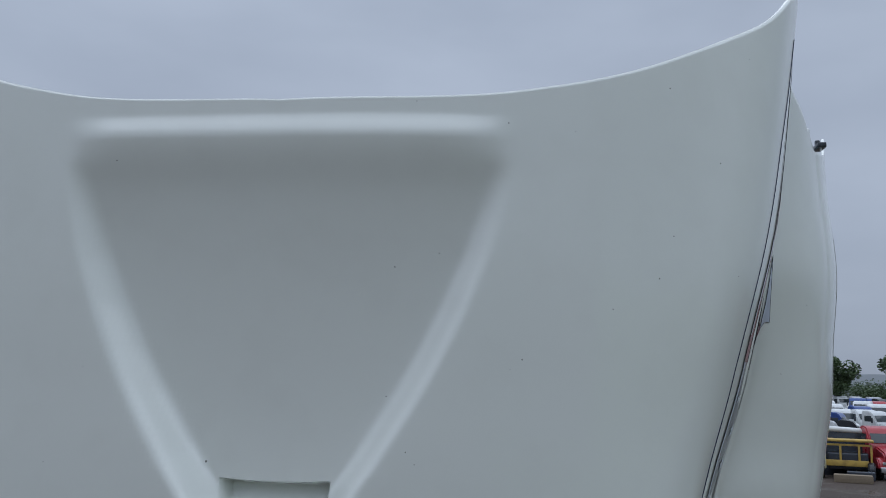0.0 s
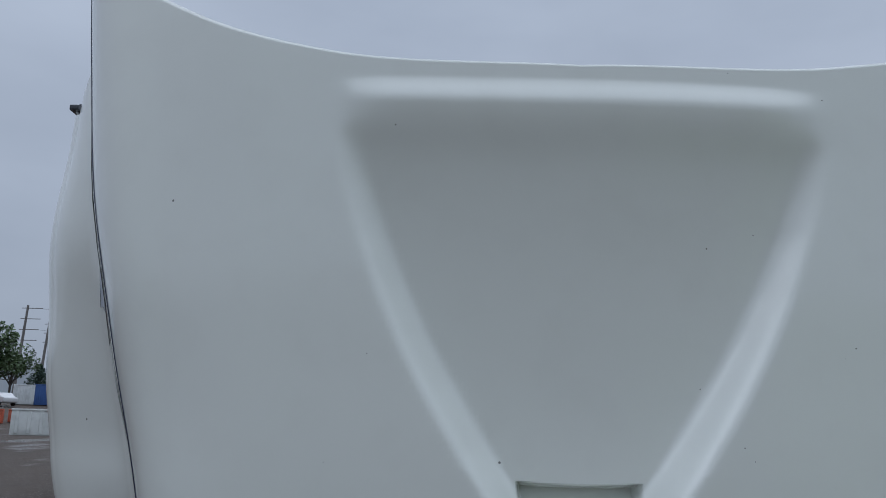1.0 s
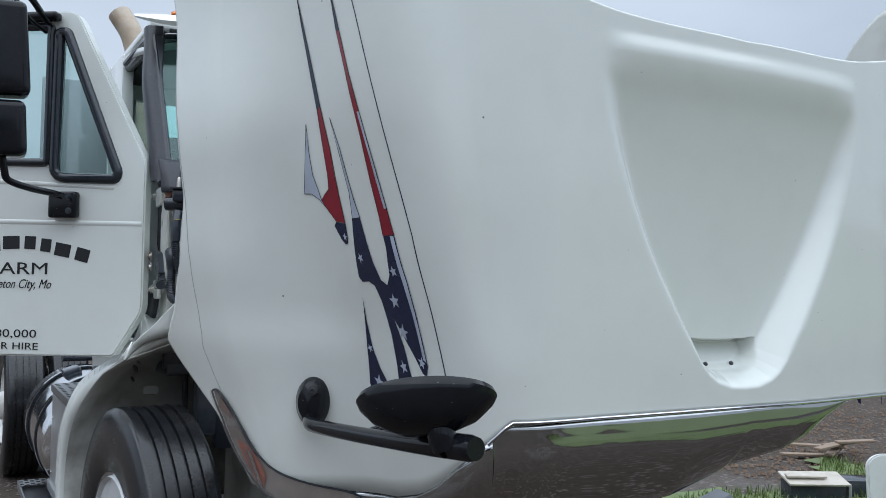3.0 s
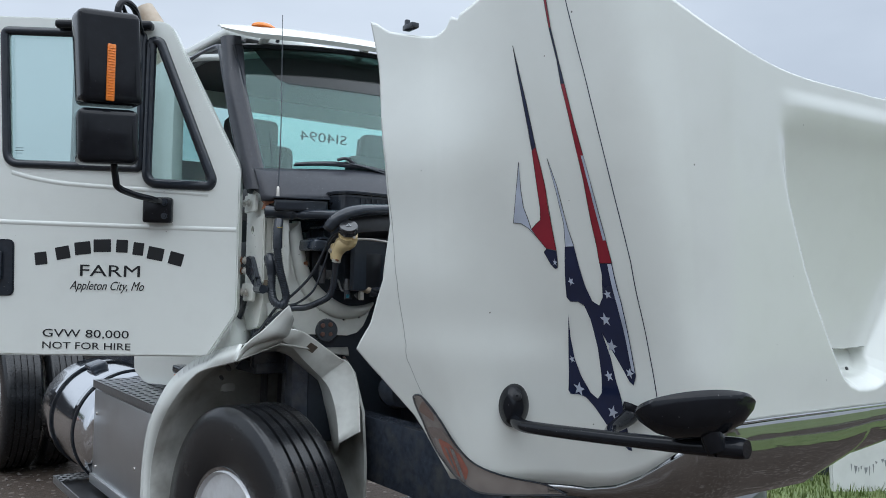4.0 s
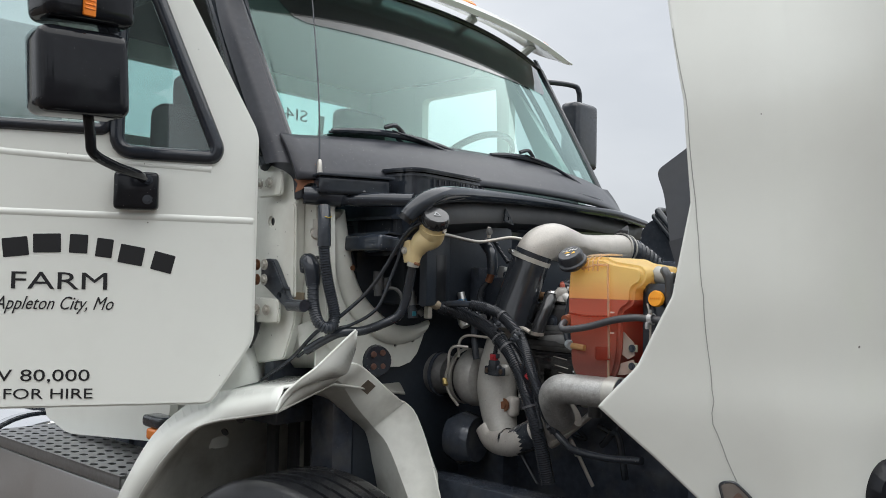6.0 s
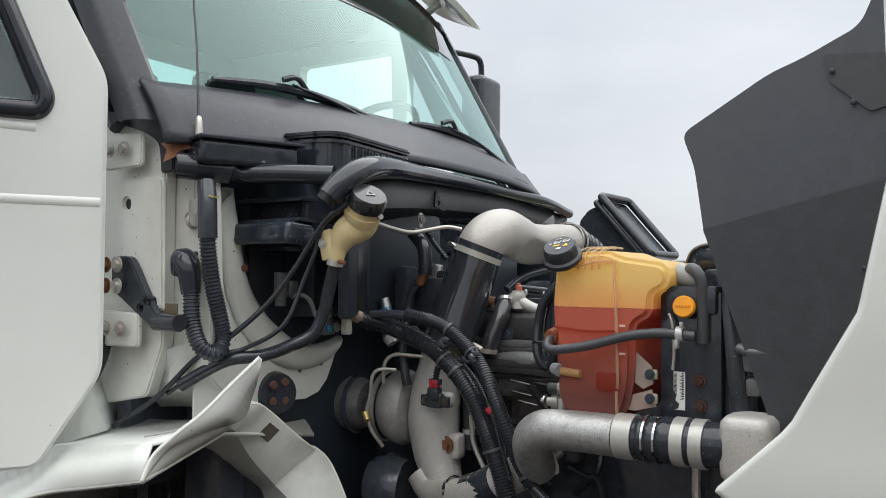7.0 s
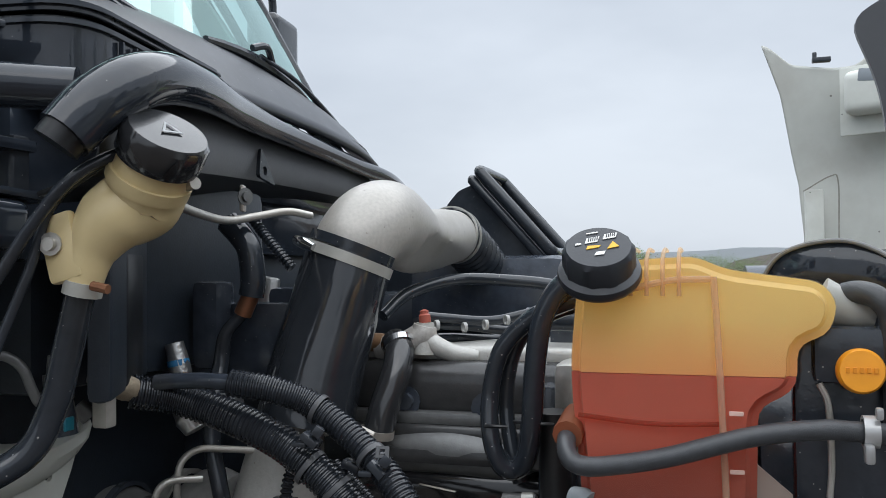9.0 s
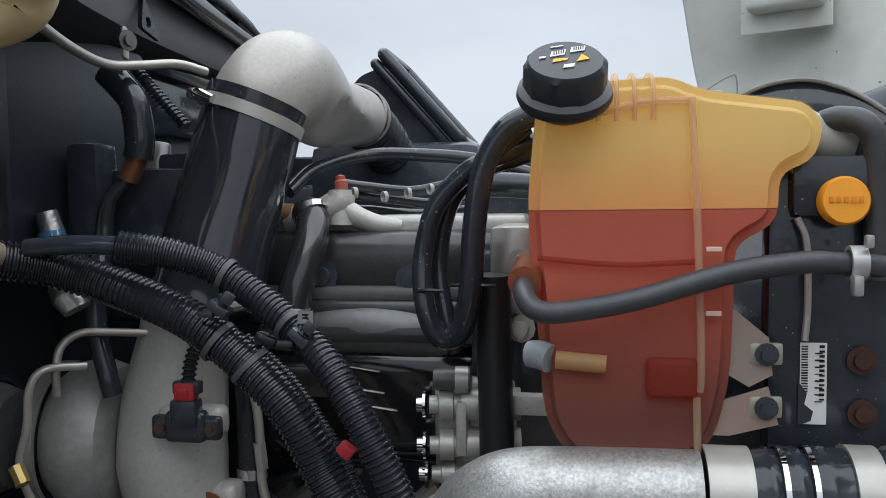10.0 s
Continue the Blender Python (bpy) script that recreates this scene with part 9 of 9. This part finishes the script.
# far boxes, cars and poles on the rise
def far_box(name, deg, r, size, colour, label, category, turn=0, lift=0.0):
    x, y = bearing(deg, r)
    bx = thing(name, None, label, category)
    m = Matrix.Translation((x, y, ground_height(x, y) + lift)) @ Matrix.Rotation(radians(turn), 4, "Z")
    paint = surface(name + "_paint", colour, .5, 0, .08, 4, dirt=tuple(c * .6 for c in colour), dirt_amount=.6, dirt_scale=1.5)
    part("box_body", block((0, 0, size[2] / 2), size, .05, 2), paint, bx, "", True, m)
    for k in range(7):
        part("side_rib", block((-size[0] / 2 + size[0] * (k + .5) / 7, -size[1] / 2 - .02, size[2] * .5), (size[0] * .04, .05, size[2] * .86), .01, 1), paint, bx, "", True, m)
    part("top_rim", block((0, -size[1] / 2 - .02, size[2] - .05), (size[0] + .04, .08, .1), .02), paint, bx, "", True, m)
    return bx


far_box("truck_body", -24.9, 58, (4.6, 2.0, 1.55), (.60, .62, .60), "white ribbed truck body standing on the gravel", "truck body", 24)
far_box("container", -26.6, 108, (2.2, 2.3, 2.2), (.58, .6, .6), "white box container on the rise", "container", 24)
far_box("container", -25.3, 108, (2.9, 2.3, 2.3), (.04, .09, .26), "blue box container on the rise", "container", 24)
far_box("container", -23.9, 106, (3.0, 2.3, 2.1), (.5, .52, .53), "pale grey box container on the rise", "container", 24)
far_box("skip", -28.4, 78, (2.2, 1.5, 1.15), (.45, .10, .05), "orange-red skip at the edge of the yard", "skip", 24)
far_box("skip", -26.6, 80, (2.0, 1.5, 1.05), (.42, .12, .07), "orange-red skip at the edge of the yard", "skip", 24)
far_box("shed", -22.0, 118, (4.5, 3.0, 1.5), (.16, .17, .17), "low dark shed below the conifers", "shed", 20)
for k, (deg, r, colour) in enumerate(((-28.9, 104, (.3, .06, .05)), (-27.9, 104, (.5, .5, .5)), (-29.8, 100, (.4, .2, .1)))):
    x, y = bearing(deg, r)
    car = thing("parked_car", None, ("dark red", "silver", "rust brown")[k] + " parked car on the rise", "car", "cars on the rise")
    m = Matrix.Translation(on_ground(x, y)) @ Matrix.Rotation(radians(60), 4, "Z")
    part("car_body", side_body([(-2.1, .35), (2.1, .35), (2.1, .85), (1.2, .95), (.7, 1.4), (-.9, 1.42), (-1.6, .95), (-2.1, .9)], 1.7, .06), surface("car_paint", colour, .3, 0, .05, 6, coat=.4), car, "", True, m)
    part("car_window", side_body([(-1.4, .98), (1.05, .98), (.62, 1.34), (-.85, 1.36)], 1.72, .01), GLASSDARK, car, "", True, m)
    for wy in (-1.3, 1.3):
        for wx in (-.8, .8):
            part("car_wheel", turned([(.1, -.1), (.31, -.1), (.33, 0), (.31, .1), (.1, .1)], 20), TYRE, car, "", True, m @ axis_at((wx, wy, .33), (1, 0, 0)))
POLEWOOD = surface("grey_pole_wood", (.16, .15, .14), .8, 0, .2, 8)
for deg, r, top, arms, reach, shift in ((-27.0, 180, 6.9, (.97, .86, .75, .64), 4.0, .9), (-25.7, 190, 6.0, (.97, .86, .75), 3.0, .7), (-21.5, 150, 6.9, (.90, .86, .78, .74, .64, .60), 2.5, 0.0)):
    x, y = bearing(deg, r)
    g = ground_height(x, y)
    h = 1.5 + r * math.tan(radians(top)) - g
    up_ = thing("utility_pole", None, "tall grey utility pole with crossarms and wires", "utility pole", "utility poles")
    part("pole_shaft", tube([(x - .7, y, g - .5), (x - .25, y, g + h * .5), (x + .15, y, g + h)], [.62, .45, .24] if shift == 0 else [.34, .28, .2], 10, 3), POLEWOOD, up_)
    for j, f in enumerate(arms):
        lean = .15 - .85 * (1 - f)
        part("crossarm", block((x + lean + shift, y, g + h * f), (reach * (1 - .03 * j), .16, .13), .03), POLEWOOD, up_)
        if j % 2 == 0:
            part("wire", tube([(x + reach * .5, y, g + h * f), (x + 40, y + 6, g + h * (f - .06) - 1.0), (x + 90, y + 14, g + h * f)], .022, 5, 8), POLEWOOD, up_)

# ---- things lying beside the front of the truck ----
GRASS = surface("wet_grass", (.11, .155, .04), .55, 0, .45, 14, .4, 30, dirt=(.16, .15, .05), dirt_amount=.5, dirt_scale=2.5)
gsb = bmesh.new()
rng = random.Random(11)
def in_lawn(x, y):
    e = .55 * noise.noise(Vector((x * .9, y * .9, 2)))
    return (2.5 + e < x < 4.75 + e and -9 < y < 4.75 + e * 1.4) or (y < -5.2 + 2 * e and y > -45 and 0.62 * (1.4 - y) + 2 * e < x < 45)
step = .25
cells = [(2.25 + step * i, -9 + step * j) for i in range(11) for j in range(57)]
for x, y in cells:
    if in_lawn(x + step / 2, y + step / 2):
        gsb.faces.new([gsb.verts.new((x + a + .10 * noise.noise(Vector((x + a, y + b, 3)) * 3), y + b + .10 * noise.noise(Vector((x + a, y + b, 7)) * 3), ground_height(x, y) + .022)) for a, b in ((0, 0), (step, 0), (step, step), (0, step))])
for i in range(-36, 36):
    for j in range(-36, -3):
        x, y = i * 1.25, j * 1.25
        if in_lawn(x + .62, y + .62):
            gsb.faces.new([gsb.verts.new((x + a, y + b, ground_height(x + a, y + b) + .05)) for a, b in ((0, 0), (1.25, 0), (1.25, 1.25), (0, 1.25))])
for _ in range(16000):
    x, y = rng.uniform(2.3, 5.0), rng.uniform(1.5, 5.2) if rng.random() < .8 else rng.uniform(-3, 1.5)
    if not in_lawn(x, y):
        continue
    h, a = rng.uniform(.03, .09), rng.uniform(0, 6.28)
    w, lean = .0045, Vector((math.cos(a), math.sin(a), 0)) * h * rng.uniform(.1, .7)
    s = Vector((-math.sin(a), math.cos(a), 0)) * w
    p = Vector((x, y, .01))
    v = [gsb.verts.new(q) for q in (p - s, p + s, p + s * .7 + lean * .4 + Vector((0, 0, h * .6)), p + lean + Vector((0, 0, h)), p - s * .7 + lean * .4 + Vector((0, 0, h * .6)))]
    gsb.faces.new((v[0], v[1], v[2], v[4]))
    gsb.faces.new((v[4], v[2], v[3]))
lawn = part("grass", gsb, GRASS, None, "", False)
tagged(lawn, "wet green grass with dry stalks beside the gravel", "grass", kind="stuff")

PANELWHITE = surface("white_sheet_metal", (.68, .69, .68), .3, 0, .03, 8, coat=.3, dirt=(.4, .4, .4), dirt_amount=.3, dirt_scale=5)
pan = thing("body_panel", None, "loose white truck body panel standing in the grass", "panel")
pm = frame_of((4.29, 3.43, .0), (.90, -.44, .0), (0.04, .08, 1))
part("sheet", plate(rounded([(-.75, 0), (1.2, 0), (1.2, .52), (.5, .50), (.42, .45), (-.68, .42), (-.75, .37)], [.02, .02, .05, .05, .05, .06, .06]), .04, (), .01), PANELWHITE, pan, "", True, pm)
SCRAPED = surface("scraped_grey", (.25, .26, .27), .6, 0, .3, 40)
rngs = random.Random(21)
for k in range(16):
    w, h, x = rngs.uniform(.008, .03), rngs.uniform(.012, .07), -.60 + .03 * k + rngs.uniform(-.01, .01)
    top = .225 - .03 * math.sin(k * .5) + rngs.uniform(-.008, .008)
    part("scrape", plate([(x, top), (x + w, top + rngs.uniform(-.01, .012)), (x + w * .7, top - h * .6), (x + w * .3, top - h)], .002), SCRAPED, pan, "", False, pm @ Matrix.Translation((0, 0, .0025)))
part("flange", plate(rounded([(.35, 0), (1.3, 0), (1.3, .52), (.45, .46)], .03), .03, (), .006), surface("pale_grey_panel", (.42, .44, .43), .4, 0, .1, 10), pan, "", True, frame_of((4.35, 3.25, .0), (.86, -.50, .0), (0.0, .10, 1)))
CREAM = surface("dirty_cream_paint", (.5, .46, .39), .45, 0, .1, 12, dirt=(.25, .2, .15), dirt_amount=.5, dirt_scale=8)
bat = thing("battery_box", None, "black battery box with a dented cream lid in the grass", "box")
bm_ = Matrix.Translation((3.63, 4.22, -.03)) @ Matrix.Rotation(radians(-26), 4, "Z") @ Matrix.Diagonal((.80, .9, .78, 1))
part("case", block((0, 0, .12), (.50, .20, .24), .015, 2), BLACK, bat, "", True, bm_)
part("lid", block((0, -.01, .255), (.54, .25, .02), .006, 2, (14, 0, 0)), CREAM, bat, "dirty cream sheet lid", True, bm_)
part("lid_fold", block((-.08, -.03, .285), (.36, .06, .02), .006, 2, (14, 0, 0)), CREAM, bat, "", True, bm_)
part("end_cap", block((.28, -.02, .12), (.03, .17, .22), .01), surface("grey_cap", (.35, .36, .36), .4, .4, .1, 30), bat, "", True, bm_)
hv = thing("plastic_bin", None, "small black plastic housing lying in the grass", "housing")
part("tub", block((4.05, 4.22, .06), (.30, .22, .16), .02, 2, (0, 0, -30)), BLACK, hv)
part("spout", tube([(4.15, 4.16, .10), (4.24, 4.12, .08), (4.3, 4.1, .05)], .035, 10, 4), RUBBER, hv)
DIRT = surface("brown_dirt", (.17, .115, .075), .8, 0, .4, 14, .6, 30, dirt=(.09, .065, .05), dirt_amount=.6, dirt_scale=3)
db = bmesh.new()
for k in range(5200):
    x, y = rng.uniform(3.8, 8.5), rng.uniform(3.6, 8.0)
    if in_lawn(x, y) or rng.random() < (x - 4) / 6:
        continue
    r = rng.uniform(.006, .03)
    c = Vector((x, y, ground_height(x, y) + r * .3))
    v = [db.verts.new(c + Vector(q) * r * rng.uniform(.7, 1.2)) for q in ((1, 0, 0), (-.5, .85, 0), (-.5, -.85, 0), (0, 0, .9))]
    for f in ((0, 1, 3), (1, 2, 3), (2, 0, 3)):
        db.faces.new([v[i] for i in f])
clods = part("dirt_clods", db, DIRT, None, "", False)
tagged(clods, "brown dirt clods and bark scattered past the grass", "dirt", kind="stuff")
sb = bmesh.new()
for k in range(7000):
    x, y = rng.uniform(-9, -.5), rng.uniform(5.5, 21) if k % 3 else rng.uniform(1.5, 6)
    r = rng.uniform(.006, .022)
    c = Vector((x, y, r * .25))
    v = [sb.verts.new(c + Vector(q) * r * rng.uniform(.7, 1.2)) for q in ((1, 0, 0), (-.5, .85, 0), (-.5, -.85, 0), (.1, 0, .7))]
    for f in ((0, 1, 3), (1, 2, 3), (2, 0, 3)):
        sb.faces.new([v[i] for i in f])
grit = part("gravel", sb, surface("gravel_stone", (.20, .175, .155), .5, 0, .4, 8, dirt=(.10, .09, .08), dirt_amount=.7), None, "", False)
tagged(grit, "loose wet gravel stones on the yard", "gravel", kind="stuff")
TIMBER = surface("weathered_boards", (.24, .18, .13), .75, 0, .25, 25, .3, 90)
for k, (x, y, a, ln) in enumerate(((4.95, 5.35, -15, .55), (5.15, 5.25, 30, .5), (5.1, 5.45, -35, .6), (5.3, 5.3, 5, .45), (5.0, 5.15, 12, .5), (5.25, 5.1, -22, .35))):
    bd = part("board", block((x, y, .03 + .028 * k), (ln, .08, .022), .004, 1, (0, 3 - k, a)), TIMBER, None)
    tagged(bd, "weathered broken board in a small heap on the dirt", "board", "heap of broken boards")
wr = thing("wrecked_pickup", None, "dark stripped pickup with a brown cab parked past the gravel", "truck")
wm = Matrix.Translation((12.6, 8.6, 0)) @ Matrix.Rotation(radians(62), 4, "Z")
part("frame_bed", block((0, 0, .62), (1.9, 4.6, .34), .06, 2), BLACK, wr, "", True, wm)
part("wreck_cab", side_body([(-.4, .8), (1.4, .8), (1.4, 1.75), (.2, 1.8), (-.4, 1.3)], 1.75, .08), surface("brown_truck_paint", PAINTS["brown"], .4, 0, .15, 8), wr, "", True, wm)
part("wreck_hood", side_body([(-2.2, .7), (-.4, .7), (-.4, 1.25), (-2.0, 1.15)], 1.7, .08), BLACK, wr, "", True, wm)
part("wreck_window", block((0, .55, 1.52), (1.78, .8, .34), .03), GLASSDARK, wr, "", True, wm)
part("white_part", block((-.4, -1.5, 1.22), (.6, .5, .12), .04), PANELWHITE, wr, "", True, wm)
for x in (-.85, .85):
    for y in (-1.5, 1.5):
        w = part("wheel", turned([(.2, -.12), (.36, -.12), (.4, -.06), (.4, .06), (.36, .12), (.2, .12)], 28), TYRE, wr, "", True, wm @ axis_at((x, y, .4), (1, 0, 0)))
        part("wheel_rim", turned([(.001, -.08), (.15, -.09), (.21, -.11), (.21, .11), (.15, .09), (.001, .08)], 24), ALU, w, "", True, wm @ axis_at((x, y, .4), (1, 0, 0)))
